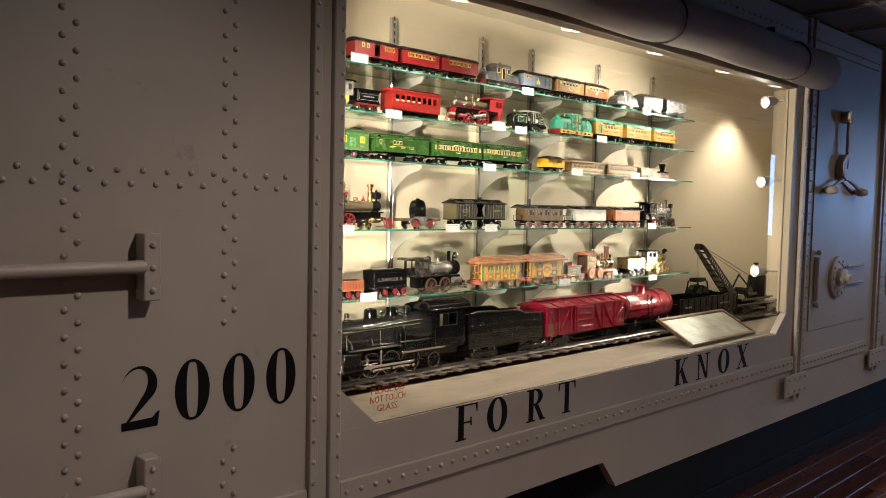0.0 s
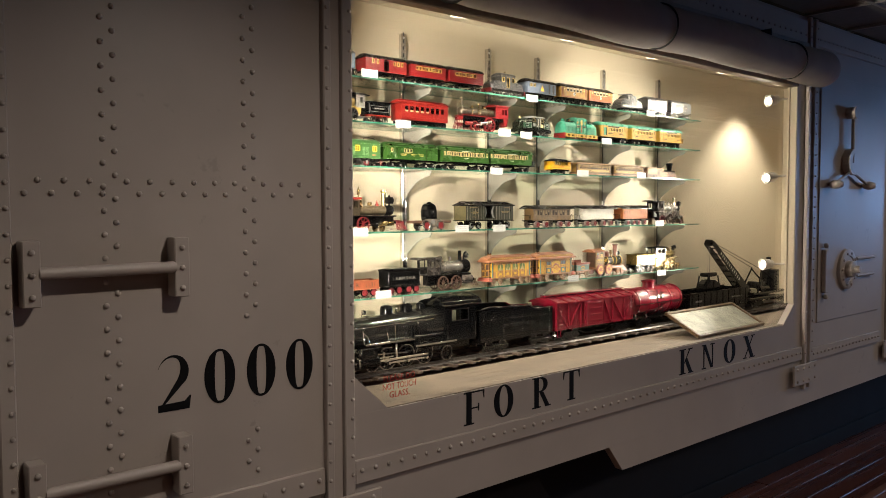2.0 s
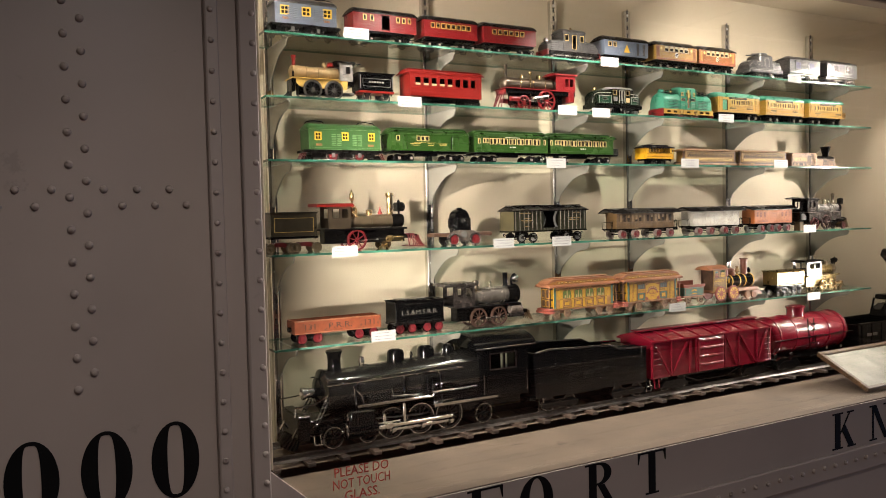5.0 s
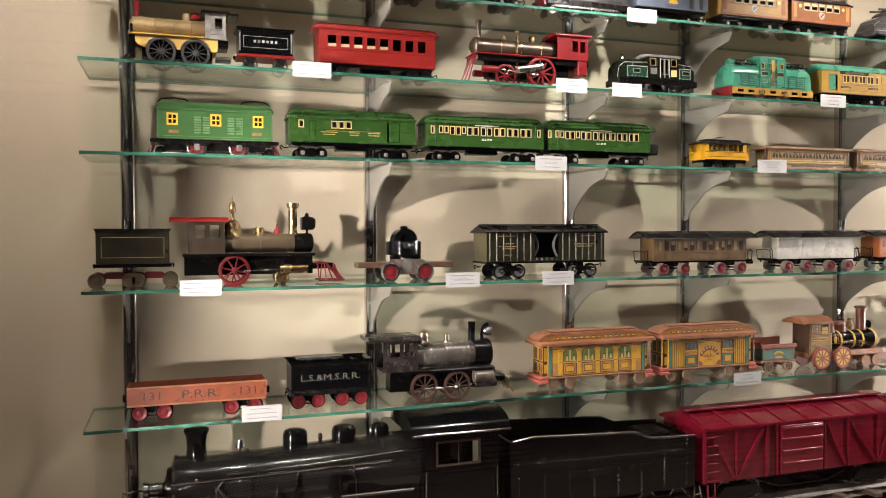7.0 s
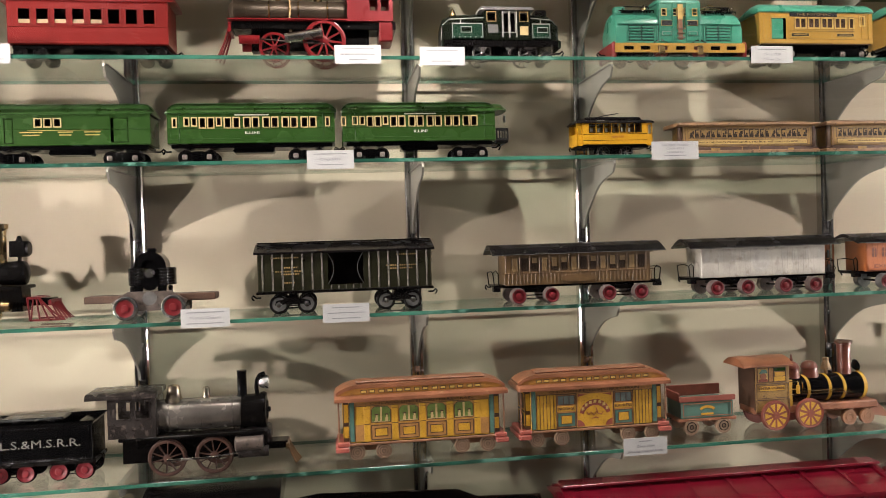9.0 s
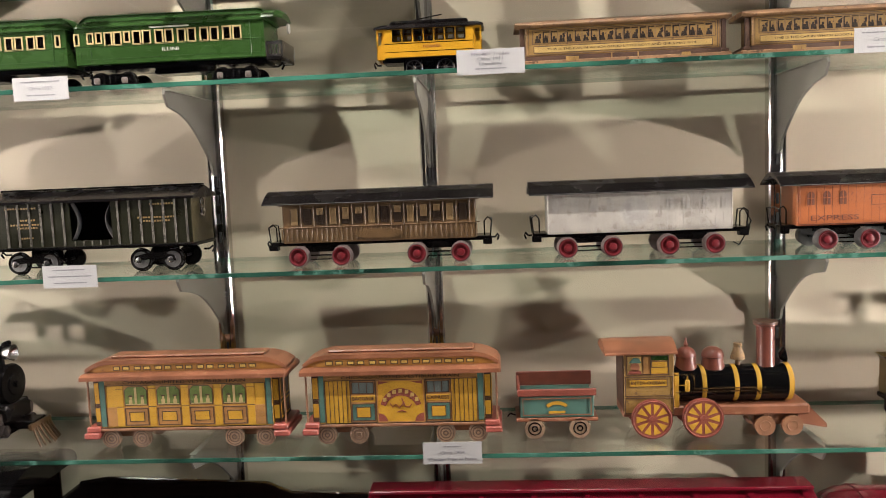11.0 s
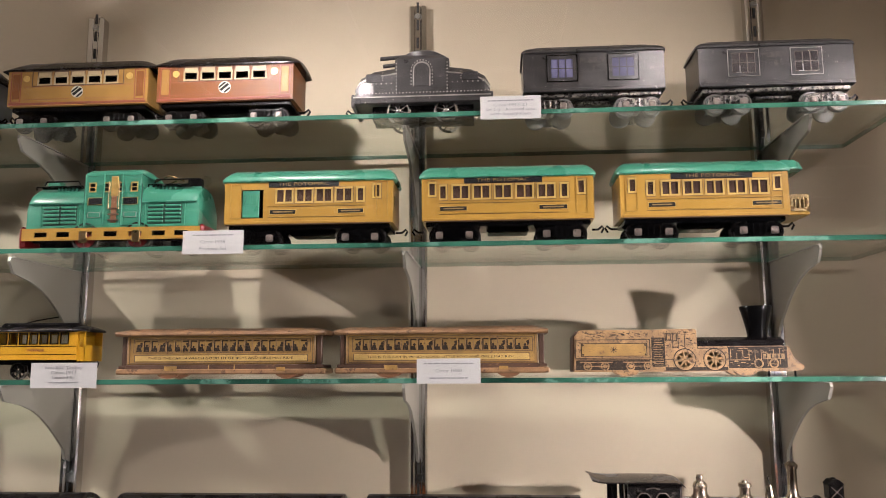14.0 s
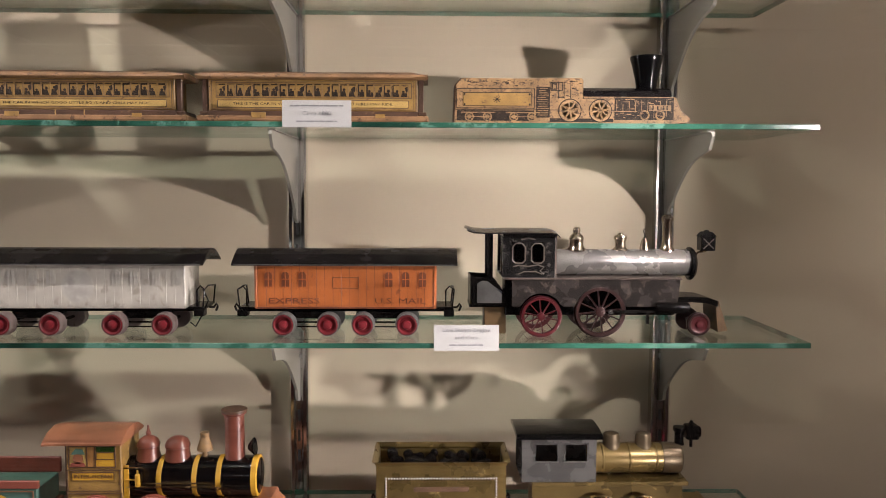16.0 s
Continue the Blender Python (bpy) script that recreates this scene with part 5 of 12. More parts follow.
# ---- top shelf ----
def box_electric(level, x0, x1, h, body, roof_mat, trim, under, wheel_c, label, panto=True, win=(0.009, 0.028, 0.010), axles=(-0.034, 0.030), louvre_at=(-0.034, 0.033), louvre_mat=None):
    th = thing("toy_electric_locomotive", label, "toy locomotive", **place(x0, x1, level))
    L, hw = (x1 - x0) / 2, 0.030
    b0, b1 = 0.028, h * 0.84
    xa = L - 0.017
    holes = [(c - win[0], c + win[0], b1 - win[1], b1 - win[2]) for c in (-xa + 0.024, 0.0, xa - 0.024)]
    shell(th, -xa, xa, hw, b0, b1, holes, body)
    window_frames(th, holes, hw, trim, (1, 1), 0.0022)
    # dark sheet paints the shade behind the windows
    part("window_inner_shade", M().box(-xa + 0.004, xa - 0.004, -hw + 0.004, -hw + 0.005, b1 - 0.032, b1 - 0.006), INSIDESHADE, th)
    for x in louvre_at:
        louvre = M()
        for k in range(7):
            for j in range(2):
                louvre.box(x - 0.013 + 0.014 * j, x - 0.002 + 0.014 * j, -hw - 0.0012, -hw + 0.0003, b0 + 0.010 + 0.0042 * k, b0 + 0.0125 + 0.0042 * k, 0.0004)
        part("louvre", louvre, louvre_mat or body, th)
    plates(th, [(-xa + 0.018, -xa + 0.034, b0 + 0.009, b0 + 0.0145), (xa - 0.034, xa - 0.018, b0 + 0.009, b0 + 0.0145)], hw, OLDWOOD, "number_plate")
    roof(th, -xa - 0.003, xa + 0.003, hw + 0.002, b1, h - b1, "arch", roof_mat, 0.010)
    if panto:
        for x in (-xa * 0.72, xa * 0.72):
            part("roof_rail", M().tube([(x - 0.025, 0.0, h - 0.001), (x - 0.02, 0, h + 0.005), (x, 0, h + 0.007), (x + 0.02, 0, h + 0.005), (x + 0.025, 0, h - 0.001)], 0.0012, 6), DARKIRON, th)
    part("frame", M().box(-L + 0.006, L - 0.006, -hw + 0.002, hw - 0.002, b0 - 0.006, b0 - 0.0002, 0.001).box(-L * 0.75, L * 0.75, -hw * 0.7, hw * 0.7, 0.010, b0 - 0.006), under, th)
    for x in axles:
        wheels(th, x, 0.0155, hw * 0.80, "spoke8", NICKEL, wheel_c)
        part("axle_box", M().box(x - 0.0045, x + 0.0045, -hw * 0.99, -hw * 0.93, 0.010, 0.021, 0.001), GREYTIN, th)
    for s in (-1, 1):
        part("side_frame", M().box(*sorted((s * 0.010, s * (L - 0.02))), -hw * 0.97, -hw * 0.91, 0.0175, 0.0245, 0.0008), under, th)
        pilot(th, s * (L - 0.014), s * L, hw * 0.85, 0.003, 0.028, under if body is not LOCOGREEN else WHEELRED, 5)
        wheels(th, s * (L - 0.022), 0.008, hw * 0.7, "disc", under)
    return th


box_electric(0, 1.318, 1.506, 0.092, BLUEGREY, GREYPAINT, YELLOWTRIM, DARKIRON, None, "grey tinplate electric locomotive with yellow window frames on a glass shelf")


def tin_coach(level, x0, x1, h, body, roof_mat, frame_mat, label, holes, b0=0.030, eave=None, style="arch", taper=0.012, hw=0.030, pane=None, wheel=DARKIRON, truck=OLDBLACK, bars=(0, 0), over=0.004, r=0.0095, plate=(), trim=None, name="toy_passenger_car", doors=(), bogie_at=0.62, bogie_style="journal", open_back=True, rz=0.0, centre=None, gap=0.030, frame_b=0.0012):
    th = thing(name, label, "toy railway car", **place(x0, x1, level, rz=rz))
    L = (x1 - x0) / 2 - 0.003
    eave = eave or h * 0.83
    shell(th, -L, L, hw, b0, eave, list(holes) + list(doors), body)
    window_frames(th, holes, hw, frame_mat, bars, frame_b, pane)
    # added dark sheet down the middle stands in for the shaded interior
    if not open_back:
        part("window_inner_shade", M().box(-L + 0.004, L - 0.004, -0.001, 0.001, b0 + 0.004, eave - 0.002), INSIDESHADE, th)
    roof(th, -L - over, L + over, hw + 0.003, eave, h - eave, style, roof_mat, taper)
    part("underframe", M().box(-L + 0.004, L - 0.004, -hw * 0.86, hw * 0.86, b0 - 0.006, b0 - 0.0003, 0.001).box(-L * 0.25, L * 0.25, -hw * 0.5, hw * 0.5, b0 - 0.012, b0 - 0.006, 0.002), truck, th)
    for s in (-1, 1):
        bogie(th, s * L * bogie_at, gap, r, hw, bogie_style, wheel, truck, centre)
        coupler(th, s * L, b0 - 0.008, s)
    if plate:
        plates(th, plate, hw, trim or frame_mat, "plate")
    return th


L = 0.0905 - 0.003
red = tin_coach(0, 1.525, 1.706, 0.089, RED, ROOFBLACK, GILT, "red tinplate baggage car with a dark roof and open door", spread(2, -0.066, -0.026, 0.056, 0.068, 0.007) + spread(3, 0.028, 0.076, 0.056, 0.068, 0.007), doors=[(-0.010, 0.012, 0.034, 0.070)], open_back=False)
tin_coach(0, 1.718, 1.886, 0.089, RED, ROOFBLACK, GILT, "red tinplate passenger car with a dark roof", spread(8, -0.062, 0.062, 0.054, 0.066, 0.010), open_back=True)
tin_coach(0, 1.896, 2.074, 0.089, RED, ROOFBLACK, GILT, "red tinplate observation car with a dark roof", spread(6, -0.060, 0.050, 0.054, 0.066, 0.011), open_back=True)


def steeple(level, x0, x1, h, body, label, trim=GILT, cf=0.42, hood=0.66):
    """A centre-cab electric locomotive with two sloping hoods."""
    th = thing("toy_electric_locomotive", label, "toy locomotive", **place(x0, x1, level))
    L, hw = (x1 - x0) / 2 - 0.004, 0.028
    b0 = 0.028
    c = L * cf
    holes = [(-c + 0.006, -c + 0.018, 0.058, 0.074), (c - 0.018, c - 0.006, 0.058, 0.074), (-0.007, 0.007, 0.036, 0.074)]
    shell(th, -c, c, hw, b0, h * 0.87, holes, body, "cab")
    window_frames(th, holes, hw, trim, (0, 0), 0.001)
    # dark slab painted as the shade inside the cab
    part("cab_inner_shade", M().box(-c + 0.004, c - 0.004, -0.004, 0.004, b0 + 0.002, h * 0.85), INSIDESHADE, th)
    roof(th, -c - 0.004, c + 0.004, hw + 0.002, h * 0.87, h * 0.13, "arch", body, 0.008, "cab_roof")
    for s in (-1, 1):
        rings = []
        for x, zz, ww in ((c, h * hood, 0.95), (c + (L - c) * 0.75, h * (hood - 0.06), 0.9), (L - 0.002, h * (hood - 0.16), 0.8)):
            rings.append([(s * x, y, z) for y, z in ((-hw * ww, b0), (-hw * ww, zz * 0.86), (-hw * ww * 0.75, zz), (hw * ww * 0.75, zz), (hw * ww, zz * 0.86), (hw * ww, b0))])
        part("hood", M().loft(rings, False), body, th)
        lv = M()
        for k in range(4):
            lv.box(*sorted((s * (c + 0.008), s * (L - 0.012))), -hw * 0.93 - 0.0015, -hw * 0.88, b0 + 0.006 + 0.0058 * k, b0 + 0.009 + 0.0058 * k)
        part("louvre", lv, body, th)
        headlamp(th, s * (L - 0.012), h * 0.58, 0, 0.009, NICKEL, s)
        part("buffer_beam", M().box(*sorted((s * (L - 0.002), s * (L + 0.003))), -hw, hw, 0.014, 0.030, 0.001), WHEELRED if body is GREYPAINT else body, th)
        coupler(th, s * L, 0.018, s)
    part("bell", M().lathe((c * 0.2, 0, h), (0, 0, 1), [(0.004, 0), (0.0035, 0.005), (0.0015, 0.008), (0, 0.009)], 10), BRASS, th)
    part("frame", M().box(-L, L, -hw * 0.95, hw * 0.95, 0.017, b0 - 0.0003, 0.001).box(-L * 0.4, L * 0.4, -hw * 0.6, hw * 0.6, 0.008, 0.017), DARKIRON, th)
    part("side_frame", M().box(-L * 0.75, L * 0.75, -hw * 0.98, -hw * 0.93, 0.012, 0.0168, 0.001), NICKEL, th)
    for x in (-0.026, 0.026):
        wheels(th, x, 0.014, hw * 0.8, "spoke8", NICKEL)
    for s in (-1, 1):
        wheels(th, s * (L - 0.020), 0.008, hw * 0.7, "disc", NICKEL)
    return th


steeple(0, 2.107, 2.302, 0.095, GREYPAINT, "grey tinplate centre-cab electric locomotive on a glass shelf")

bg = tin_coach(0, 2.308, 2.486, 0.090, BLUEGREY, ROOFBLACK, GILT, "blue-grey tinplate baggage car with a yellow door sign", spread(2, -0.075, -0.035, 0.056, 0.068, 0.010), doors=[], open_back=False, bars=(1, 0))
plates(bg, [(-0.018, 0.018, 0.034, 0.072)], 0.030, BLUEGREY, "sliding_door", 0.0012)
part("door_sign", M().prism([(-0.012, 0.040), (0.012, 0.040), (0.0, 0.064)], -0.0318, -0.0308), YELLOWTRIM, bg, "yellow triangle sign")
plates(bg, [(0.040, 0.050, 0.034, 0.070), (0.064, 0.074, 0.034, 0.070)], 0.030, GREYPAINT, "rib")


def litho_car(x0, x1, body, label, frame_mat):
    holes = spread(5, -0.052, 0.052, 0.058, 0.067, 0.0155)
    th = tin_coach(0, x0, x1, 0.092, body, ROOFBLACK, frame_mat, label, holes, b0=0.031, eave=0.0765, taper=0.026, frame_b=0.0014, pane=None, open_back=False, over=0.008, r=0.0112, style="hip")
    plates(th, spread(5, -0.052, 0.052, 0.0672, 0.0742, 0.0165), 0.030, BLINDPALE, "blind", 0.0003, "pale window blind")
    L = (x1 - x0) / 2 - 0.003
    for s in (-1, 1):
        c = s * (L - 0.010)
        outline_plates(th, [(c - 0.0065, c + 0.0065, 0.036, 0.074)], 0.030, LITHORED, 0.0010)
        plates(th, [(c - 0.0045, c + 0.0045, 0.040, 0.0715)], 0.030, LITHOTAN if body is LITHOORANGE else LITHOORANGE, "door", 0.0004)
        part("rosette", M().lathe((s * (L - 0.023), -0.0300, 0.0655), (0, -1, 0), [(0.0042, 0), (0.0042, 0.0006), (0, 0.0008)], 14), GILT, th)
    part("medallion", M().lathe((0, -0.0300, 0.0475), (0, -1, 0), [(0.0075, 0), (0.0075, 0.0006), (0, 0.0008)], 18), PALELETTER, th, "striped round medallion")
    part("medallion_stripe", M().prism([(-0.006, 0.0445), (-0.0035, 0.0425), (0.006, 0.0505), (0.0035, 0.0525)], -0.0312, -0.0308).prism([(-0.0072, 0.0478), (-0.0062, 0.0460), (0.0022, 0.0530), (0.0004, 0.0542)], -0.0312, -0.0308).prism([(-0.0010, 0.0412), (0.0010, 0.0402), (0.0072, 0.0455), (0.0066, 0.0478)], -0.0312, -0.0308), LETTER, th)
    outline_plates(th, [(-0.0575, 0.0575, 0.0555, 0.0750)], 0.030, PRINTSHADEBROWN, 0.0009)
    outline_plates(th, [(a - 0.0012, b + 0.0012, z0 - 0.0012, z1 + 0.0068) for a, b, z0, z1 in holes], 0.0302, PRINTSHADEBROWN, 0.0007)
    dots = M()
    for k in range(44):
        for z in (0.0385, 0.0545):
            x = -0.066 + 0.132 * k / 43
            if abs(x) > 0.010 or z > 0.05:
                dots.box(x - 0.0006, x + 0.0006, -0.0304, -0.0298, z, z + 0.0012)
    part("rivet_print", dots, LITHORED, th)
    plates(th, [(-L + 0.002, L - 0.002, 0.0322, 0.0352)], 0.030, LITHORED, "sill", 0.0008)
    return th


litho_car(2.508, 2.689, LITHOTAN, "tan lithographed tin passenger car with a brown-black roof", BLINDPALE)
litho_car(2.691, 2.863, LITHOORANGE, "orange-brown lithographed tin passenger car with a black roof", BLINDPALE)

# armoured engine with a gun turret
arm = thing("armored_toy_locomotive", "dark grey armoured toy locomotive with turret and riveted plates", "toy locomotive", **place(2.925, 3.092, 0))
L, hw = 0.0805, 0.029
for s in (-1, 1):
    rings = [[(s * x, y, z) for y, z in ((-hw * w, 0.030), (-hw * w, zz * 0.85), (-hw * w * 0.7, zz), (hw * w * 0.7, zz), (hw * w, zz * 0.85), (hw * w, 0.030))] for x, zz, w in ((0.030, 0.068, 1.0), (0.058, 0.064, 0.98), (0.074, 0.056, 0.92), (0.0795, 0.046, 0.86))]
    part("hood", M().loft(rings, False), GREYPAINT, arm)
    part("buffer_beam", M().box(*sorted((s * 0.0795, s * 0.0835)), -hw, hw, 0.018, 0.034, 0.001), GREYPAINT, arm)
    plates(arm, [tuple(sorted((s * 0.048, s * 0.066))) + (0.048, 0.058)], hw * 0.985, GREYPAINT, "hatch", 0.0012)
    coupler(arm, s * 0.081, 0.020, s)
rings = [[(x * 0.032, y * hw, z) for x, y in ((-1, -0.9), (-0.9, -1.02), (0.9, -1.02), (1, -0.9), (1, 0.9), (0.9, 1.02), (-0.9, 1.02), (-1, 0.9))] for z in (0.030, 0.076)] + [[(x * 0.026, y * hw * 0.8, 0.082) for x, y in ((-1, -0.9), (-0.9, -1.02), (0.9, -1.02), (1, -0.9), (1, 0.9), (0.9, 1.02), (-0.9, 1.02), (-1, 0.9))]]
part("cabin", M().loft(rings, False), GREYPAINT, arm)
part("turret", M().lathe((0, 0, 0.081), (0, 0, 1), [(0.025, 0), (0.025, 0.006), (0.022, 0.0085), (0, 0.009)], 24), GREYPAINT, arm)
part("gun", M().cyl((-0.015, -0.010, 0.0865), (-0.052, -0.012, 0.0835), 0.0024, n=10).cyl((-0.015, 0.010, 0.0865), (-0.052, 0.012, 0.0835), 0.0024, n=10), GREYPAINT, arm)
door = [(-0.0095, 0.042), (0.0095, 0.042)] + arc(0, 0.061, 0.0095, 0, 180, 10)
part("door", M().prism(door, -hw * 1.02 - 0.0014, -hw * 1.02), GREYPAINT, arm)
rv = M()
for k in range(12):
    a = math.pi * k / 11
    rv.ball((0.0125 * math.cos(a), -hw * 1.02 - 0.0008, 0.061 + 0.0125 * math.sin(a)), 0.0009, 6)
for k in range(5):
    for s in (-1, 1):
        rv.ball((s * 0.0125, -hw * 1.02 - 0.0008, 0.044 + 0.004 * k), 0.0009, 6)
for k in range(40):
    rv.ball((-0.078 + 0.156 * k / 39, -hw - 0.0012, 0.034), 0.0009, 6)
for k in range(9):
    for s in (-1, 1):
        rv.ball((s * 0.030, -hw * 1.02 - 0.0006, 0.038 + 0.004 * k), 0.0009, 6)
for s in (-1, 1):
    for k in range(7):
        rv.ball((s * (0.036 + 0.006 * k), -hw - 0.0004, 0.046), 0.0009, 6)
    for k in range(4):
        rv.ball((s * 0.046, -hw - 0.0008, 0.050 + 0.003 * k), 0.0008, 6)
# pale colour paints the light that the rivet heads catch
tagged(part("rivet_heads", rv, WORNLITGREY, arm), kind="stuff")
part("door_edge", M().prism([(-0.0105, 0.041), (-0.0088, 0.041), (-0.0088, 0.061)] + arc(0, 0.061, 0.0088, 180, 0, 10) + [(0.0088, 0.041), (0.0105, 0.041)] + arc(0, 0.061, 0.0105, 0, 180, 10), -hw * 1.02 - 0.0019, -hw * 1.02 - 0.0014), WORNLITGREY, arm)
part("plate_edge", M().tube([(-0.0795, -hw * 0.87, 0.0395), (-0.074, -hw * 0.925, 0.0478), (-0.058, -hw * 0.985, 0.0546), (-0.031, -hw * 1.0, 0.058)], 0.0009, 6).tube([(0.0795, -hw * 0.87, 0.0395), (0.074, -hw * 0.925, 0.0478), (0.058, -hw * 0.985, 0.0546), (0.031, -hw * 1.0, 0.058)], 0.0009, 6).box(-0.081, 0.081, -hw - 0.0016, -hw - 0.0009, 0.0288, 0.0302), WORNLITGREY, arm)
part("skirt", M().box(-L, L, -hw - 0.001, hw + 0.001, 0.022, 0.0298, 0.0008), GREYPAINT, arm)
for x in (-0.028, 0.028):
    wheels(arm, x, 0.0135, hw * 0.8, "spoke8", NICKEL)
part("chassis", M().box(-0.06, 0.06, -hw * 0.6, hw * 0.6, 0.006, 0.0218), DARKIRON, arm)


def supply_car(x0, x1, number, pane, label):
    L = (x1 - x0) / 2 - 0.007
    th = tin_coach(0, x0 + 0.004, x1 - 0.004, 0.088, GREYPAINT, GREYPAINT, GREYPAINT, label, [], b0=0.030, eave=0.078, taper=0.010, wheel=GREYTIN, truck=TRUCKMETAL, open_back=False, over=0.002, r=0.0118, name="toy_supply_car")
    roof(th, -L + 0.012, L - 0.012, 0.017, 0.0875, 0.005, "arch", GREYPAINT, 0.006, "roof_deck")
    for c in (-0.036, 0.034):
        part("window_surround", M().pierced(c - 0.017, c + 0.017, 0.042, 0.073, [(c - 0.013, c + 0.013, 0.0455, 0.0695)], -0.0312, 0.0014), GREYPAINT, th)
        plates(th, [(c - 0.0129, c + 0.0129, 0.0456, 0.0694)], 0.0296, pane, "pane", 0.0006)
        window_frames(th, [(c - 0.0128, c + 0.0128, 0.0458, 0.0692)], 0.0304, NICKEL if pane is DARKPANE else GREYPAINT, (2, 1), 0.0014)
        outline_plates(th, [(c - 0.0178, c + 0.0178, 0.0412, 0.0738)], 0.0308, WORNLITGREY if pane is DARKPANE else OLDBLACK, 0.0010)
    writing(th, "M.&R.V.", 0.0, 0.0665, 0.030, 0.0095, PALEGREYLETTER)
    writing(th, number, 0.0, 0.056, 0.030, 0.0095, PALEGREYLETTER)
    part("lower_lip", M().box(-L, L, -0.0315, 0.0315, 0.0298, 0.034, 0.0008), GREYPAINT, th)
    return th


supply_car(3.116, 3.292, "7", BLUEPANE, "dark grey toy supply car with two barred windows numbered 7")
supply_car(3.312, 3.499, "8", DARKPANE, "worn dark grey toy supply car with two barred windows")

# ---- second shelf ----
def tender(level, x0, x1, h, body, label, b0=0.026, under=DARKIRON, wheel_mat=DARKIRON, centre=None, r=0.010, hw=0.026, trim=None, line=True, style="rods", beam=None, gap=0.028, single=False):
    th = thing("toy_tender", label, "toy tender", **place(x0, x1, level))
    L = (x1 - x0) / 2 - 0.004
    part("tank", M().pierced(-L, L, b0, h - 0.006, [], -hw, 0.0014).pierced(-L, L, b0, h - 0.006, [], hw - 0.0014, 0.0014).box(-L, -L + 0.0014, -hw + 0.0014, hw - 0.0014, b0, h - 0.006).box(L - 0.0014, L, -hw + 0.0014, hw - 0.0014, b0, h - 0.006).box(-L + 0.0014, L - 0.0014, -hw + 0.0014, hw - 0.0014, b0, h * 0.72), body, th)
    flare = [[(sx * (L + o), sy * (hw + o), z) for sx, sy in ((-1, -1), (1, -1), (1, 1), (-1, 1))] for z, o in ((h - 0.0062, 0), (h - 0.002, 0.002), (h, 0.0045), (h - 0.0005, 0.0035), (h - 0.004, -0.0015))]
    m = M()
    for i in range(4):
        for k in range(4):
            m.add([flare[i][k], flare[i][(k + 1) % 4], flare[i + 1][(k + 1) % 4], flare[i + 1][k]], [(0, 1, 2, 3)])
    part("flared_rim", m, body, th)
    if line:
        outline_plates(th, [(-L + 0.008, L - 0.008, b0 + 0.010, h - 0.014)], hw, trim or GILT, 0.0008)
    part("frame", M().box(-L - 0.003, L + 0.003, -hw, hw, b0 - 0.006, b0 - 0.0003, 0.001), beam or under, th)
    for s in (-1, 1):
        if single:
            wheels(th, s * L * 0.56, r, hw * 0.80, "spoke8", wheel_mat)
            part("axle_guard", M().prism([(s * L * 0.56 - 0.010, b0 - 0.0062), (s * L * 0.56 - 0.003, r * 0.8), (s * L * 0.56 + 0.003, r * 0.8), (s * L * 0.56 + 0.010, b0 - 0.0062)], -hw * 0.93, -hw * 0.88).prism([(s * L * 0.56 - 0.010, b0 - 0.0062), (s * L * 0.56 - 0.003, r * 0.8), (s * L * 0.56 + 0.003, r * 0.8), (s * L * 0.56 + 0.010, b0 - 0.0062)], hw * 0.88, hw * 0.93), under, th)
        else:
            bogie(th, s * L * 0.56, gap, r, hw, style, wheel_mat, under, centre)
        coupler(th, s * L, b0 - 0.004, s, L=0.006)
    return th


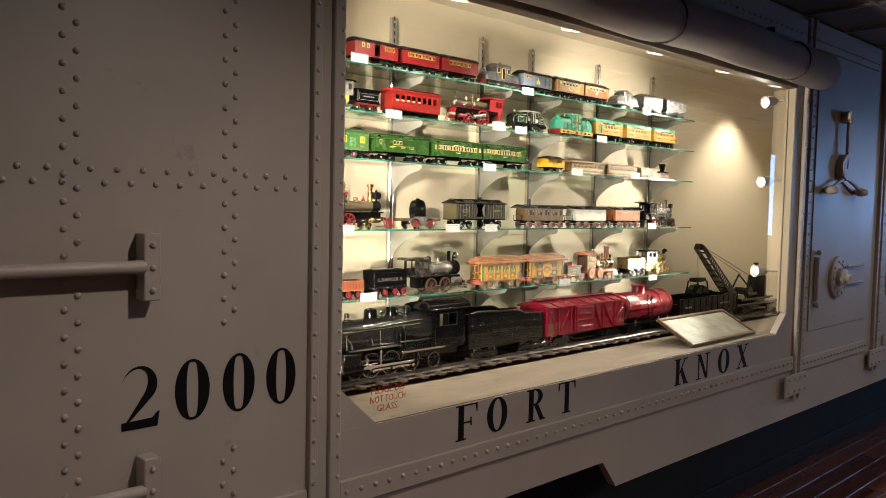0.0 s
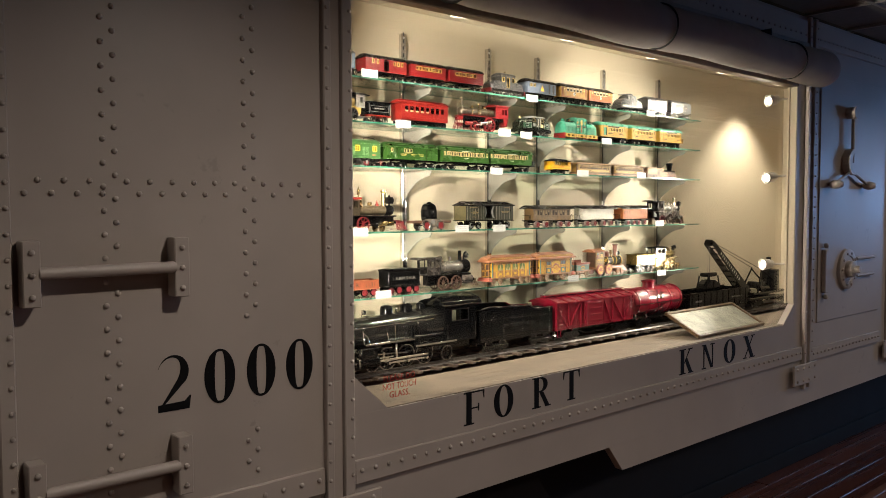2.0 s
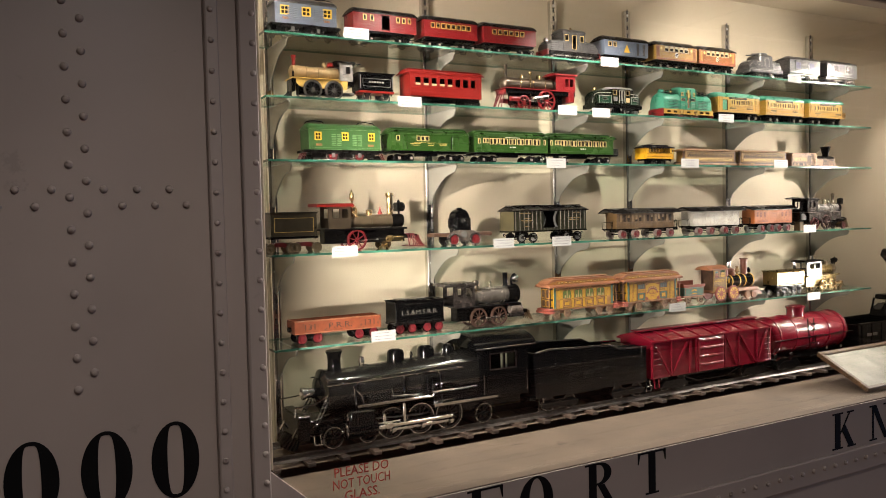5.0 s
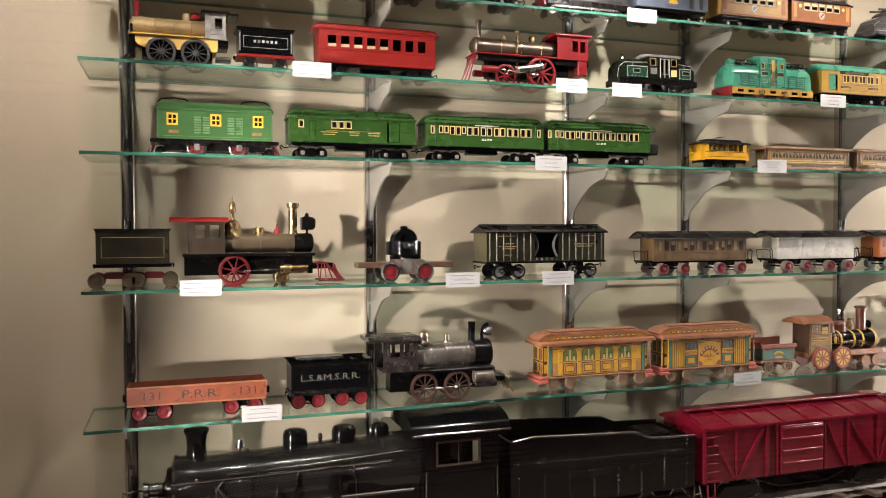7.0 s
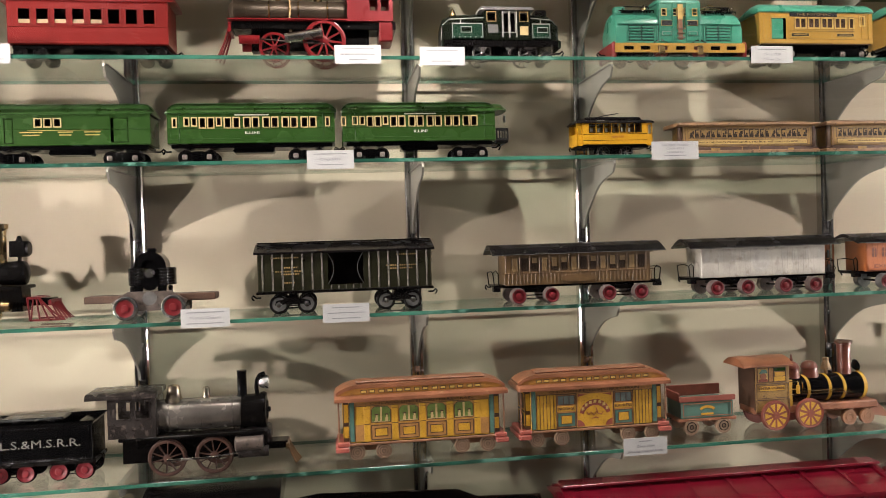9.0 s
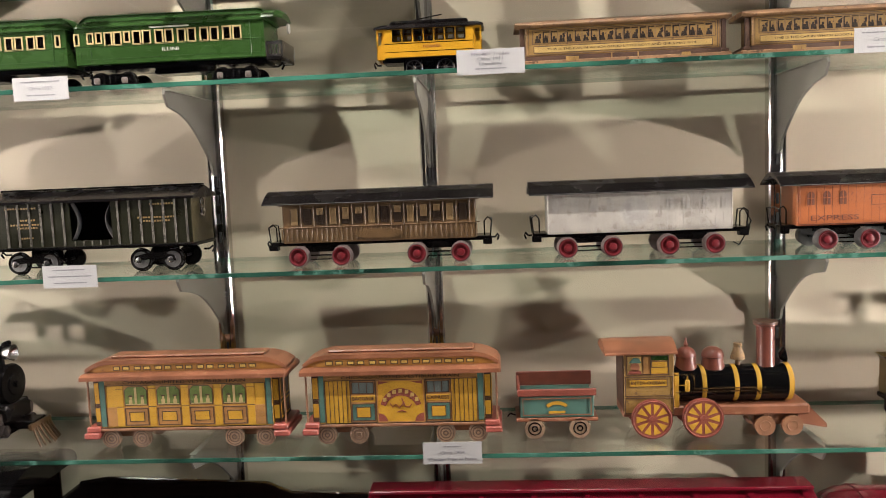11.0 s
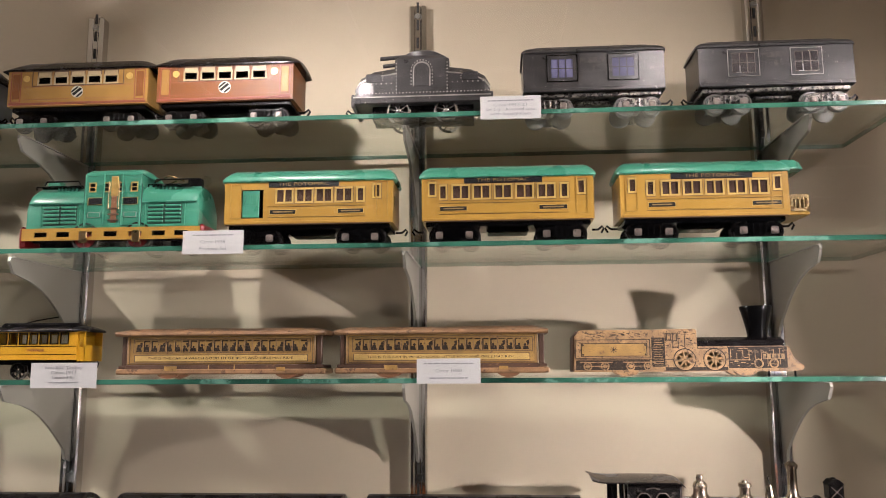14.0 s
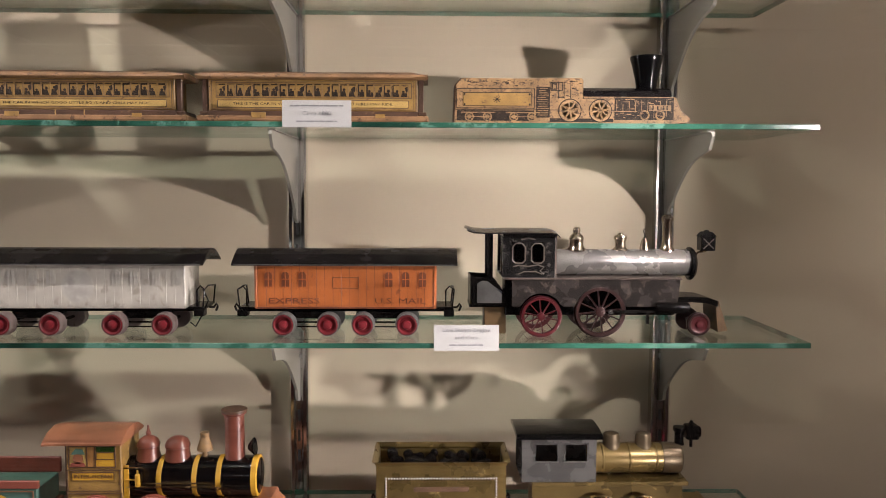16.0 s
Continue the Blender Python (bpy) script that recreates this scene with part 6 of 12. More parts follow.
def left_engine(level, x0, x1, h, label, boiler_mat, frame_mat, cab_mat, stack_mat, wheel_mat, drivers, r, roof_mat=None, stack_h=None, base=None, cab_frac=0.30, dome_mat=BRASS, name="toy_steam_locomotive", boiler_z=None, boiler_r=0.016, d=-1, extras=True, running=True, front_wheels=(), gear=True, spoke="spoke10"):
    """A small four- or six-wheel steam engine. d: the way it faces along x."""
    th = thing(name, label, "toy locomotive", **place(x0, x1, level))
    L, hw = (x1 - x0) / 2 - 0.002, 0.027
    bz = boiler_z or h * 0.60
    f = lambda x: d * x
    cabx = -L + 2 * L * cab_frac
    part("boiler", M().lathe((f(cabx - 0.002), 0, bz), (d, 0, 0), [(boiler_r, 0), (boiler_r, (L - cabx) * 0.70), (boiler_r * 1.06, (L - cabx) * 0.71), (boiler_r * 1.06, (L - cabx) * 0.86), (boiler_r * 0.9, (L - cabx) * 0.875), (boiler_r * 0.5, (L - cabx) * 0.90), (0, (L - cabx) * 0.905)], 24), boiler_mat, th)
    bands = M()
    for k in range(3):
        x = cabx + (L - cabx) * (0.14 + 0.22 * k)
        bands.lathe((f(x), 0, bz), (d, 0, 0), [(boiler_r * 1.005, 0), (boiler_r * 1.04, 0.0004), (boiler_r * 1.04, 0.0022), (boiler_r * 1.005, 0.0026)], 24)
    part("boiler_bands", bands, dome_mat, th)
    part("frame", M().box(*sorted((f(-L), f(L * 0.80))), -hw * 0.82, hw * 0.82, bz - boiler_r - 0.014, bz - boiler_r - 0.002, 0.001), base or frame_mat, th)
    part("motor_block", M().box(*sorted((f(-L * 0.7), f(L * 0.6))), -hw * 0.4, hw * 0.4, r * 0.6, bz - boiler_r - 0.014), OLDBLACK, th)
    if running:
        part("running_board", M().box(*sorted((f(cabx), f(L * 0.84))), -hw - 0.002, hw + 0.002, bz - boiler_r - 0.002, bz - boiler_r + 0.0005, 0.0006), frame_mat, th)
    for x in drivers:
        wheels(th, f(x), r, hw, spoke, wheel_mat, t=0.005)
    for x, rr in front_wheels:
        wheels(th, f(x), rr, hw * 0.8, "spoke8", wheel_mat, t=0.004)
    for s in (-1, 1) if gear else ():
        if len(drivers) > 1:
            part("side_rod", M().box(*sorted((f(min(drivers)), f(max(drivers)))), s * (hw + 0.004) - 0.0008, s * (hw + 0.004) + 0.0008, r * 0.75 - 0.0015, r * 0.75 + 0.0015, 0.0004), NICKEL, th)
        part("cylinder", M().cyl((f(L * 0.50), s * (hw * 0.9), r * 1.05), (f(L * 0.72), s * (hw * 0.9), r * 1.05), 0.0065, n=14), frame_mat, th)
        part("piston_rod", M().cyl((f(L * 0.50), s * (hw + 0.004), r * 1.02), (f(max(drivers)), s * (hw + 0.004), r * 0.8), 0.001, n=8), NICKEL, th)
    sx = cabx + (L - cabx) * 0.80
    sh = (stack_h or h) - bz
    stack(th, f(sx), bz + boiler_r * 0.85, [(0.0055, 0), (0.0042, 0.003), (0.0042, sh - boiler_r * 0.85 - 0.008), (0.0062, sh - boiler_r * 0.85 - 0.005), (0.0062, sh - boiler_r * 0.85), (0.0045, sh - boiler_r * 0.85)], stack_mat)
    steam_dome(th, f(cabx + (L - cabx) * 0.22), bz + boiler_r, 0.0065, 0.012, dome_mat)
    if extras:
        steam_dome(th, f(cabx + (L - cabx) * 0.52), bz + boiler_r, 0.0045, 0.010, dome_mat, "bell")
        pilot(th, f(L * 0.82), f(L), hw * 0.8, 0.003, bz - boiler_r - 0.004, frame_mat)
    ch = h * 0.93
    holes = [tuple(sorted((f(-L + 0.010 + k * 0.0165), f(-L + 0.022 + k * 0.0165)))) + (ch * 0.70, ch * 0.90) for k in range(2) if -L + 0.022 + k * 0.0165 < cabx - 0.003]
    c0, c1 = sorted((f(-L + 0.004), f(cabx)))
    cab(th, c0, c1, hw, bz - boiler_r - 0.002, ch, cab_mat, roof_mat or cab_mat, holes)
    return th


gl = left_engine(1, 1.356, 1.533, 0.100, "gilt yellow cast toy steam locomotive with large spoked wheels", GOLDBOILER, GOLDPAINT, WORNLITGREY, BRIGHTRED, IRONGREY, (-0.033, 0.0215), 0.0226, roof_mat=OLDBLACK, stack_h=0.107, dome_mat=GOLDBOILER, boiler_z=0.066, cab_frac=0.22, base=OLDBLACK, extras=False, gear=False, spoke="thin12")
gl.location.y -= 0.005
hw = 0.0245
wheel_arch = lambda c: [(c + 0.0250 * math.cos(a), 0.0226 + 0.0250 * math.sin(a)) for a in [math.pi * (0.06 + 0.88 * k / 14) for k in range(15)]]
for q in (-1, 1):
    part("skirt", M().prism([(-0.062, 0.0505), (-0.062, 0.038), (-0.056, 0.031)] + wheel_arch(-0.0215)[::-1] + wheel_arch(0.033)[::-1] + [(0.060, 0.0265), (0.068, 0.0275), (0.070, 0.0505)], *sorted((q * hw, q * (hw - 0.0016)))), GOLDPAINT, gl, "wavy gilt yellow frame skirt")
    for c in (-0.0215, 0.033):
        part("skirt_rim", M().tube([(x, q * (hw + 0.0004), z) for x, z in wheel_arch(c)], 0.0009, 6), GOLDBOILER, gl)
part("front_beam", M().box(-0.0720, -0.0630, -0.020, 0.020, 0.018, 0.052, 0.0012).cyl((-0.0675, -0.018, 0.052), (-0.0675, -0.018, 0.066), 0.0022, n=8), OLDBLACK, gl)
part("cowcatcher", M().prism([(-0.0720, 0.020), (-0.0720, 0.006), (-0.0880, 0.004)], -0.018, -0.0165).prism([(-0.0720, 0.020), (-0.0720, 0.006), (-0.0880, 0.004)], 0.0165, 0.018).cyl((-0.0735, 0, 0.018), (-0.0885, 0, 0.004), 0.0011, n=6).cyl((-0.0735, -0.009, 0.018), (-0.0885, -0.009, 0.004), 0.0011, n=6).cyl((-0.0735, 0.009, 0.018), (-0.0885, 0.009, 0.004), 0.0011, n=6).cyl((-0.0885, -0.018, 0.004), (-0.0885, 0.018, 0.004), 0.0013, n=6), DARKIRON, gl)
part("drawbar", M().box(0.066, 0.092, -0.012, 0.012, 0.016, 0.0225, 0.0012), GREYTIN, gl)
outline_plates(gl, [(0.0560, 0.0780, 0.0555, 0.0640)], 0.027, GREYTIN, 0.0008, 0.0005)
part("dome_cap", M().lathe((0.034, 0, 0.083), (0, 0, 1), [(0.010, 0), (0.0105, 0.003), (0.008, 0.005), (0.006, 0.010), (0.008, 0.0115), (0, 0.0125)], 16), BRIGHTRED, gl, "red dome cap")
part("rear_roof", M().box(0.0855, 0.104, -0.029, 0.029, 0.0900, 0.0930, 0.001), OLDBLACK, gl)
gt = tender(1, 1.541, 1.641, 0.074, BLACK, "black tin toy tender with a pale panel line and red frame", beam=BRIGHTRED, line=True, b0=0.030, trim=WORNLITGREY, single=True, wheel_mat=IRONGREY, r=0.0118)
plates(gt, [(-0.0455, -0.0425, 0.034, 0.068), (0.0425, 0.0455, 0.034, 0.068)], 0.026, GREYTIN, "rubbed_edge", 0.0004)
plates(gt, [(-0.021 + 0.0072 * k, -0.0165 + 0.0072 * k, 0.0490, 0.0535) for k in range(6)], 0.026, WORNLITGREY, "lettering_bar", 0.0003)
rc_holes = [(c - 0.0079, c + 0.0079, 0.0505, 0.0715) for c in [-0.0850 + 0.0238 * k for k in range(8)]]
rc = tin_coach(1, 1.676, 1.897, 0.097, BRIGHTRED, BRIGHTRED, BRIGHTRED, "bright red painted tin coach with open windows", rc_holes, b0=0.022, eave=0.084, taper=0.014, over=0.010, style="cler", hw=0.031, r=0.010, open_back=False, bogie_at=0.74, bogie_style="hang", wheel=DARKIRON, gap=0.026)
plates(rc, [(-0.106, 0.106, 0.0455, 0.0470), (-0.106, 0.106, 0.0225, 0.0255)], 0.031, BRIGHTRED, "moulding", 0.0010)
plates(rc, [(a - 0.0002, b + 0.0002, z0, z0 + 0.0065) for a, b, z0, z1 in rc_holes[:5]], 0.0292, BLINDPALE, "sash", 0.0004)

re = left_engine(1, 1.946, 2.216, 0.115, "red and bronze toy steam locomotive facing along the shelf", DARKBRONZE, RED, RED, DARKBRONZE, RED, (-0.027,), 0.0300, stack_h=0.128, boiler_z=0.078, boiler_r=0.0165, cab_frac=0.27, front_wheels=((0.046, 0.0215),), dome_mat=BRASS, base=OLDBLACK)
part("rear_bunker", M().box(0.108, 0.128, -0.025, 0.025, 0.030, 0.066, 0.002), RED, re)
part("cylinder_block", M().cyl((0.022, -0.034, 0.040), (-0.030, -0.034, 0.031), 0.0070, n=16).cyl((0.024, -0.034, 0.0404), (0.020, -0.034, 0.0396), 0.0086, n=16), NICKEL, re)
part("pump_column", M().cyl((-0.022, -0.018, 0.045), (-0.022, -0.018, 0.106), 0.002, n=8).ball((-0.022, -0.018, 0.107), 0.005), BRASS, re)
de = thing("toy_electric_locomotive", "dark green-black tinplate centre-cab electric locomotive", "toy locomotive", **place(2.275, 2.462, 1))
hw = 0.028
holes = [(-0.0215, -0.0085, 0.061, 0.0745), (0.0290, 0.0415, 0.061, 0.0745), (0.0035, 0.0110, 0.044, 0.0745), (0.0140, 0.0215, 0.044, 0.0745)]
shell(de, -0.026, 0.0455, hw, 0.0330, 0.0790, holes, BLACKGREEN, "cab")
window_frames(de, holes[:2], hw, DIMGILT, (0, 0), 0.0011)
window_frames(de, holes[2:], hw, WORNLITGREY, (0, 0), 0.0008, name="door_window")
# dark sheet in place of the shade inside this cab
part("cab_inner_shade", M().box(-0.0225, 0.0420, -0.010, -0.006, 0.036, 0.078), INSIDESHADE, de)
roof(de, -0.033, 0.052, hw + 0.003, 0.0790, 0.008, "arch", GREYTIN, 0.006, "cab_roof", "grey-edged dark cab roof")
for s in (-1, 1):
    ax = 0.0462 if s > 0 else 0.0268
    ends = ((ax, 0.076, 0.90), (ax + (0.0905 - ax) * 0.70, 0.074, 0.88), (0.0870, 0.068, 0.82), (0.0905, 0.058, 0.74))
    part("hood", M().loft([[(s * x, y * hw * w, z) for y, z in ((-1, 0.033), (-1, 0.056), (-0.62, zz - 0.004), (-0.35, zz), (0.35, zz), (0.62, zz - 0.004), (1, 0.056), (1, 0.033))] for x, zz, w in ends], False), BLACKGREEN, de)
    x0, x1 = sorted((s * (ax + 0.002), s * 0.0760))
    part("side_box", M().box(x0, x1, -hw - 0.0012, -hw * 0.80, 0.0345, 0.0565, 0.0008), PANELGREEN, de, "dark green side box")
    part("box_edge", M().box(x0, x1, -hw - 0.0020, -hw - 0.0002, 0.0558, 0.0572).box(x0, x0 + 0.0010, -hw - 0.0020, -hw - 0.0010, 0.0345, 0.0557).box(x1 - 0.0010, x1, -hw - 0.0020, -hw - 0.0010, 0.0345, 0.0557), WORNLITGREY, de)
    c = (x0 + x1) / 2 + s * 0.002
    outline_plates(de, [(c - 0.0085, c + 0.0085, 0.0430, 0.0520)], hw + 0.0012, WORNLITGREY, 0.0009)
    plates(de, [(c - 0.0070, c + 0.0070, 0.0445, 0.0505)], hw + 0.0012, BLACKGREEN, "vent", 0.0005)
    m = M()
    for k in range(6):
        m.ball((x0 + 0.003 + (x1 - x0 - 0.006) * k / 5, -hw - 0.0014, 0.0362), 0.0010, 6)
    tagged(part("rivet_heads", m, WORNLITGREY, de), kind="stuff")
    part("hood_rail", M().tube([(s * ax, -hw * 0.92, 0.0665), (s * 0.080, -hw * 0.86, 0.0640), (s * 0.0895, -hw * 0.70, 0.0560), (s * 0.0915, -hw * 0.60, 0.0350)], 0.0008, 6).cyl((s * 0.062, -hw * 0.90, 0.0570), (s * 0.062, -hw * 0.90, 0.0652), 0.0007, n=6), WORNLITGREY, de)
    part("buffer_beam", M().box(*sorted((s * 0.0885, s * 0.0930)), -hw, hw, 0.020, 0.0325, 0.001), BLACKGREEN, de)
    part("step", M().box(*sorted((s * 0.072, s * 0.084)), -hw - 0.002, -hw + 0.004, 0.0095, 0.0115, 0.0004).box(*sorted((s * 0.0770, s * 0.0790)), -hw - 0.001, -hw + 0.001, 0.0115, 0.0250), NICKEL, de)
    coupler(de, s * 0.0915, 0.018, s)
part("bell", M().lathe((-0.0700, 0, 0.0740), (0, 0, 1), [(0.0062, 0), (0.0056, 0.004), (0.0036, 0.009), (0.0016, 0.0125), (0, 0.0150)], 14), BRASS, de)
part("roof_box", M().box(0.0580, 0.0760, -0.010, 0.010, 0.0735, 0.0835, 0.0012), OLDBLACK, de)
plates(de, [(-0.0205, -0.0050, 0.0430, 0.0555)], hw, GREYTIN, "name_plate", 0.0008, "grey name plate")
part("number_plate", M().box(0.0285, 0.0420, -hw - 0.0014, -hw - 0.0002, 0.0395, 0.0530, 0.0004), CREAMTRIM, de, "cream number plate")
part("door_rail", M().cyl((0.0018, -hw - 0.0018, 0.036), (0.0018, -hw - 0.0018, 0.075), 0.0010, n=6).cyl((0.0125, -hw - 0.0018, 0.036), (0.0125, -hw - 0.0018, 0.075), 0.0010, n=6).cyl((0.0235, -hw - 0.0018, 0.036), (0.0235, -hw - 0.0018, 0.075), 0.0008, n=6), WORNLITGREY, de)
part("frame", M().box(-0.090, 0.090, -hw * 0.95, hw * 0.95, 0.0225, 0.0328, 0.001).box(-0.060, 0.060, -hw * 0.6, hw * 0.6, 0.009, 0.0225), OLDBLACK, de)
for x in (-0.030, 0.012, 0.042):
    part("leaf_spring", M().box(x - 0.0070, x + 0.0070, -hw * 1.0, -hw * 0.93, 0.0195, 0.0212).box(x - 0.0048, x + 0.0048, -hw * 1.0, -hw * 0.93, 0.0172, 0.0189).box(x - 0.0026, x + 0.0026, -hw * 1.0, -hw * 0.93, 0.0100, 0.0166, 0.0006), NICKEL, de)
for x in (-0.030, 0.042):
    wheels(de, x, 0.0142, hw * 0.8, "spoke8", NICKEL)
for x in (-0.068, 0.072):
    wheels(de, x, 0.0085, hw * 0.7, "disc", IRONGREY)

# turquoise electric locomotive
pe = thing("toy_electric_locomotive", "turquoise enamelled toy electric locomotive with a mustard frame", "toy locomotive", **place(2.534, 2.763, 1))
L, hw = 0.108, 0.030
cb = 0.034
holes = [(-0.029, -0.022, 0.072, 0.082), (0.022, 0.029, 0.072, 0.082), (-0.011, -0.005, 0.072, 0.082), (0.007, 0.012, 0.072, 0.082)]
shell(pe, -cb, cb, hw, 0.0285, 0.093, holes, TURQ, "cab")
window_frames(pe, holes, hw, GILT, (0, 1), 0.001)
# dark filler gives the cab windows their inner shade
part("cab_inner_shade", M().box(-cb + 0.003, cb - 0.003, -0.012, 0.0, 0.036, 0.09), INSIDESHADE, pe)
roof(pe, -cb - 0.002, cb + 0.002, hw + 0.001, 0.093, 0.009, "arch", TURQ, 0.008, "cab_roof")
plates(pe, [(-0.002, 0.005, 0.034, 0.066)], hw, OLDWOOD, "door_panel", 0.0007)
part("door_rail", M().cyl((-0.0045, -hw - 0.0022, 0.050), (-0.0045, -hw - 0.0022, 0.084), 0.0008, n=6).cyl((0.0080, -hw - 0.0022, 0.050), (0.0080, -hw - 0.0022, 0.084), 0.0008, n=6), BRASS, pe, "brass grab rails")
part("door_step", M().box(-0.0045, 0.0080, -hw - 0.0026, -hw + 0.0004, 0.0435, 0.0447).box(-0.0045, 0.0080, -hw - 0.0026, -hw + 0.0004, 0.0505, 0.0517).box(-0.0045, 0.0080, -hw - 0.0026, -hw + 0.0004, 0.0365, 0.0377), PRINTSHADEBROWN, pe)
outline_plates(pe, [(-0.0305, -0.0115, 0.0555, 0.0645), (0.0115, 0.0305, 0.0555, 0.0645)], hw + 0.0006, GILT, 0.0006)
outline_plates(pe, [(-0.0295, -0.0145, 0.0405, 0.0465), (0.0145, 0.0295, 0.0405, 0.0465)], hw + 0.0012, WORNLITGREY, 0.0006)
outline_plates(pe, [(-0.036 + 0.003, -0.012, 0.031, 0.0915), (0.012, 0.033, 0.031, 0.0915)], hw, TURQ, 0.0010, 0.0009, "panel_moulding")
plates(pe, [(-0.003, 0.006, 0.066, 0.090)], hw, GILT, "door", 0.0008, "gilt cab door")
plates(pe, [(-0.030, -0.012, 0.056, 0.064), (0.012, 0.030, 0.056, 0.064)], hw, LETTER, "number_plate", 0.0008, "black number plate")
plates(pe, [(-0.030, -0.014, 0.040, 0.047), (0.014, 0.030, 0.040, 0.047)], hw, TURQ, "step_plate", 0.0012)
for s in (-1, 1):
    rings = [[(s * x, y * hw, z) for y, z in [(-1, 0.0285), (-1, zz * 0.70)] + [(-math.cos(math.pi * k / 12), zz * 0.70 + zz * 0.30 * math.sin(math.pi * k / 12)) for k in range(1, 12)] + [(1, zz * 0.70), (1, 0.0285)]] for x, zz in ((cb, 0.083), (0.097, 0.082), (0.1025, 0.078), (0.1045, 0.068))]
    part("hood", M().loft(rings), TURQ, pe)
    lv = M()
    for k in range(5):
        for j in range(2):
            xa = s * (0.044 + 0.021 * j)
            lv.box(*sorted((xa, xa + s * 0.018)), -hw - 0.0022, -hw + 0.0005, 0.0335 + 0.0046 * k, 0.0362 + 0.0046 * k, 0.0005)
    part("louvre", lv, TURQ, pe)
    # darker plate paints the shade in the gaps between the louvres
    plates(pe, [tuple(sorted((s * 0.0430, s * 0.0840))) + (0.0318, 0.0562)], hw, DARKTURQ, "louvre_recess", 0.0004)
    part("hood_seam", M().box(*sorted((s * 0.0870, s * 0.0882)), -hw - 0.0012, -hw + 0.0005, 0.030, 0.0568).box(*sorted((s * 0.0395, s * 0.0405)), -hw - 0.0012, -hw + 0.0005, 0.030, 0.0568), TURQ, pe)
    part("top_rail", M().tube([(s * 0.040, -hw * 0.80, 0.0775), (s * 0.040, -hw * 0.86, 0.0800), (s * 0.098, -hw * 0.86, 0.0795), (s * 0.098, -hw * 0.80, 0.0765)], 0.0009, 6).cyl((s * 0.058, -hw * 0.86, 0.0798), (s * 0.058, -hw * 0.72, 0.0775), 0.0009, n=6).cyl((s * 0.078, -hw * 0.86, 0.0797), (s * 0.078, -hw * 0.72, 0.0775), 0.0009, n=6), OLDBLACK, pe, "black wire rail")
    part("rail_clip", M().box(*sorted((s * 0.0560, s * 0.0600)), -hw * 0.90, -hw * 0.82, 0.0788, 0.0806, 0.0004).box(*sorted((s * 0.0760, s * 0.0800)), -hw * 0.90, -hw * 0.82, 0.0788, 0.0806, 0.0004), NICKEL, pe)
    part("cab_bead", M().box(*sorted((s * 0.0105, s * 0.0120)), -hw - 0.0022, -hw + 0.0005, 0.030, 0.0925, 0.0005).box(*sorted((s * 0.0330, s * 0.0345)), -hw - 0.0018, -hw + 0.0005, 0.030, 0.0925, 0.0005), TURQ, pe)
    # thin dark lines paint the shade beside the cab beads
    part("cab_shade", M().box(*sorted((s * 0.0122, s * 0.0128)), -hw - 0.0006, -hw + 0.0005, 0.030, 0.0925).box(*sorted((s * 0.0346, s * 0.0353)), -hw - 0.0006, -hw + 0.0005, 0.030, 0.080), DARKTURQ, pe)
    rl = M()
    for k in range(6):
        rl.box(*sorted((s * (0.048 + 0.0045 * k), s * (0.0495 + 0.0045 * k))), -hw * 0.80, -hw * 0.55, 0.074, 0.080)
    part("hood_rib", rl, TURQ, pe)
    part("hood_ledge", M().box(*sorted((s * 0.036, s * 0.102)), -hw - 0.0028, -hw + 0.0006, 0.0570, 0.0592, 0.0007), TURQ, pe)
    part("rail_shoe", M().box(*sorted((s * 0.044, s * 0.092)), -hw * 0.80, -hw * 0.62, 0.0775, 0.0800, 0.0006), OLDBLACK, pe)
    part("handrail", M().tube([(s * 0.046, -hw * 0.72, 0.083), (s * 0.048, -hw * 0.72, 0.087), (s * 0.088, -hw * 0.72, 0.087), (s * 0.09, -hw * 0.72, 0.082)], 0.0010, 6), DARKIRON, pe)
    part("lamp_bracket", M().box(*sorted((s * 0.080, s * 0.096)), -0.006, 0.006, 0.0795, 0.092, 0.001), TURQ if s < 0 else BLACK, pe)
    part("headlamp_bulb", M().ball((s * 0.1015, -0.002, 0.088), 0.0068), BULB, pe, "clear glass bulb")
    part("end_beam", M().box(*sorted((s * 0.1047, s * 0.112)), -hw - 0.003, hw + 0.003, 0.004, 0.031, 0.003), RED, pe, "red bumper beam")
    coupler(pe, s * 0.112, 0.016, s)
part("bell", M().lathe((-0.046, 0, 0.083), (0, 0, 1), [(0.006, 0), (0.005, 0.006), (0.003, 0.012), (0, 0.014)], 12), BRASS, pe)
part("pantograph", M().tube([(0.042, -0.012, 0.086), (0.060, -0.012, 0.094), (0.078, -0.012, 0.087), (0.060, 0.012, 0.094), (0.042, 0.012, 0.086)], 0.0010, 6), BRASS, pe)
beam_holes = [(x - 0.008, x + 0.008, 0.0175, 0.0235) for x in (-0.085, -0.058, -0.030, 0.0, 0.030, 0.058, 0.085)]
part("side_frame", M().pierced(-0.108, 0.108, 0.0135, 0.0280, beam_holes, -hw - 0.003, 0.002), POTYELLOW, pe, "mustard yellow side frame")
part("chassis", M().box(-0.098, 0.098, -hw + 0.004, hw - 0.004, 0.012, 0.0282), OLDBLACK, pe)
for x in (-0.032, 0.032):
    wheels(pe, x, 0.0175, hw * 0.92, "spoke8", NICKEL, WHEELRED, t=0.005)
    part("journal", M().box(x - 0.005, x + 0.005, -hw - 0.0055, -hw - 0.003, 0.010, 0.024, 0.001), BRASS, pe)
for x in (-0.080, 0.080):
    wheels(pe, x, 0.010, hw * 0.72, "disc", DARKIRON)


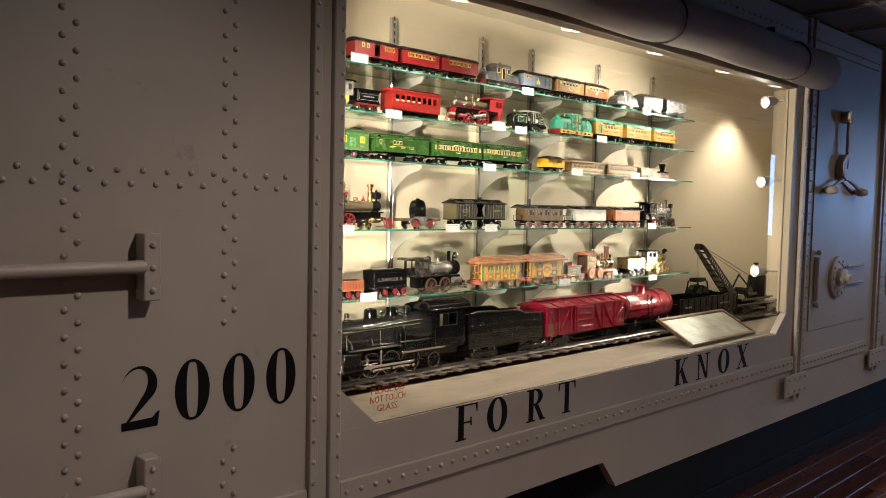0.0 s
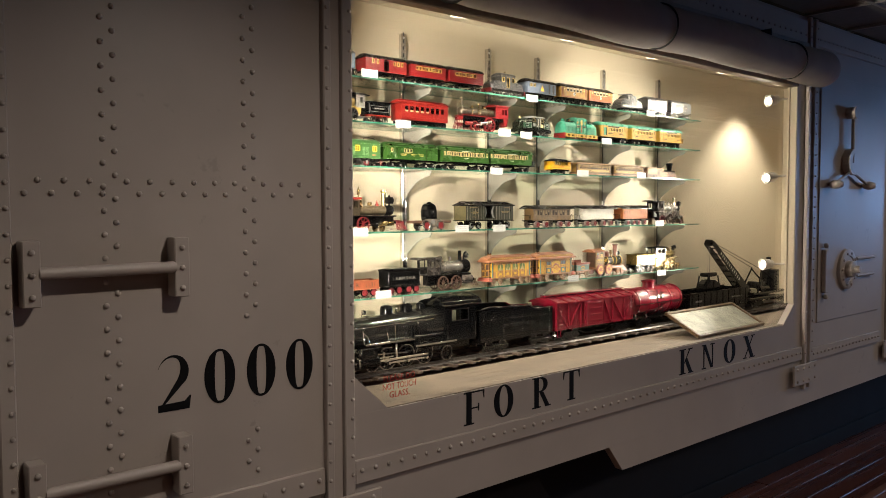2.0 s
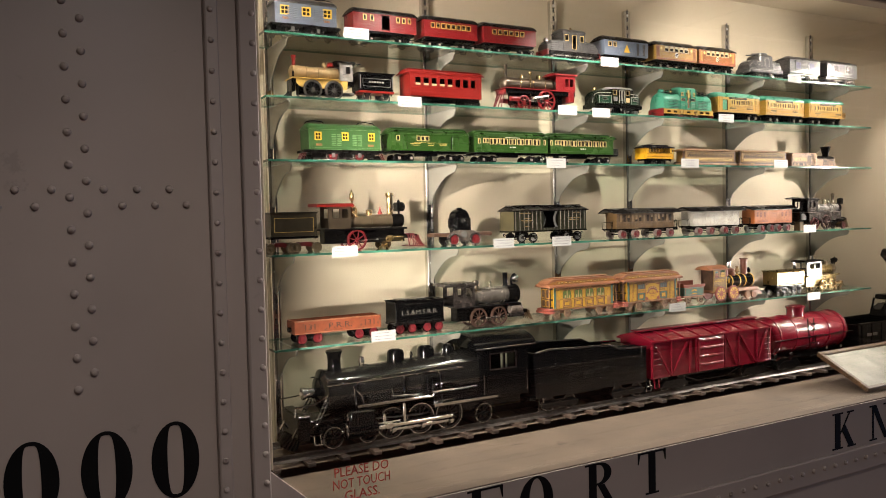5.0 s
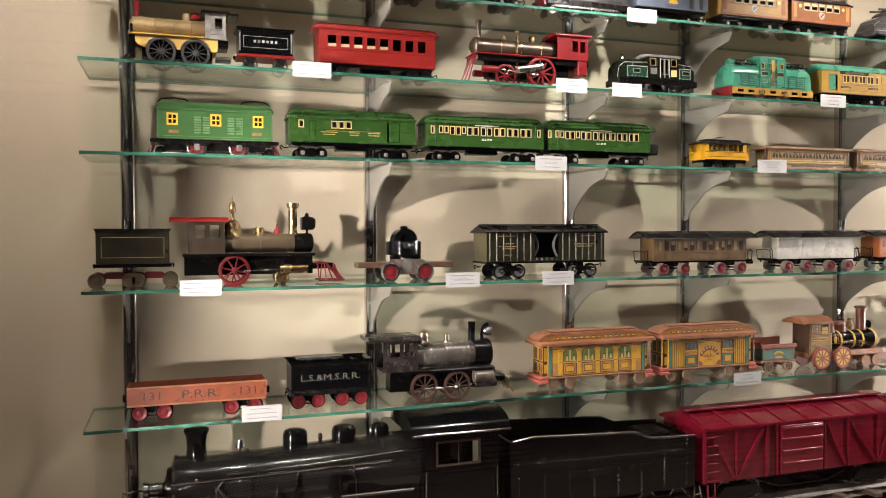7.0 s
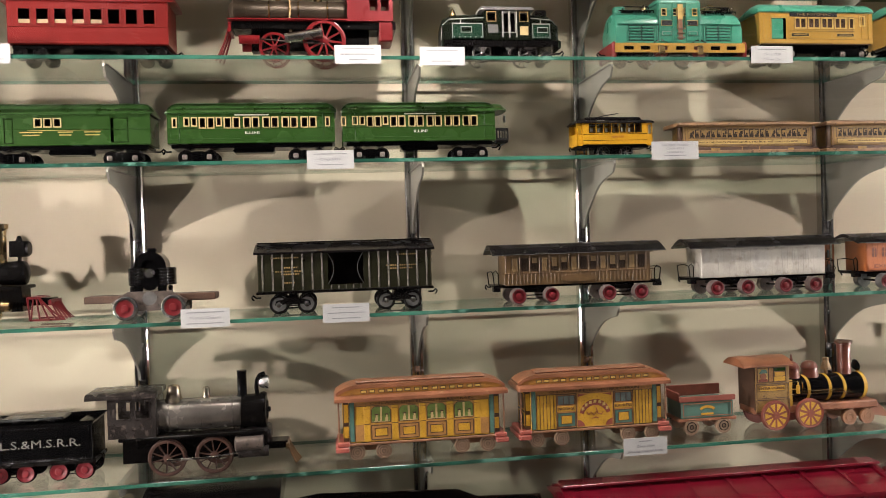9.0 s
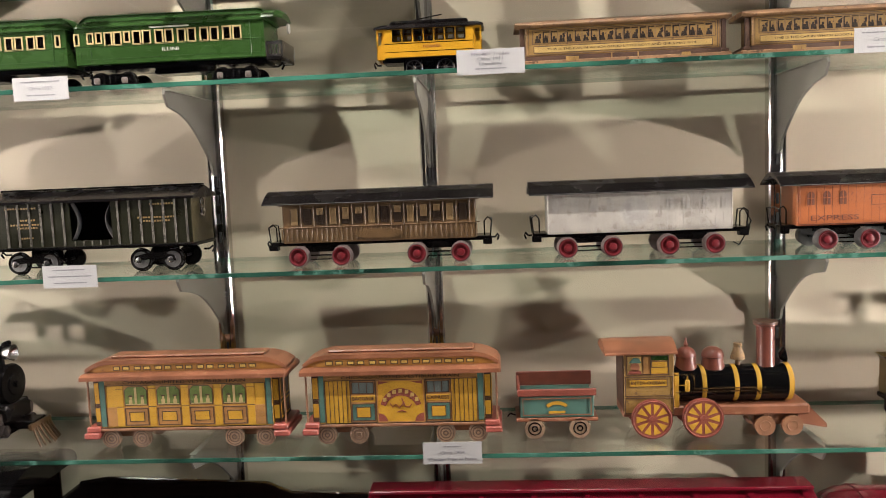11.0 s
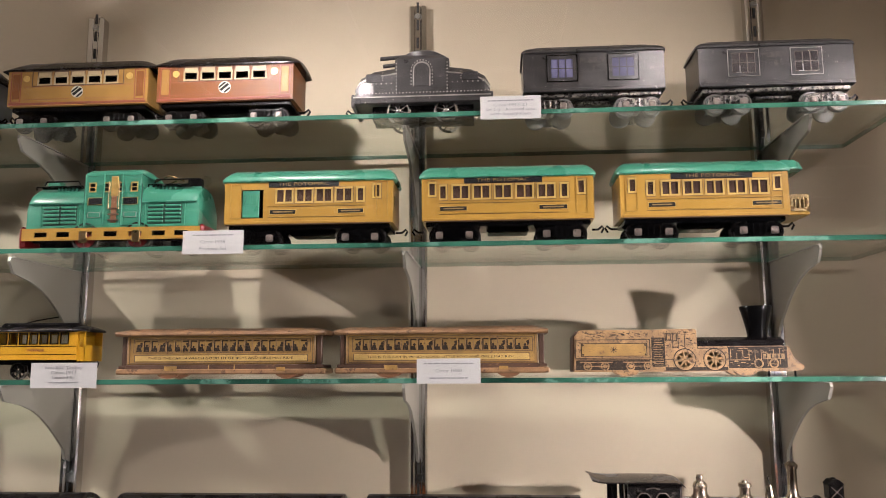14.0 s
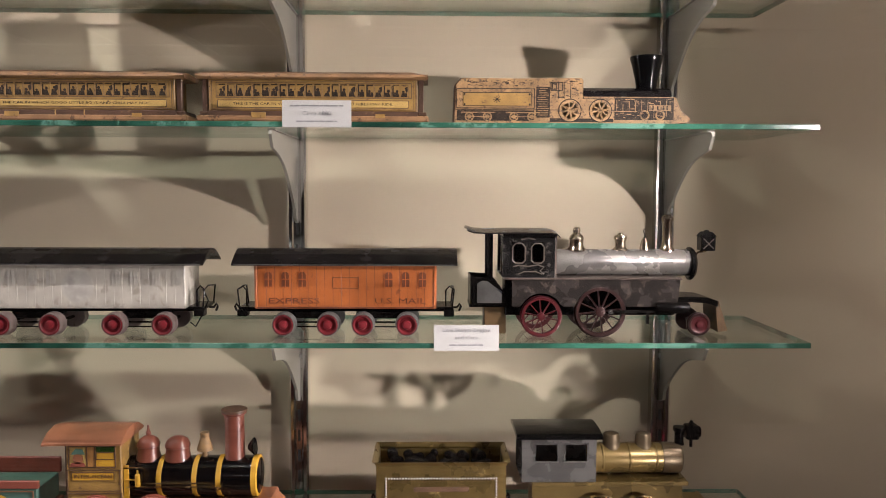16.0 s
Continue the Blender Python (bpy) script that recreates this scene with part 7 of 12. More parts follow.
def bars_at(centres):
    m = M()
    for c in centres:
        m.box(c - 0.0009, c + 0.0009, -0.0306, -0.0290, 0.0545, 0.0698)
    return m


def potomac(x0, x1, kind, label):
    L = (x1 - x0) / 2 - 0.003
    pairs, singles, board, tags = {
        "club": ((-0.028, -0.0045, 0.0185, 0.042), (0.0615, 0.0805), (-0.047, 0.036), ((-0.045, -0.014), (0.035, 0.065))),
        "coach": ((-0.053, -0.029, -0.0045, 0.0200, 0.0445), (-0.086, -0.0735, 0.065, 0.084), (-0.049, 0.040), ((-0.077, -0.046), (0.036, 0.068))),
        "observation": ((-0.037, -0.0125, 0.012, 0.0365, 0.061), (-0.079, -0.059, 0.081), (-0.036, 0.054), ((-0.062, -0.032), (0.052, 0.084)))}[kind]
    holes = [(c - 0.0092, c + 0.0092, 0.0545, 0.0698) for c in pairs]
    ends = [(c - 0.0036, c + 0.0036, 0.0545 + (0.004 if abs(c) > 0.078 else 0), 0.0698 + (0.0035 if abs(c) > 0.078 else 0)) for c in singles]
    door = [(-0.079, -0.053, 0.036, 0.070)] if kind == "club" else []
    th = tin_coach(1, x0, x1, 0.097, POTYELLOW, TURQ, GILT, label, holes + ends, b0=0.029, eave=0.081, taper=0.012, frame_b=0.0017, wheel=DARKIRON, truck=GLOSSBLACK, over=0.003, r=0.0122, doors=door, gap=0.034, open_back=False, pane=SMOKEPANE)
    part("sash_bar", bars_at(pairs), GILT, th)
    roof(th, -L - 0.002, L + 0.002, 0.0305, 0.0815, 0.004, "flat", TURQ, 0.0, "eave_band")
    if kind == "club":
        plates(th, [(-0.078, -0.058, 0.037, 0.069)], 0.0285, TURQ, "sliding_door", 0.001, "turquoise sliding door")
        window_frames(th, [(-0.0745, -0.0695, 0.052, 0.063), (-0.0665, -0.0615, 0.052, 0.063)], 0.0296, TURQ, (0, 0), 0.0008)
    plates(th, [(*board, 0.0722, 0.0790)], 0.030, LETTER, "name_board", 0.0008, "black name board")
    writing(th, "THE POTOMAC", sum(board) / 2, 0.0756, 0.0306, 0.0058, DIMGILT, 0.060)
    for a, b in tags:
        plates(th, [(a, b, 0.0405, 0.0455)], 0.030, LETTER, "name_plate", 0.0008, "black name plate")
        part("plate_bar", M().box(a + 0.004, b - 0.004, -0.0313, -0.0309, 0.0422, 0.0438), DIMGILT, th)
    # thin brown outlines paint the shade around the raised window frames
    outline_plates(th, [(a - 0.0021, b + 0.0021, z0 - 0.0021, z1 + 0.0021) for a, b, z0, z1 in holes + ends], 0.0302, PRINTSHADEBROWN, 0.0005, 0.0003, "shade_line")
    belt = (tags[0][0] - 0.002, tags[1][1] + 0.002)
    plates(th, [(*belt, 0.0488, 0.0494), (*belt, 0.0362, 0.0368)], 0.030, PRINTSHADEBROWN, "belt_line", 0.0003)
    plates(th, [(*belt, 0.0495, 0.0505), (*belt, 0.0369, 0.0378)], 0.030, POTYELLOW, "belt_moulding", 0.0009)
    plates(th, [(-L + 0.001, L - 0.001, 0.0800, 0.0812)], 0.030, PRINTSHADEBROWN, "eave_line", 0.0006)
    for c in (-0.5, 0.0, 0.5):
        part("roof_vent", M().lathe((c * L, 0, 0.0965), (0, 0, 1), [(0.0035, 0), (0.003, 0.0012), (0, 0.0018)], 10), TURQ, th)
    for s in (-1, 1):
        outline_plates(th, [tuple(sorted((s * (L - 0.020), s * (L - 0.006)))) + (0.036, 0.078)], 0.030, POTYELLOW, 0.0014, 0.0011, "door_moulding")
    plates(th, [(-L + 0.002, L - 0.002, 0.0292, 0.0322)], 0.030, POTYELLOW, "sill", 0.0012)
    # dark strip paints the shadow line below the sill
    plates(th, [(-L + 0.002, L - 0.002, 0.0278, 0.0290)], 0.0296, PRINTSHADEBROWN, "sill_edge", 0.0014)
    outline_plates(th, [(a - 0.0003, b + 0.0003, 0.0400, 0.0460) for a, b in tags], 0.0304, GILT, 0.0006)
    if kind == "observation":
        part("platform", M().box(L, L + 0.022, -0.028, 0.028, 0.029, 0.033, 0.001), POTYELLOW, th)
        rail = M().pierced(L + 0.001, L + 0.021, 0.033, 0.052, [(L + 0.0045 + 0.004 * k, L + 0.0065 + 0.004 * k, 0.037, 0.047) for k in range(4)], -0.028, 0.001)
        rail.box(L + 0.0205, L + 0.0215, -0.028, 0.028, 0.033, 0.052)
        part("platform_railing", rail, BRASS, th, "brass platform railing")
        part("canopy", M().loft([[(x, y, z) for y, z in [(-0.031 * c, 0.081), (-0.031 * c, 0.0825), (-0.02 * c, 0.081 + 0.013 * c), (0.02 * c, 0.081 + 0.013 * c), (0.031 * c, 0.0825), (0.031 * c, 0.081)]] for x, c in ((L - 0.004, 1.0), (L + 0.012, 0.96), (L + 0.018, 0.8))], False), TURQ, th)
    return th


potomac(2.776, 2.980, "club", "mustard toy club car with turquoise roof and sliding door")
potomac(3.003, 3.205, "coach", "mustard toy passenger car with turquoise roof named The Potomac")
potomac(3.224, 3.416, "observation", "mustard toy observation car with turquoise roof and brass railing")

# ---- third shelf ----
# louvre_mat is paler than the body to paint the louvres' highlight
ge = box_electric(2, 1.398, 1.619, 0.093, LOCOGREEN, LOCOGREEN, YELLOWTRIM, DARKIRON, WHEELRED, "light green tinplate electric locomotive with yellow windows and red wheels", win=(0.0066, 0.0252, 0.0096), axles=(-0.031, 0.038), louvre_at=(-0.022, 0.032), louvre_mat=LOUVREPALE)
outline_plates(ge, [(-0.0925, 0.0925, 0.0290, 0.0770), (-0.0925, 0.0925, 0.0325, 0.0332)], 0.030, LOUVREPALE, 0.0006, 0.0003, "rubbed_edge")


def pullman(x0, x1, kind, label):
    L = (x1 - x0) / 2 - 0.003
    if kind == "baggage":
        holes = [(-L + 0.016, -L + 0.023, 0.056, 0.067)] + spread(3, -0.042, -0.004, 0.056, 0.067, 0.0085)
        doors = [(-0.080, -0.068, 0.033, 0.068), (0.060, 0.084, 0.033, 0.068)]
    else:
        holes = [(-L + 0.008, -L + 0.0125, 0.054, 0.066)] + [(-L + 0.024 + x, -L + 0.024 + x + w, z, 0.0665) for x, w, z in
            [(0.000, 0.0058, 0.0555), (0.0105, 0.0058, 0.0555), (0.021, 0.0078, 0.0525), (0.0325, 0.0078, 0.0525), (0.0448, 0.0058, 0.0555)] + [(0.0556 + 0.0272 * k + 0.0122 * q, 0.0082, 0.0525) for k in range(5) for q in (0, 1)]] + [(L - 0.0125, L - 0.008, 0.054, 0.066)]
        doors = []
    if kind == "observation":
        holes = holes[:-1]
    th = tin_coach(2, x0, x1 - (0.020 if kind == "observation" else 0), 0.091, GREEN, DARKGREEN, CREAMTRIM, label, holes, b0=0.030, eave=0.075, taper=0.014, frame_b=0.0013, wheel=DARKIRON, truck=BLACK, over=0.003, r=0.0108, doors=doors, style="cler", gap=0.034, bogie_at=0.66, open_back=False)
    L2 = L - (0.010 if kind == "observation" else 0)
    if kind == "baggage":
        plates(th, [(0.064, 0.083, 0.034, 0.067), (-0.079, -0.069, 0.034, 0.067)], 0.0285, GREEN, "sliding_door", 0.001)
        m = M()
        for x, w, z in ((-0.045, 0.030, 0.0475), (-0.045, 0.022, 0.0435), (0.0, 0.020, 0.0475), (0.0, 0.016, 0.0435), (0.036, 0.022, 0.0475), (0.036, 0.020, 0.0435)):
            m.box(x - w / 2, x + w / 2, -0.0304, -0.0299, z, z + 0.0016)
        part("print_bar", m, GILT, th, "small gilt lettering as bars")
        plates(th, [(-0.050, 0.050, 0.0505, 0.0512)], 0.030, GILT, "printed_line", 0.0003)
    else:
        part("print_bar", M().box(-0.024, 0.024, -0.0306, -0.0299, 0.0696, 0.0714), PALELETTER, th, "pale name lettering as a bar")
        writing(th, "ILLINI", 0.0, 0.0445, 0.030, 0.0055, PALELETTER, 0.020)
        outline_plates(th, [(-L2 + 0.004, L2 - 0.004, 0.0365, 0.0515)], 0.030, DARKGREEN, 0.0006)
        plates(th, [(-L2 + 0.016, -L2 + 0.0172, 0.033, 0.073), (L2 - 0.0172, L2 - 0.016, 0.033, 0.073)], 0.030, DARKGREEN, "post", 0.0006)
    plates(th, [(-L2 + 0.001, L2 - 0.001, 0.0302, 0.0325), (-L2 + 0.001, L2 - 0.001, 0.0515, 0.0525)], 0.030, GREEN, "moulding", 0.0010)
    if kind == "observation":
        part("platform", M().box(L2, L2 + 0.020, -0.028, 0.028, 0.026, 0.030, 0.001), DARKIRON, th)
        part("platform_railing", M().pierced(L2 + 0.001, L2 + 0.020, 0.030, 0.048, [(L2 + 0.0035 + 0.004 * k, L2 + 0.006 + 0.004 * k, 0.033, 0.044) for k in range(4)], -0.028, 0.001).box(L2 + 0.0195, L2 + 0.0205, -0.028, 0.028, 0.030, 0.048), NICKEL, th, "grey metal railing")
        part("canopy", M().loft([[(x, y * c, 0.075 + z * c) for y, z in ((-0.033, 0), (-0.031, 0.004), (-0.018, 0.011), (0, 0.0145), (0.018, 0.011), (0.031, 0.004), (0.033, 0))] for x, c in ((L2 - 0.002, 1.0), (L2 + 0.012, 0.95), (L2 + 0.020, 0.6))], False), DARKGREEN, th)
        part("tail_sign", M().lathe((L2 + 0.0206, 0, 0.066), (1, 0, 0), [(0.006, 0), (0.006, 0.002), (0, 0.0022)], 14), PALELETTER, th)
    return th


pullman(1.629, 1.862, "baggage", "green enamelled tin baggage car with cream trimmed windows")
pullman(1.879, 2.121, "coach", "green enamelled tin sleeping car with cream trimmed windows")
pullman(2.128, 2.381, "observation", "green enamelled tin observation car with an open railed platform")

tram_holes = spread(7, -0.047, 0.047, 0.044, 0.057, 0.0092)
tram = thing("toy_tram", "yellow lithographed tin toy tram with a black roof", "toy tram", **dict(place(2.485, 2.615, 2), k=0.93))
shell(tram, -0.056, 0.056, 0.024, 0.024, 0.061, tram_holes, TRAMYELLOW)
window_frames(tram, tram_holes, 0.024, OLDBLACK, (0, 0), 0.0009)
plates(tram, [(-0.056, 0.056, 0.0402, 0.0412), (-0.056, 0.056, 0.0300, 0.0308), (-0.056, 0.056, 0.0585, 0.0600)], 0.024, OLDBLACK, "printed_line", 0.0003)
writing(tram, "NEWARK", 0.004, 0.0358, 0.024, 0.005, LITHORED, 0.022)
for s in (-1, 1):
    part("vestibule", M().pierced(*sorted((s * 0.0562, s * 0.066)), 0.022, 0.060, [tuple(sorted((s * 0.0585, s * 0.0640))) + (0.040, 0.056)], -0.0215, 0.001).pierced(*sorted((s * 0.0562, s * 0.066)), 0.022, 0.060, [], 0.0205, 0.001).box(*sorted((s * 0.0652, s * 0.0662)), -0.0215, 0.0215, 0.022, 0.042), TRAMYELLOW, tram)
    coupler(tram, s * 0.064, 0.018, s, L=0.008)
    wheels(tram, s * 0.020, 0.0105, 0.018, "spoke8", CHROME)
roof(tram, -0.069, 0.069, 0.027, 0.0605, 0.0062, "arch", ROOFBLACK, 0.010)
roof(tram, -0.050, 0.050, 0.015, 0.0665, 0.004, "flat", ROOFBLACK, 0.004, "roof_deck")
part("trolley_pole", M().tube([(-0.030, 0.0, 0.070), (-0.012, 0.0, 0.0745), (0.016, 0.002, 0.079)], 0.0008, 6), DARKIRON, tram)
part("underframe", M().box(-0.060, 0.060, -0.019, 0.019, 0.018, 0.0238, 0.001).box(-0.034, 0.034, -0.012, 0.012, 0.008, 0.018), BLACK, tram)


def wooden_car(x0, x1, label):
    """A flat-sided paper-on-wood coach with a printed row of passengers in windows."""
    th = thing("wooden_toy_coach", label, "toy railway car", **place(x0, x1, 2))
    L, hw = (x1 - x0) / 2, 0.020
    b = L - 0.0135
    rnd = random.Random(int(x0 * 1000))
    part("body", M().box(-b, b, -hw, hw, 0.0158, 0.0482, 0.0010), GOLDPAPER, th)
    m = M()
    rings = []
    for k in range(15):
        x = -L + 0.001 + (2 * L - 0.003) * k / 14
        d, e = rnd.uniform(-0.0005, 0.0005), 0.003 if k in (0, 14) else 0.0
        rings.append([(x, -hw - 0.0068 + d, 0.0500 + e * 0.4), (x, -hw - 0.0060 + d, 0.0532), (x, -hw * 0.55, 0.0572 + d - e), (x, hw * 0.55, 0.0572 - e), (x, hw + 0.0060, 0.0532), (x, hw + 0.0068, 0.0500 + e * 0.4), (x, hw + 0.004, 0.0484), (x, -hw - 0.004, 0.0484)])
    part("roof_board", m.loft(rings, True), PALEWOOD, th, "worn wooden roof board with chipped edges")
    part("base_board", M().box(-L + 0.001, L - 0.001, -hw - 0.0022, hw + 0.0022, 0.0046, 0.0112, 0.0016), PALEWOOD, th, "worn wooden base board")
    part("sill_board", M().box(-b - 0.001, b + 0.001, -hw - 0.0012, hw + 0.0012, 0.0062, 0.0157, 0.0006), DARKWOOD, th, "dark printed sill board")
    plates(th, [(-b * 0.48 - 0.012, -b * 0.48 + 0.003, 0.0085, 0.0138), (-b * 0.12, -b * 0.12 + 0.0012, 0.0100, 0.0160), (b * 0.15, b * 0.15 + 0.0012, 0.0100, 0.0160), (b * 0.60, b * 0.60 + 0.010, 0.0085, 0.0125)], hw + 0.0024, GOLDPAPER, "rubbed_patch", 0.0003)
    plates(th, [(-b, -b + 0.0016, 0.0160, 0.0480), (b - 0.0016, b, 0.0160, 0.0480)], hw, BUFFPAPER, "corner_strip", 0.0006)
    plates(th, [(-b + 0.0085, b - 0.0065, 0.0300, 0.0442)], hw, PAPERTAN, "window_band", 0.0002, "printed band of windows")
    n, w = 22, (2 * b - 0.018) / 22
    for k in range(n):
        xa = -b + 0.0098 + w * k
        c, f = xa + w * 0.45 + rnd.uniform(-0.0006, 0.0006), -hw - 0.0006
        m = M().box(xa + w * 0.08, xa + w * 0.84, f, -hw - 0.0001, 0.0424 + rnd.uniform(-0.0008, 0.0004), 0.0434)
        top = rnd.uniform(0.0345, 0.0375)
        m.prism([(c - w * 0.36, 0.0308), (c + w * 0.36, 0.0308), (c + w * rnd.uniform(0.15, 0.34), top), (c - w * rnd.uniform(0.15, 0.34), top)], f, -hw - 0.0001)
        q, r = c + rnd.uniform(-0.0012, 0.0012), rnd.uniform(0.0012, 0.0018)
        m.prism([(q + r * math.cos(a * math.pi / 3), top + r * 0.9 + r * math.sin(a * math.pi / 3)) for a in range(6)], f, -hw - 0.0001)
        if k % 3:
            m.box(xa + w * 0.06, xa + w * 0.22, f, -hw - 0.0001, 0.0312, 0.0420)
        else:
            m.prism([(c + w * 0.05, 0.0400), (c + w * 0.40, 0.0415), (c + w * 0.40, 0.0365), (c + w * 0.22, 0.0350)], f, -hw - 0.0001)
        ob = part("printed_window", m, PRINTINK, th)
        part("window_post", M().box(xa + w * 0.90, xa + w * 1.0, f, -hw - 0.0001, 0.0302, 0.0440), BUFFPAPER if k % 4 else GOLDPAPER, ob)
    plates(th, [(-b + 0.0095, b - 0.0095, 0.0196, 0.0262)], hw, PAPERLIGHT, "name_board", 0.0003, "pale yellow printed strip")
    writing(th, "THIS IS THE CAR IN WHICH GOOD LITTLE BOYS AND GIRLS MAY RIDE.", 0.0, 0.0229, hw + 0.0001, 0.0036, PRINTINK, 2 * b - 0.050)
    outline_plates(th, [(-b + 0.0030, b - 0.0030, 0.0170, 0.0468), (-b + 0.0088, b - 0.0088, 0.0188, 0.0270), (-b + 0.0075, b - 0.0055, 0.0290, 0.0450)], hw, PAPERDARK, 0.0006)
    for x in (-L * 0.50, L * 0.62):
        for q in (-1, 1):
            part("rocker", M().prism([(x + 0.0125 * math.cos(math.pi * (1 + k / 8)), 0.0056 + 0.0055 * math.sin(math.pi * (1 + k / 8))) for k in range(9)], *sorted((q * (hw - 0.001), q * (hw - 0.007)))), OLDWOOD, th)
    for s in (-1, 1):
        part("end_post", M().box(*sorted((s * (b + 0.0012), s * (b + 0.0068))), -hw + 0.001, -hw + 0.007, 0.0113, 0.0480, 0.0006), DARKWOOD, th)
        part("buffer_block", M().box(*sorted((s * (b + 0.0008), s * (L - 0.0035))), -hw - 0.0005, hw + 0.0005, 0.0113, 0.0150, 0.0008), DARKWOOD, th)


wooden_car(2.649, 2.897, "tan paper-covered wooden toy coach with a printed window row")
wooden_car(2.905, 3.149, "worn tan paper-covered wooden toy coach with a printed window row")

wl = thing("wooden_toy_locomotive", "worn tan flat wooden toy locomotive with a black funnel", "toy locomotive", **place(3.167, 3.425, 2))
hw = 0.018
part("body", M().prism([(-0.121, 0.005), (0.112, 0.005), (0.127, 0.006), (0.129, 0.0105), (0.118, 0.019), (0.113, 0.0325), (0.0146, 0.0335), (0.0146, 0.0500), (0.0125, 0.0518), (-0.060, 0.0510), (-0.113, 0.0514), (-0.1195, 0.0440)], -hw, hw), BUFFPAPER, wl)
part("end_board", M().prism([(-0.1225, 0.0052), (-0.1212, 0.0052), (-0.1198, 0.0438), (-0.1135, 0.0512), (-0.1150, 0.0512), (-0.1212, 0.0440)], -hw + 0.001, hw), DARKWOOD, wl, "dark stained end board")
part("boiler_top", M().loft([[(x, y, 0.0327 + z) for y, z in ((-hw - 0.0012, 0), (-hw, 0.006), (-hw * 0.5, 0.010), (hw * 0.5, 0.010), (hw, 0.006), (hw + 0.0012, 0))] for x in (0.0150, 0.108)], True), ROOFBLACK, wl, "black painted rounded boiler top")
part("funnel", M().lathe((0.086, 0, 0.040), (0, 0, 1), [(0.0100, 0), (0.0106, 0.003), (0.0118, 0.012), (0.0160, 0.030), (0.0178, 0.0350), (0.0178, 0.0372), (0.015, 0.0372), (0.008, 0.014)], 28), BLACK, wl, "black flared funnel")
plates(wl, [(-0.1185, -0.0370, 0.0070, 0.0178), (-0.0350, -0.0205, 0.0105, 0.0425), (0.0480, 0.1110, 0.0085, 0.0318), (-0.0200, 0.0470, 0.0060, 0.0098)], hw, PRINTINK, "printed_field", 0.00015)
plates(wl, [(-0.1195, -0.0362, 0.0195, 0.0410)], hw, BUFFPAPER, "panel_border", 0.0002)
plates(wl, [(-0.1120, -0.0405, 0.0224, 0.0362)], hw, GOLDPAPER, "printed_panel", 0.0004)
outline_plates(wl, [(-0.1192, -0.0366, 0.0198, 0.0407), (-0.1125, -0.0400, 0.0220, 0.0366), (-0.0200, -0.0070, 0.0385, 0.0475), (-0.0185, -0.0135, 0.0395, 0.0465)], hw + 0.0003, PRINTINK, 0.0007)
m = M()
for k in range(4):
    a = math.pi * k / 4
    m.cyl((-0.0765 - 0.0042 * math.cos(a), -hw - 0.0005, 0.0293 - 0.0036 * math.sin(a)), (-0.0765 + 0.0042 * math.cos(a), -hw - 0.0005, 0.0293 + 0.0036 * math.sin(a)), 0.0004, n=5)
for x, z in ((-0.1105, 0.0345), (-0.1105, 0.0240), (-0.0420, 0.0345), (-0.0420, 0.0240)):
    m.ball((x, -hw - 0.0003, z), 0.0011, 6)
part("star", m, PRINTINK, wl)
for c in (-0.0950, -0.0480):
    t = M().box(c - 0.0190, c + 0.0170, -hw - 0.0005, -hw, 0.0150, 0.0162).box(c - 0.0150, c + 0.0130, -hw - 0.0005, -hw, 0.0108, 0.0118)
    for q in (-0.0105, 0.0085):
        t.ring((c + q, -hw - 0.0002, 0.0112), (0, 1, 0), 0.0042, 0.0007, 16, 5).ring((c + q, -hw - 0.0002, 0.0112), (0, 1, 0), 0.0016, 0.0006, 10, 5)
        for k in range(6):
            a = math.pi * k / 3 + 0.3
            t.cyl((c + q, -hw - 0.0003, 0.0112), (c + q + 0.004 * math.cos(a), -hw - 0.0003, 0.0112 + 0.004 * math.sin(a)), 0.0003, n=5)
    part("printed_truck", t, BUFFPAPER, wl)
for x in (0.0007, 0.0330):
    part("printed_wheel_field", M().lathe((x, -hw + 0.0002, 0.0180), (0, -1, 0), [(0.0125, 0), (0.0125, 0.0003), (0, 0.0004)], 28), PRINTINK, wl)
    m = M().lathe((x, -hw - 0.0002, 0.0180), (0, -1, 0), [(0.0086, 0), (0.0086, 0.0005), (0.0114, 0.0005), (0.0114, 0)], 28).lathe((x, -hw - 0.0002, 0.0180), (0, -1, 0), [(0.0036, 0), (0.0036, 0.0005), (0.0014, 0.0006), (0.0014, 0)], 14)
    for k in range(8):
        a = math.pi * k / 4 + 0.2
        m.cyl((x + 0.003 * math.cos(a), -hw - 0.0004, 0.0180 + 0.003 * math.sin(a)), (x + 0.0088 * math.cos(a), -hw - 0.0004, 0.0180 + 0.0088 * math.sin(a)), 0.0011, n=5)
    part("printed_wheel", m, BUFFPAPER, wl)
part("printed_rod", M().box(-0.0010, 0.0350, -hw - 0.0009, -hw - 0.0004, 0.0168, 0.0180).box(0.0140, 0.0200, -hw - 0.0006, -hw, 0.0145, 0.0215).box(0.0350, 0.0720, -hw - 0.0007, -hw - 0.0002, 0.0170, 0.0178), BUFFPAPER, wl)
rnd = random.Random(5)
light, dark = M(), M()
for k in range(46):
    x, z = rnd.uniform(0.049, 0.106), rnd.uniform(0.0095, 0.0305)
    light.box(x, x + rnd.uniform(0.0012, 0.0050), -hw - 0.0005, -hw, z, z + rnd.uniform(0.0003, 0.0009))
for k in range(9):
    x = 0.050 + 0.0066 * k
    light.box(x, x + 0.0006, -hw - 0.0005, -hw, rnd.uniform(0.010, 0.020), rnd.uniform(0.024, 0.031))
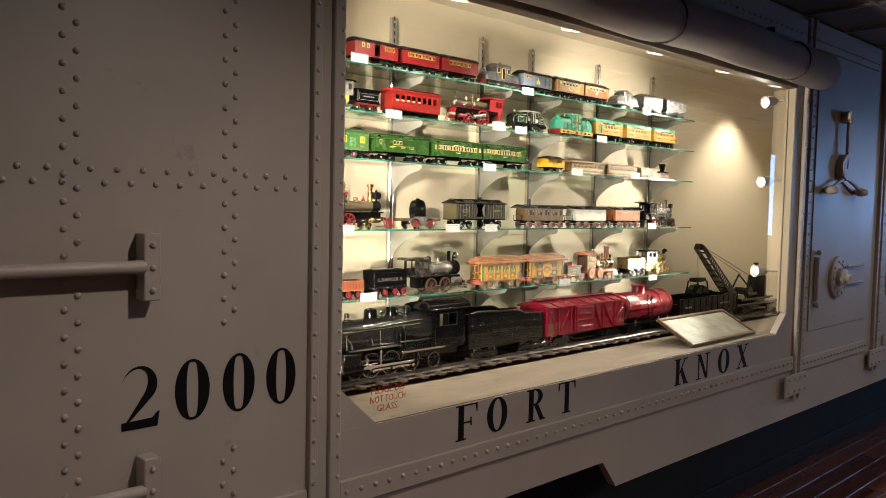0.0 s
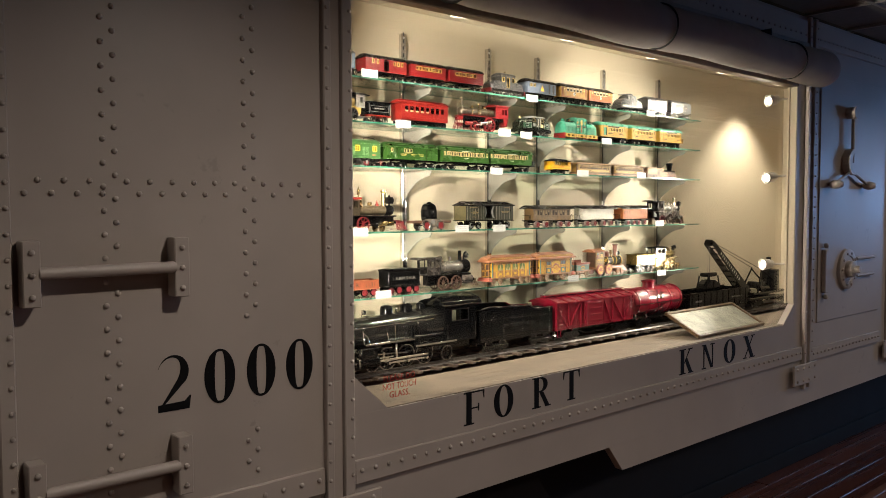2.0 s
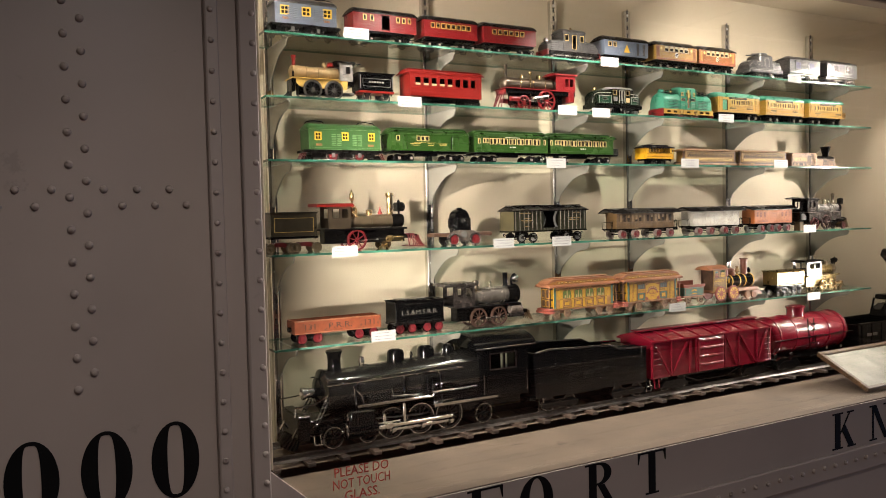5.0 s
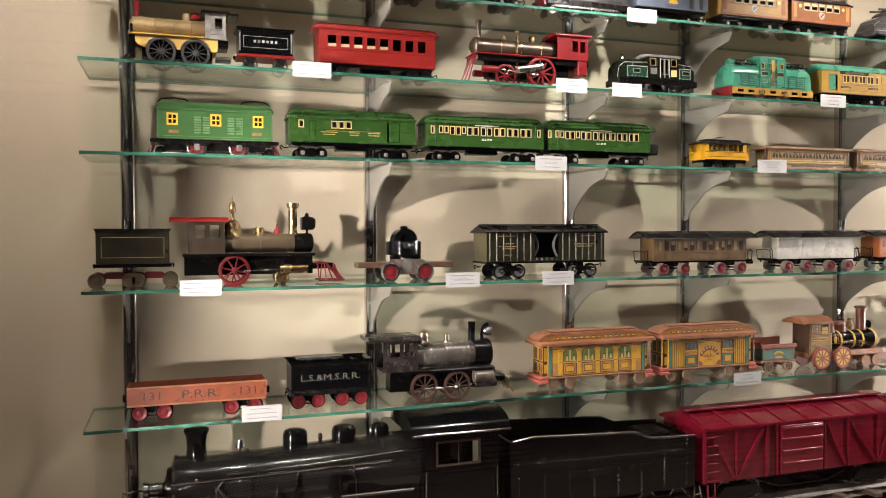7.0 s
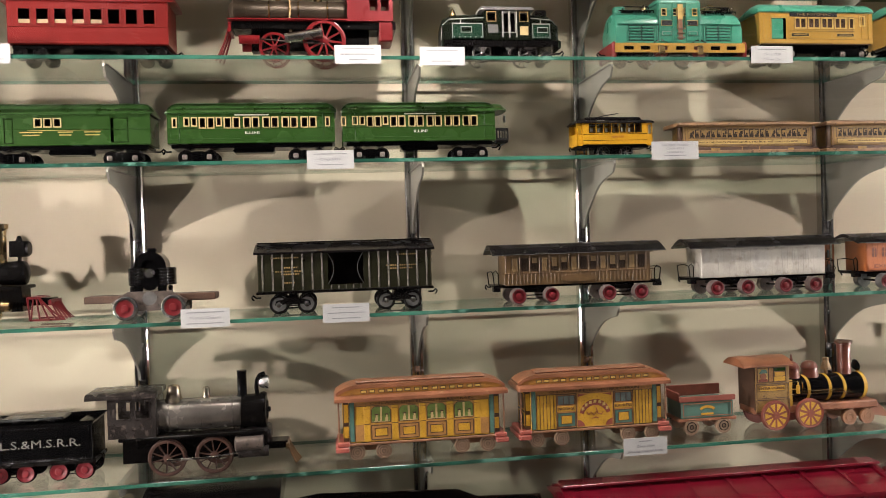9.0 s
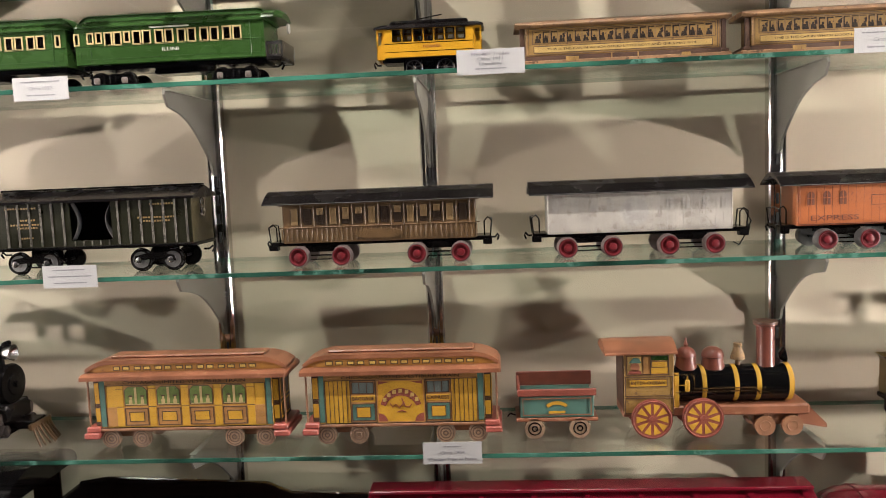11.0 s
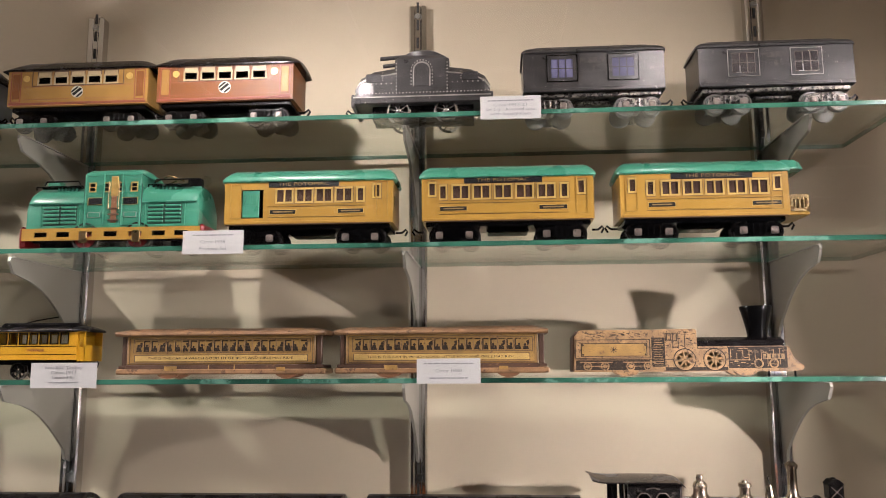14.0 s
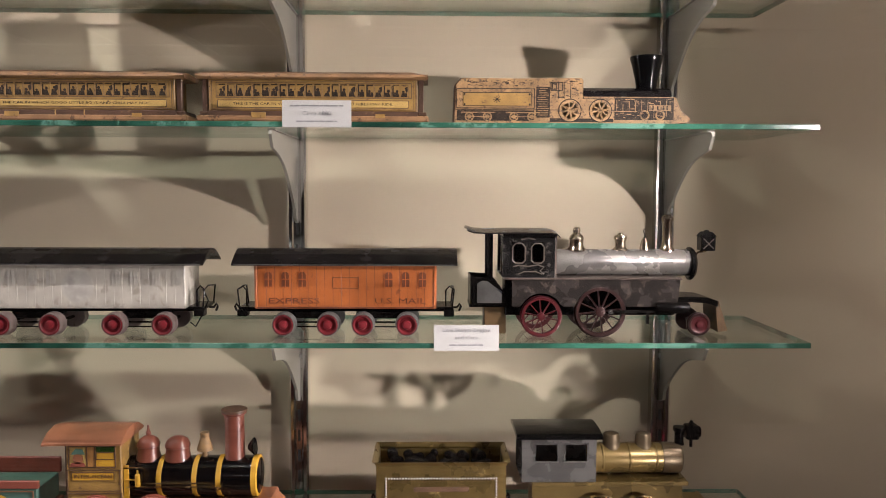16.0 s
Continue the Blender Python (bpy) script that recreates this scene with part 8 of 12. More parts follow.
for k in range(16):
    z = 0.0120 + 0.0019 * k
    light.box(-0.0345 + rnd.uniform(0, 0.004), -0.0215 - rnd.uniform(0, 0.004), -hw - 0.0005, -hw, z, z + 0.0005)
light.ring((0.0800, -hw - 0.0002, 0.0135), (0, 1, 0), 0.0044, 0.0010, 16, 5).ring((0.0965, -hw - 0.0002, 0.0135), (0, 1, 0), 0.0044, 0.0010, 16, 5).box(0.0850, 0.1080, -hw - 0.0006, -hw, 0.0180, 0.0240)
part("printed_highlight", light, BUFFPAPER, wl)
for k in range(60):
    x, z = rnd.uniform(-0.110, -0.040), rnd.uniform(0.0428, 0.0490)
    dark.box(x, x + rnd.uniform(0.0008, 0.0045), -hw - 0.0003, -hw + 0.0001, z, z + rnd.uniform(0.0003, 0.0008))
for k in range(46):
    x, z = rnd.uniform(-0.0195, 0.0100), rnd.uniform(0.0300, 0.0490)
    dark.box(x, x + rnd.uniform(0.0006, 0.0040), -hw - 0.0003, -hw + 0.0001, z, z + rnd.uniform(0.0003, 0.0010))
for x in (-0.0120, -0.0060, 0.0010, 0.0145, 0.0470):
    dark.box(x, x + 0.0007, -hw - 0.0003, -hw, 0.0300, 0.0325 if x > 0.01 else 0.0480)
for x in (0.0880, 0.0930, 0.0990, 0.1030):
    dark.box(x, x + 0.0014, -hw - 0.0009, -hw - 0.0005, 0.0190, 0.0232)
dark.box(-0.1200, 0.1120, -hw - 0.0003, -hw, 0.0300 - 0.0118, 0.0306 - 0.0118).box(0.0150, 0.1080, -hw - 0.0003, -hw, 0.0300, 0.0307)
part("printed_detail", dark, PRINTINK, wl)
for x in (-0.062, 0.066):
    for q in (-1, 1):
        part("rocker", M().prism([(x + 0.0125 * math.cos(math.pi * (1 + k / 8)), 0.0062 + 0.0058 * math.sin(math.pi * (1 + k / 8))) for k in range(9)], *sorted((q * (hw + 0.0006), q * (hw - 0.006)))), BUFFPAPER, wl)
part("axle_peg", M().cyl((0.093, -hw * 0.6, 0.0), (0.093, -hw * 0.6, 0.006), 0.0012, n=8).cyl((0.121, -hw * 0.6, 0.0), (0.121, -hw * 0.6, 0.006), 0.0012, n=8), DARKIRON, wl)

# ---- fourth shelf ----
tender(3, 1.315, 1.436, 0.098, BLACKBRONZE, "olive-brown tin tender with a gilt panel line and red frame", b0=0.040, beam=OLDBLACK, wheel_mat=DULLBRASS, under=WHEELRED, r=0.012, hw=0.030, style="hang", gap=0.052)

def right_engine(level, x0, x1, label, h_cab, h_boiler, boiler_r, cab_frac, boiler_mat, cab_mat, roof_mat, frame_mat, drivers, dr, wheel_mat, stack_prof, stack_mat, stack_at, domes, lamp_at=None, lead=(), pilot_mat=None, spokes="spoke12", windows=2, smoke_mat=None, cyl_mat=None, cyl_at=0.62, roof_over=(0.012, 0.004), roof_style="arch", y=2.108, cab_back=0.0, run_mat=None, lead_mat=None):
    """A steam engine that faces +x."""
    th = thing("toy_steam_locomotive", label, "toy locomotive", **place(x0, x1, level, y=y))
    W = x1 - x0
    at = lambda f: -W / 2 + W * f
    hw = 0.029
    floor_z = h_boiler - boiler_r
    cx = at(cab_frac)
    fr = at(0.80)
    part("boiler", M().lathe((cx - 0.002, 0, h_boiler), (1, 0, 0), [(boiler_r, 0), (boiler_r, (fr - cx) * 0.80), (boiler_r * 0.98, (fr - cx) * 0.80 + 0.001)], 28), boiler_mat, th)
    part("smokebox", M().lathe((cx + (fr - cx) * 0.80 - 0.001, 0, h_boiler), (1, 0, 0), [(boiler_r * 1.04, 0), (boiler_r * 1.04, (fr - cx) * 0.20), (boiler_r * 0.96, (fr - cx) * 0.20 + 0.002), (boiler_r * 0.5, (fr - cx) * 0.20 + 0.005), (0, (fr - cx) * 0.20 + 0.006)], 28), smoke_mat or OLDBLACK, th)
    b = M()
    for k in range(3):
        b.lathe((cx + (fr - cx) * (0.10 + 0.30 * k), 0, h_boiler), (1, 0, 0), [(boiler_r, 0), (boiler_r * 1.03, 0.0004), (boiler_r * 1.03, 0.002), (boiler_r, 0.0024)], 28)
    part("boiler_bands", b, boiler_mat, th)
    part("running_board", M().box(at(0.05), fr + 0.003, -hw, hw, floor_z - 0.006, floor_z - 0.001, 0.001), run_mat or frame_mat, th)
    part("frame", M().box(at(0.06), fr, -hw * 0.55, hw * 0.55, dr * 0.7, floor_z - 0.006).box(fr, at(0.93), -hw * 0.5, hw * 0.5, dr * 1.0, dr * 1.4, 0.001), frame_mat, th)
    for x in drivers:
        wheels(th, at(x), dr, hw * 0.92, spokes, wheel_mat, t=0.0055)
    for x, r in lead:
        wheels(th, at(x), r, hw * 0.75, "disc", lead_mat or wheel_mat)
    for s in (-1, 1):
        if len(drivers) > 1:
            part("side_rod", M().box(at(min(drivers)), at(max(drivers)), s * (hw + 0.002) - 0.0008, s * (hw + 0.002) + 0.0008, dr * 0.85, dr * 0.85 + 0.003, 0.0004), NICKEL, th)
        part("cylinder", M().cyl((at(cyl_at), s * hw * 0.95, dr * 1.05), (at(cyl_at + 0.16), s * hw * 0.95, dr * 1.05), 0.0078, n=16), cyl_mat or frame_mat, th)
        part("piston_rod", M().cyl((at(max(drivers)), s * (hw + 0.002), dr * 0.95), (at(cyl_at), s * (hw + 0.001), dr * 1.05), 0.0011, n=8), NICKEL, th)
    stack(th, at(stack_at), h_boiler + boiler_r * 0.92, stack_prof, stack_mat)
    for x, r, h, m in domes:
        steam_dome(th, at(x), h_boiler + boiler_r * 0.95, r, h, m)
    if lamp_at:
        headlamp(th, at(lamp_at[0]), lamp_at[1], 1, lamp_at[2], OLDBLACK)
    cw = cx - at(0.0) - cab_back
    holes = [(at(0) + cab_back + cw * (0.18 + 0.40 * k), at(0) + cab_back + cw * (0.18 + 0.40 * k) + cw * 0.30, floor_z + (h_cab - floor_z) * 0.45, h_cab - 0.008) for k in range(windows)]
    cab(th, at(0) + cab_back, cx, hw, floor_z - 0.001, h_cab, cab_mat, roof_mat, holes, roof_over, 0.005, roof_style)
    if windows > 1:
        window_frames(th, holes, hw, cab_mat, (0, 0), 0.0012)
    pilot(th, at(0.93), at(1.0), hw * 0.75, 0.003, dr * 1.3, pilot_mat or frame_mat, 7)
    return th


rb = right_engine(3, 1.438, 1.732, "bronze boilered toy steam locomotive with red cab roof and wheels", 0.112, 0.072, 0.0165, 0.285, DULLBRASS, DARKBRONZE, BRIGHTRED, OLDBLACK, (0.338,), 0.0255, WHEELRED,
    [(0.0095, 0), (0.0080, 0.004), (0.0080, 0.046), (0.0110, 0.049), (0.0110, 0.055), (0.0085, 0.056), (0.0070, 0.056)], BRASS, 0.690, [(0.335, 0.0135, 0.022, BRASS), (0.490, 0.0080, 0.013, BRASS)], (0.775, 0.095, 0.021), ((0.615, 0.0118),), WHEELRED, "spoke8", 2, OLDBLACK, BRASS, 0.60, (0.030, 0.006), "flat", cab_back=0.024, lead_mat=BRASS)
W = 0.294
part("bell_spire", M().lathe((-W / 2 + W * 0.335, 0, 0.104), (0, 0, 1), [(0.006, 0), (0.009, 0.003), (0.009, 0.006), (0.003, 0.010), (0.002, 0.018), (0.006, 0.024), (0.0055, 0.036), (0.002, 0.042), (0, 0.050)], 16), BRASS, rb)
part("red_bell", M().lathe((-W / 2 + W * 0.595, 0, 0.088), (0, 0, 1), [(0.0065, 0), (0.006, 0.005), (0.003, 0.009), (0.0012, 0.018), (0, 0.020)], 12), BRIGHTRED, rb, "small red bell")
part("cowcatcher_frame", M().tube([(0.096, -0.020, 0.037), (0.111, -0.020, 0.036), (0.128, -0.021, 0.018), (0.145, -0.020, 0.005), (0.099, -0.021, 0.005), (0.096, -0.020, 0.037)], 0.0016, 6).tube([(0.096, 0.020, 0.037), (0.111, 0.020, 0.036), (0.145, 0.020, 0.005), (0.099, 0.021, 0.005)], 0.0016, 6).tube([(0.100, -0.0205, 0.005), (0.104, -0.0205, 0.036)], 0.0012, 6).tube([(0.112, -0.0205, 0.005), (0.108, -0.0205, 0.036)], 0.0012, 6).tube([(0.124, -0.0205, 0.005), (0.112, -0.0205, 0.034)], 0.0012, 6).tube([(0.135, -0.0205, 0.005), (0.118, -0.0205, 0.028)], 0.0012, 6).box(0.094, 0.112, -0.020, 0.020, 0.0345, 0.0375, 0.001), WHEELRED, rb)

ch = thing("trolley_chassis", "bare electric trolley chassis with coils and red wheels", "toy chassis", **place(1.756, 1.938, 3))
part("plank", M().box(-0.091, 0.091, -0.020, 0.020, 0.0245, 0.0345, 0.001), DARKWOOD, ch, "dark wooden base plank")
part("side_plate", M().prism([(-0.046, 0.012), (0.046, 0.012), (0.052, 0.026), (0.030, 0.040), (-0.030, 0.040), (-0.052, 0.026)], -0.024, -0.0215), DIMTRIM, ch)
for x in (-0.033, 0.033):
    wheels(ch, x, 0.0165, 0.028, "disc", NICKEL, WHEELRED)
horseshoe = [(0.0225 * math.cos(a * math.pi / 12), 0.0745 + 0.0225 * math.sin(a * math.pi / 12)) for a in range(13)] + [(-0.0235, 0.050), (-0.021, 0.034), (-0.010, 0.034), (-0.0105, 0.056)] + [(0.0125 * math.cos(a * math.pi / 8), 0.0725 + 0.0125 * math.sin(a * math.pi / 8)) for a in range(8, -1, -1)] + [(0.0105, 0.056), (0.010, 0.034), (0.021, 0.034), (0.0235, 0.050)]
part("field_magnet", M().prism(horseshoe, -0.016, 0.016), GLOSSBLACK, ch, "glossy black horseshoe magnet")
for s in (-1, 1):
    coil = M()
    for k in range(6):
        coil.ring((s * 0.017, 0, 0.050 + 0.0042 * k), (0, 0, 1), 0.0150, 0.0024, 18, 6)
    part("coil", coil, GLOSSBLACK, ch)
    part("terminal", M().cyl((s * 0.027, -0.010, 0.034), (s * 0.027, -0.010, 0.043), 0.0028, n=10).ball((s * 0.027, -0.010, 0.044), 0.0036, 8), DARKIRON, ch)
part("armature", M().cyl((0, -0.018, 0.052), (0, 0.018, 0.052), 0.0115, n=18).cyl((0, -0.012, 0.0725), (0, 0.014, 0.0725), 0.0122, n=20), GLOSSBLACK, ch)
part("commutator", M().cyl((0, -0.021, 0.066), (0, 0.010, 0.066), 0.0066, n=16), NICKEL, ch)
part("gear", M().cyl((0.0, -0.0245, 0.030), (0.0, -0.021, 0.030), 0.010, n=20), GREYTIN, ch)
part("cap", M().box(-0.007, 0.007, -0.006, 0.006, 0.0965, 0.1015, 0.002), GLOSSBLACK, ch)

# dark olive boxcar with rubbed ribs and an open door
bx = thing("toy_boxcar", "dark olive tin toy boxcar with rubbed ribs and open door", "toy railway car", **place(1.995, 2.260, 3))
L, hw = 0.126, 0.034
shell(bx, -L, L, hw, 0.033, 0.090, [(-0.026, 0.026, 0.040, 0.087)], OLIVETIN)
# dark sheet paints the shade seen through the open door
part("doorway_shade", M().box(-0.040, 0.040, 0.006, 0.008, 0.036, 0.088), INSIDESHADE, bx)
for s in (-1, 1):
    part("end_sheet", M().box(*sorted((s * (L + 0.0001), s * (L + 0.0012))), -hw, hw, 0.033, 0.0895).prism([(-hw, 0.0897), (hw, 0.0897), (0, 0.1008)], s * L, s * (L + 0.0012), "yz"), OLIVEEND, bx, "olive brown end sheet")
    part("door_sheet", M().loft([[(s * (0.0255 - 0.0085 * math.sin(math.pi * k / 10)), y, 0.041 + 0.045 * k / 10) for y in (-hw + 0.002, -hw + 0.012)] + [(s * (0.0262 - 0.0085 * math.sin(math.pi * k / 10)), y, 0.041 + 0.045 * k / 10) for y in (-hw + 0.012, -hw + 0.002)] for k in range(11)]), GREYTIN, bx, "bent grey door sheet")
roof(bx, -L - 0.006, L + 0.006, hw + 0.006, 0.090, 0.012, "peak", ROOFBLACK)
part("running_board", M().box(-L - 0.004, L + 0.004, -0.005, 0.005, 0.1022, 0.1045, 0.0006), OLDBLACK, bx)
for k in range(7):
    for s in (-1, 1):
        x = s * (0.0345 + 0.0143 * k)
        plates(bx, [(x - 0.0013, x + 0.0013, 0.034, 0.0885)], hw, RIBGREY, "rib", 0.0012)
for k in range(5):
    plates(bx, [(-0.0225 + 0.0108 * k, -0.0207 + 0.0108 * k, 0.0335, 0.0395)], hw, RIBGREY, "rib", 0.0010)
m = M()
for x, w, z in ((-0.082, 0.022, 0.066), (-0.082, 0.040, 0.0605), (-0.082, 0.024, 0.0565), (-0.082, 0.016, 0.044), (0.082, 0.046, 0.0645), (0.082, 0.032, 0.0600), (0.090, 0.030, 0.0805), (-0.088, 0.040, 0.0805)):
    u = -w / 2
    while u < w / 2:
        m.box(x + u, x + u + 0.0022, -hw - 0.0006, -hw - 0.0001, z, z + 0.0022)
        u += 0.0034
part("print_bar", m, DIMGILT, bx, "small dulled gilt lettering as bars")
plates(bx, [(-L, L, 0.0872, 0.0895)], hw, OLDBLACK, "eave_strip", 0.0016)
part("sill", M().box(-L - 0.004, L + 0.004, -hw - 0.001, hw + 0.001, 0.029, 0.0328, 0.0008), OLDBLACK, bx)
part("brake_wheel", M().ring((L + 0.004, -0.006, 0.070), (1, 0, 0), 0.0055, 0.0012, 18, 5).ring((L + 0.004, -0.006, 0.082), (1, 0, 0), 0.0055, 0.0012, 18, 5), NICKEL, bx)
for s in (-1, 1):
    bogie(bx, s * 0.078, 0.040, 0.0135, hw + 0.002, "rods", DARKIRON, OLDBLACK, GREYTIN)
    part("truck_frame", M().prism([(s * 0.078 - 0.026, 0.012), (s * 0.078 - 0.024, 0.019), (s * 0.078 - 0.008, 0.0225), (s * 0.078 + 0.008, 0.0225), (s * 0.078 + 0.024, 0.019), (s * 0.078 + 0.026, 0.012), (s * 0.078 + 0.008, 0.0145), (s * 0.078 - 0.008, 0.0145)], -hw - 0.0035, -hw - 0.0015), OLDBLACK, bx)
    for q in (-1, 1):
        part("hub_cap", M().lathe((s * 0.078 + q * 0.020, -0.0372, 0.0135), (0, -1, 0), [(0.0040, 0), (0.0040, 0.0012), (0.0025, 0.0020), (0, 0.0022)], 12), NICKEL, bx)
    coupler(bx, s * L, 0.022, s)


def platform_car(x0, x1, body_mat, line_mat, label, texts=(), wins=(), y=2.094, truck=0.059, gap=0.0262):
    """A tin coach with a long overhanging black roof, railed ends and wheels with red centres."""
    th = thing("toy_passenger_car", label, "toy railway car", **dict(place(x0, x1, 3, y=y), k=0.985))
    L, hw = (x1 - x0) / 2, 0.026
    b = L - 0.022
    part("body", M().box(-b, b, -hw, hw, 0.028, 0.078, 0.0008), body_mat, th)
    prof = [(-hw - 0.010, 0.0752), (-hw - 0.0095, 0.0772), (-hw * 0.75, 0.0862), (-hw * 0.3, 0.0905), (0, 0.0914), (hw * 0.3, 0.0905), (hw * 0.75, 0.0862), (hw + 0.0095, 0.0772), (hw + 0.010, 0.0752), (hw * 0.7, 0.0822), (0, 0.0868), (-hw * 0.7, 0.0822)]
    part("roof", M().loft([[(x, yy, z) for yy, z in prof] for x in (-L, L)], False), ROOFBLACK, th, "worn black roof")
    part("roof_edge", M().box(-L + 0.003, L - 0.003, -hw - 0.0104, -hw - 0.0096, 0.0757, 0.0765), GREYTIN, th, "rubbed grey roof edge")
    part("underframe", M().box(-L + 0.006, L - 0.006, -hw * 0.8, hw * 0.8, 0.0245, 0.0278, 0.0008), OLDBLACK, th)
    for s in (-1, 1):
        part("end_platform", M().box(*sorted((s * (b + 0.0005), s * (L - 0.004))), -hw * 0.85, hw * 0.85, 0.027, 0.0295, 0.0006), OLDBLACK, th)
        e = s * (L - 0.005)
        part("end_railing", M().tube([(e, -hw * 0.8, 0.029), (e + s * 0.002, -hw * 0.8, 0.048), (e - s * 0.003, -hw * 0.75, 0.052), (e - s * 0.007, -hw * 0.7, 0.047), (e - s * 0.007, -hw * 0.7, 0.030)], 0.0009, 6).tube([(e, hw * 0.8, 0.029), (e + s * 0.002, hw * 0.8, 0.048), (e, 0, 0.050), (e + s * 0.002, -hw * 0.8, 0.048)], 0.0009, 6), DARKIRON, th)
        part("end_step", M().box(*sorted((s * (L - 0.014), s * (L - 0.003))), -hw * 0.95, -hw * 0.5, 0.0195, 0.0268, 0.0008), OLDBLACK, th)
        for q in (-1, 1):
            wheels(th, s * truck + q * gap, 0.0120, hw * 1.08, "disc", PALERIM if body_mat is not ORANGETIN else GREYTIN, HUBRED, t=0.013, face="dish")
        part("truck", M().box(s * truck - 0.021, s * truck + 0.021, -hw * 0.72, hw * 0.72, 0.0165, 0.0243, 0.001).cyl((s * truck - 0.024, -hw * 0.6, 0.012), (s * truck + 0.024, -hw * 0.6, 0.012), 0.001, n=6).cyl((s * truck - 0.024, -hw * 0.6, 0.007), (s * truck + 0.024, -hw * 0.6, 0.007), 0.0008, n=6), DARKIRON, th)
        coupler(th, s * (L - 0.004), 0.026, s, L=0.008)
    for xa, xb, za, zb in wins:
        c, w = (xa + xb) / 2, (xb - xa) / 2
        arched = lambda g: [(c - w - g, za - g), (c + w + g, za - g)] + [(c + (w + g) * math.cos(a * math.pi / 6), zb - w + (w + g) * math.sin(a * math.pi / 6)) for a in range(7)]
        part("window_surround", M().prism(arched(0.0012), -hw - 0.0004, -hw + 0.0004), body_mat, th)
        ob = part("window", M().prism(arched(0), -hw - 0.0008, -hw - 0.0003), line_mat, th)
        part("glazing_bar", M().box(c - 0.0004, c + 0.0004, -hw - 0.0012, -hw - 0.0007, za, zb).box(xa, xb, -hw - 0.0012, -hw - 0.0007, (za + zb) / 2 - 0.0004, (za + zb) / 2 + 0.0004), body_mat, ob)
    for text, x, z, size, w in texts:
        writing(th, text, x, z, hw, size, line_mat, w)
    return th


bc_win = spread(14, -0.110, 0.110, 0.050, 0.070, 0.0098)
bc = platform_car(2.343, 2.621, BROWNTIN, BROWNTIN, "brown painted tin toy coach with black roof and red-centred wheels", truck=0.072)
for k, (xa, xb, za, zb) in enumerate(bc_win):
    plates(bc, [(xa, xb, za, zb)], 0.026, WINBROWN, "window", 0.0004)
    if k not in (1, 7, 13):
        plates(bc, [(xa + 0.0006, xb - 0.0006, za + (0.0, 0.006, 0.012)[(k * 7) % 3], zb)], 0.0264, BLINDTAN, "blind", 0.0003)
    plates(bc, [(xb + 0.0022, xb + 0.0036, 0.048, 0.074)], 0.026, BROWNTIN, "pilaster", 0.0012)
for k in range(40):
    x = -0.118 + 0.236 * k / 39
    plates(bc, [(x - 0.0009, x + 0.0009, 0.030, 0.0455)], 0.026, BROWNTIN, "wainscot_slat", 0.0008)
plates(bc, [(-0.122, 0.122, 0.0462, 0.0478), (-0.122, 0.122, 0.0735, 0.076)], 0.026, BROWNTIN, "moulding", 0.0012)
sc = platform_car(2.658, 2.917, PALETIN, PALEPRINT, "worn whitish tin toy coach with black roof and red-centred wheels", wins=[(c - 0.0042, c + 0.0042, 0.054, 0.069) for c in (-0.098, -0.0756, -0.052, -0.034, 0.035, 0.054, 0.077, 0.099)])
part("name_panel", M().prism([(0.030 * math.cos(a), 0.0375 + 0.0062 * math.sin(a)) for a in [math.pi * k / 12 for k in range(24)]], -0.0272, -0.0256), BROWNTIN, bc, "raised oval panel")
part("oval_print", M().lathe((-0.006, -0.0258, 0.052), (0, -1, 0), [(0.017, 0), (0.017, 0.0004), (0.010, 0.0006), (0, 0.0006)], 20), PALEPRINT, sc, "faded oval print")
part("wire_hook", M().tube([(0.124, -0.018, 0.048), (0.130, -0.02, 0.036), (0.122, -0.02, 0.018), (0.116, -0.02, 0.008), (0.110, -0.018, 0.012)], 0.0008, 6), DARKIRON, sc)
for k in range(24):
    x = -0.106 + 0.212 * k / 23
    plates(sc, [(x - 0.0002, x + 0.0002, 0.030, 0.076)], 0.026, PALEPRINT, "seam", 0.0002)
oc = platform_car(2.942, 3.180, ORANGETIN, ORANGEDARK, "orange painted tin toy mail coach with black roof", truck=0.042, gap=0.0235, texts=(("EXPRESS", -0.055, 0.0365, 0.0085, 0.054), ("U.S. MAIL", 0.058, 0.0365, 0.0085, 0.054)), wins=[(-0.086, -0.078, 0.052, 0.068), (-0.068, -0.060, 0.052, 0.068), (-0.050, -0.042, 0.052, 0.068), (0.042, 0.050, 0.052, 0.068), (0.060, 0.068, 0.052, 0.068), (0.078, 0.086, 0.052, 0.068)])
for k in range(22):
    x = -0.093 + 0.186 * k / 21
    plates(oc, [(x - 0.0002, x + 0.0002, 0.0305, 0.074)], 0.026, ORANGEDARK, "seam", 0.0002)
outline_plates(oc, [(-0.014, 0.014, 0.050, 0.062)], 0.026, ORANGEDARK, 0.0008)
plates(oc, [(-0.095, 0.095, 0.0290, 0.0302), (-0.095, 0.095, 0.0742, 0.0752)], 0.026, ORANGEDARK, "moulding", 0.0008)
plates(oc, [(-0.0956, -0.0940, 0.029, 0.076), (0.0940, 0.0956, 0.029, 0.076)], 0.026, ORANGETIN, "corner_post", 0.0012)

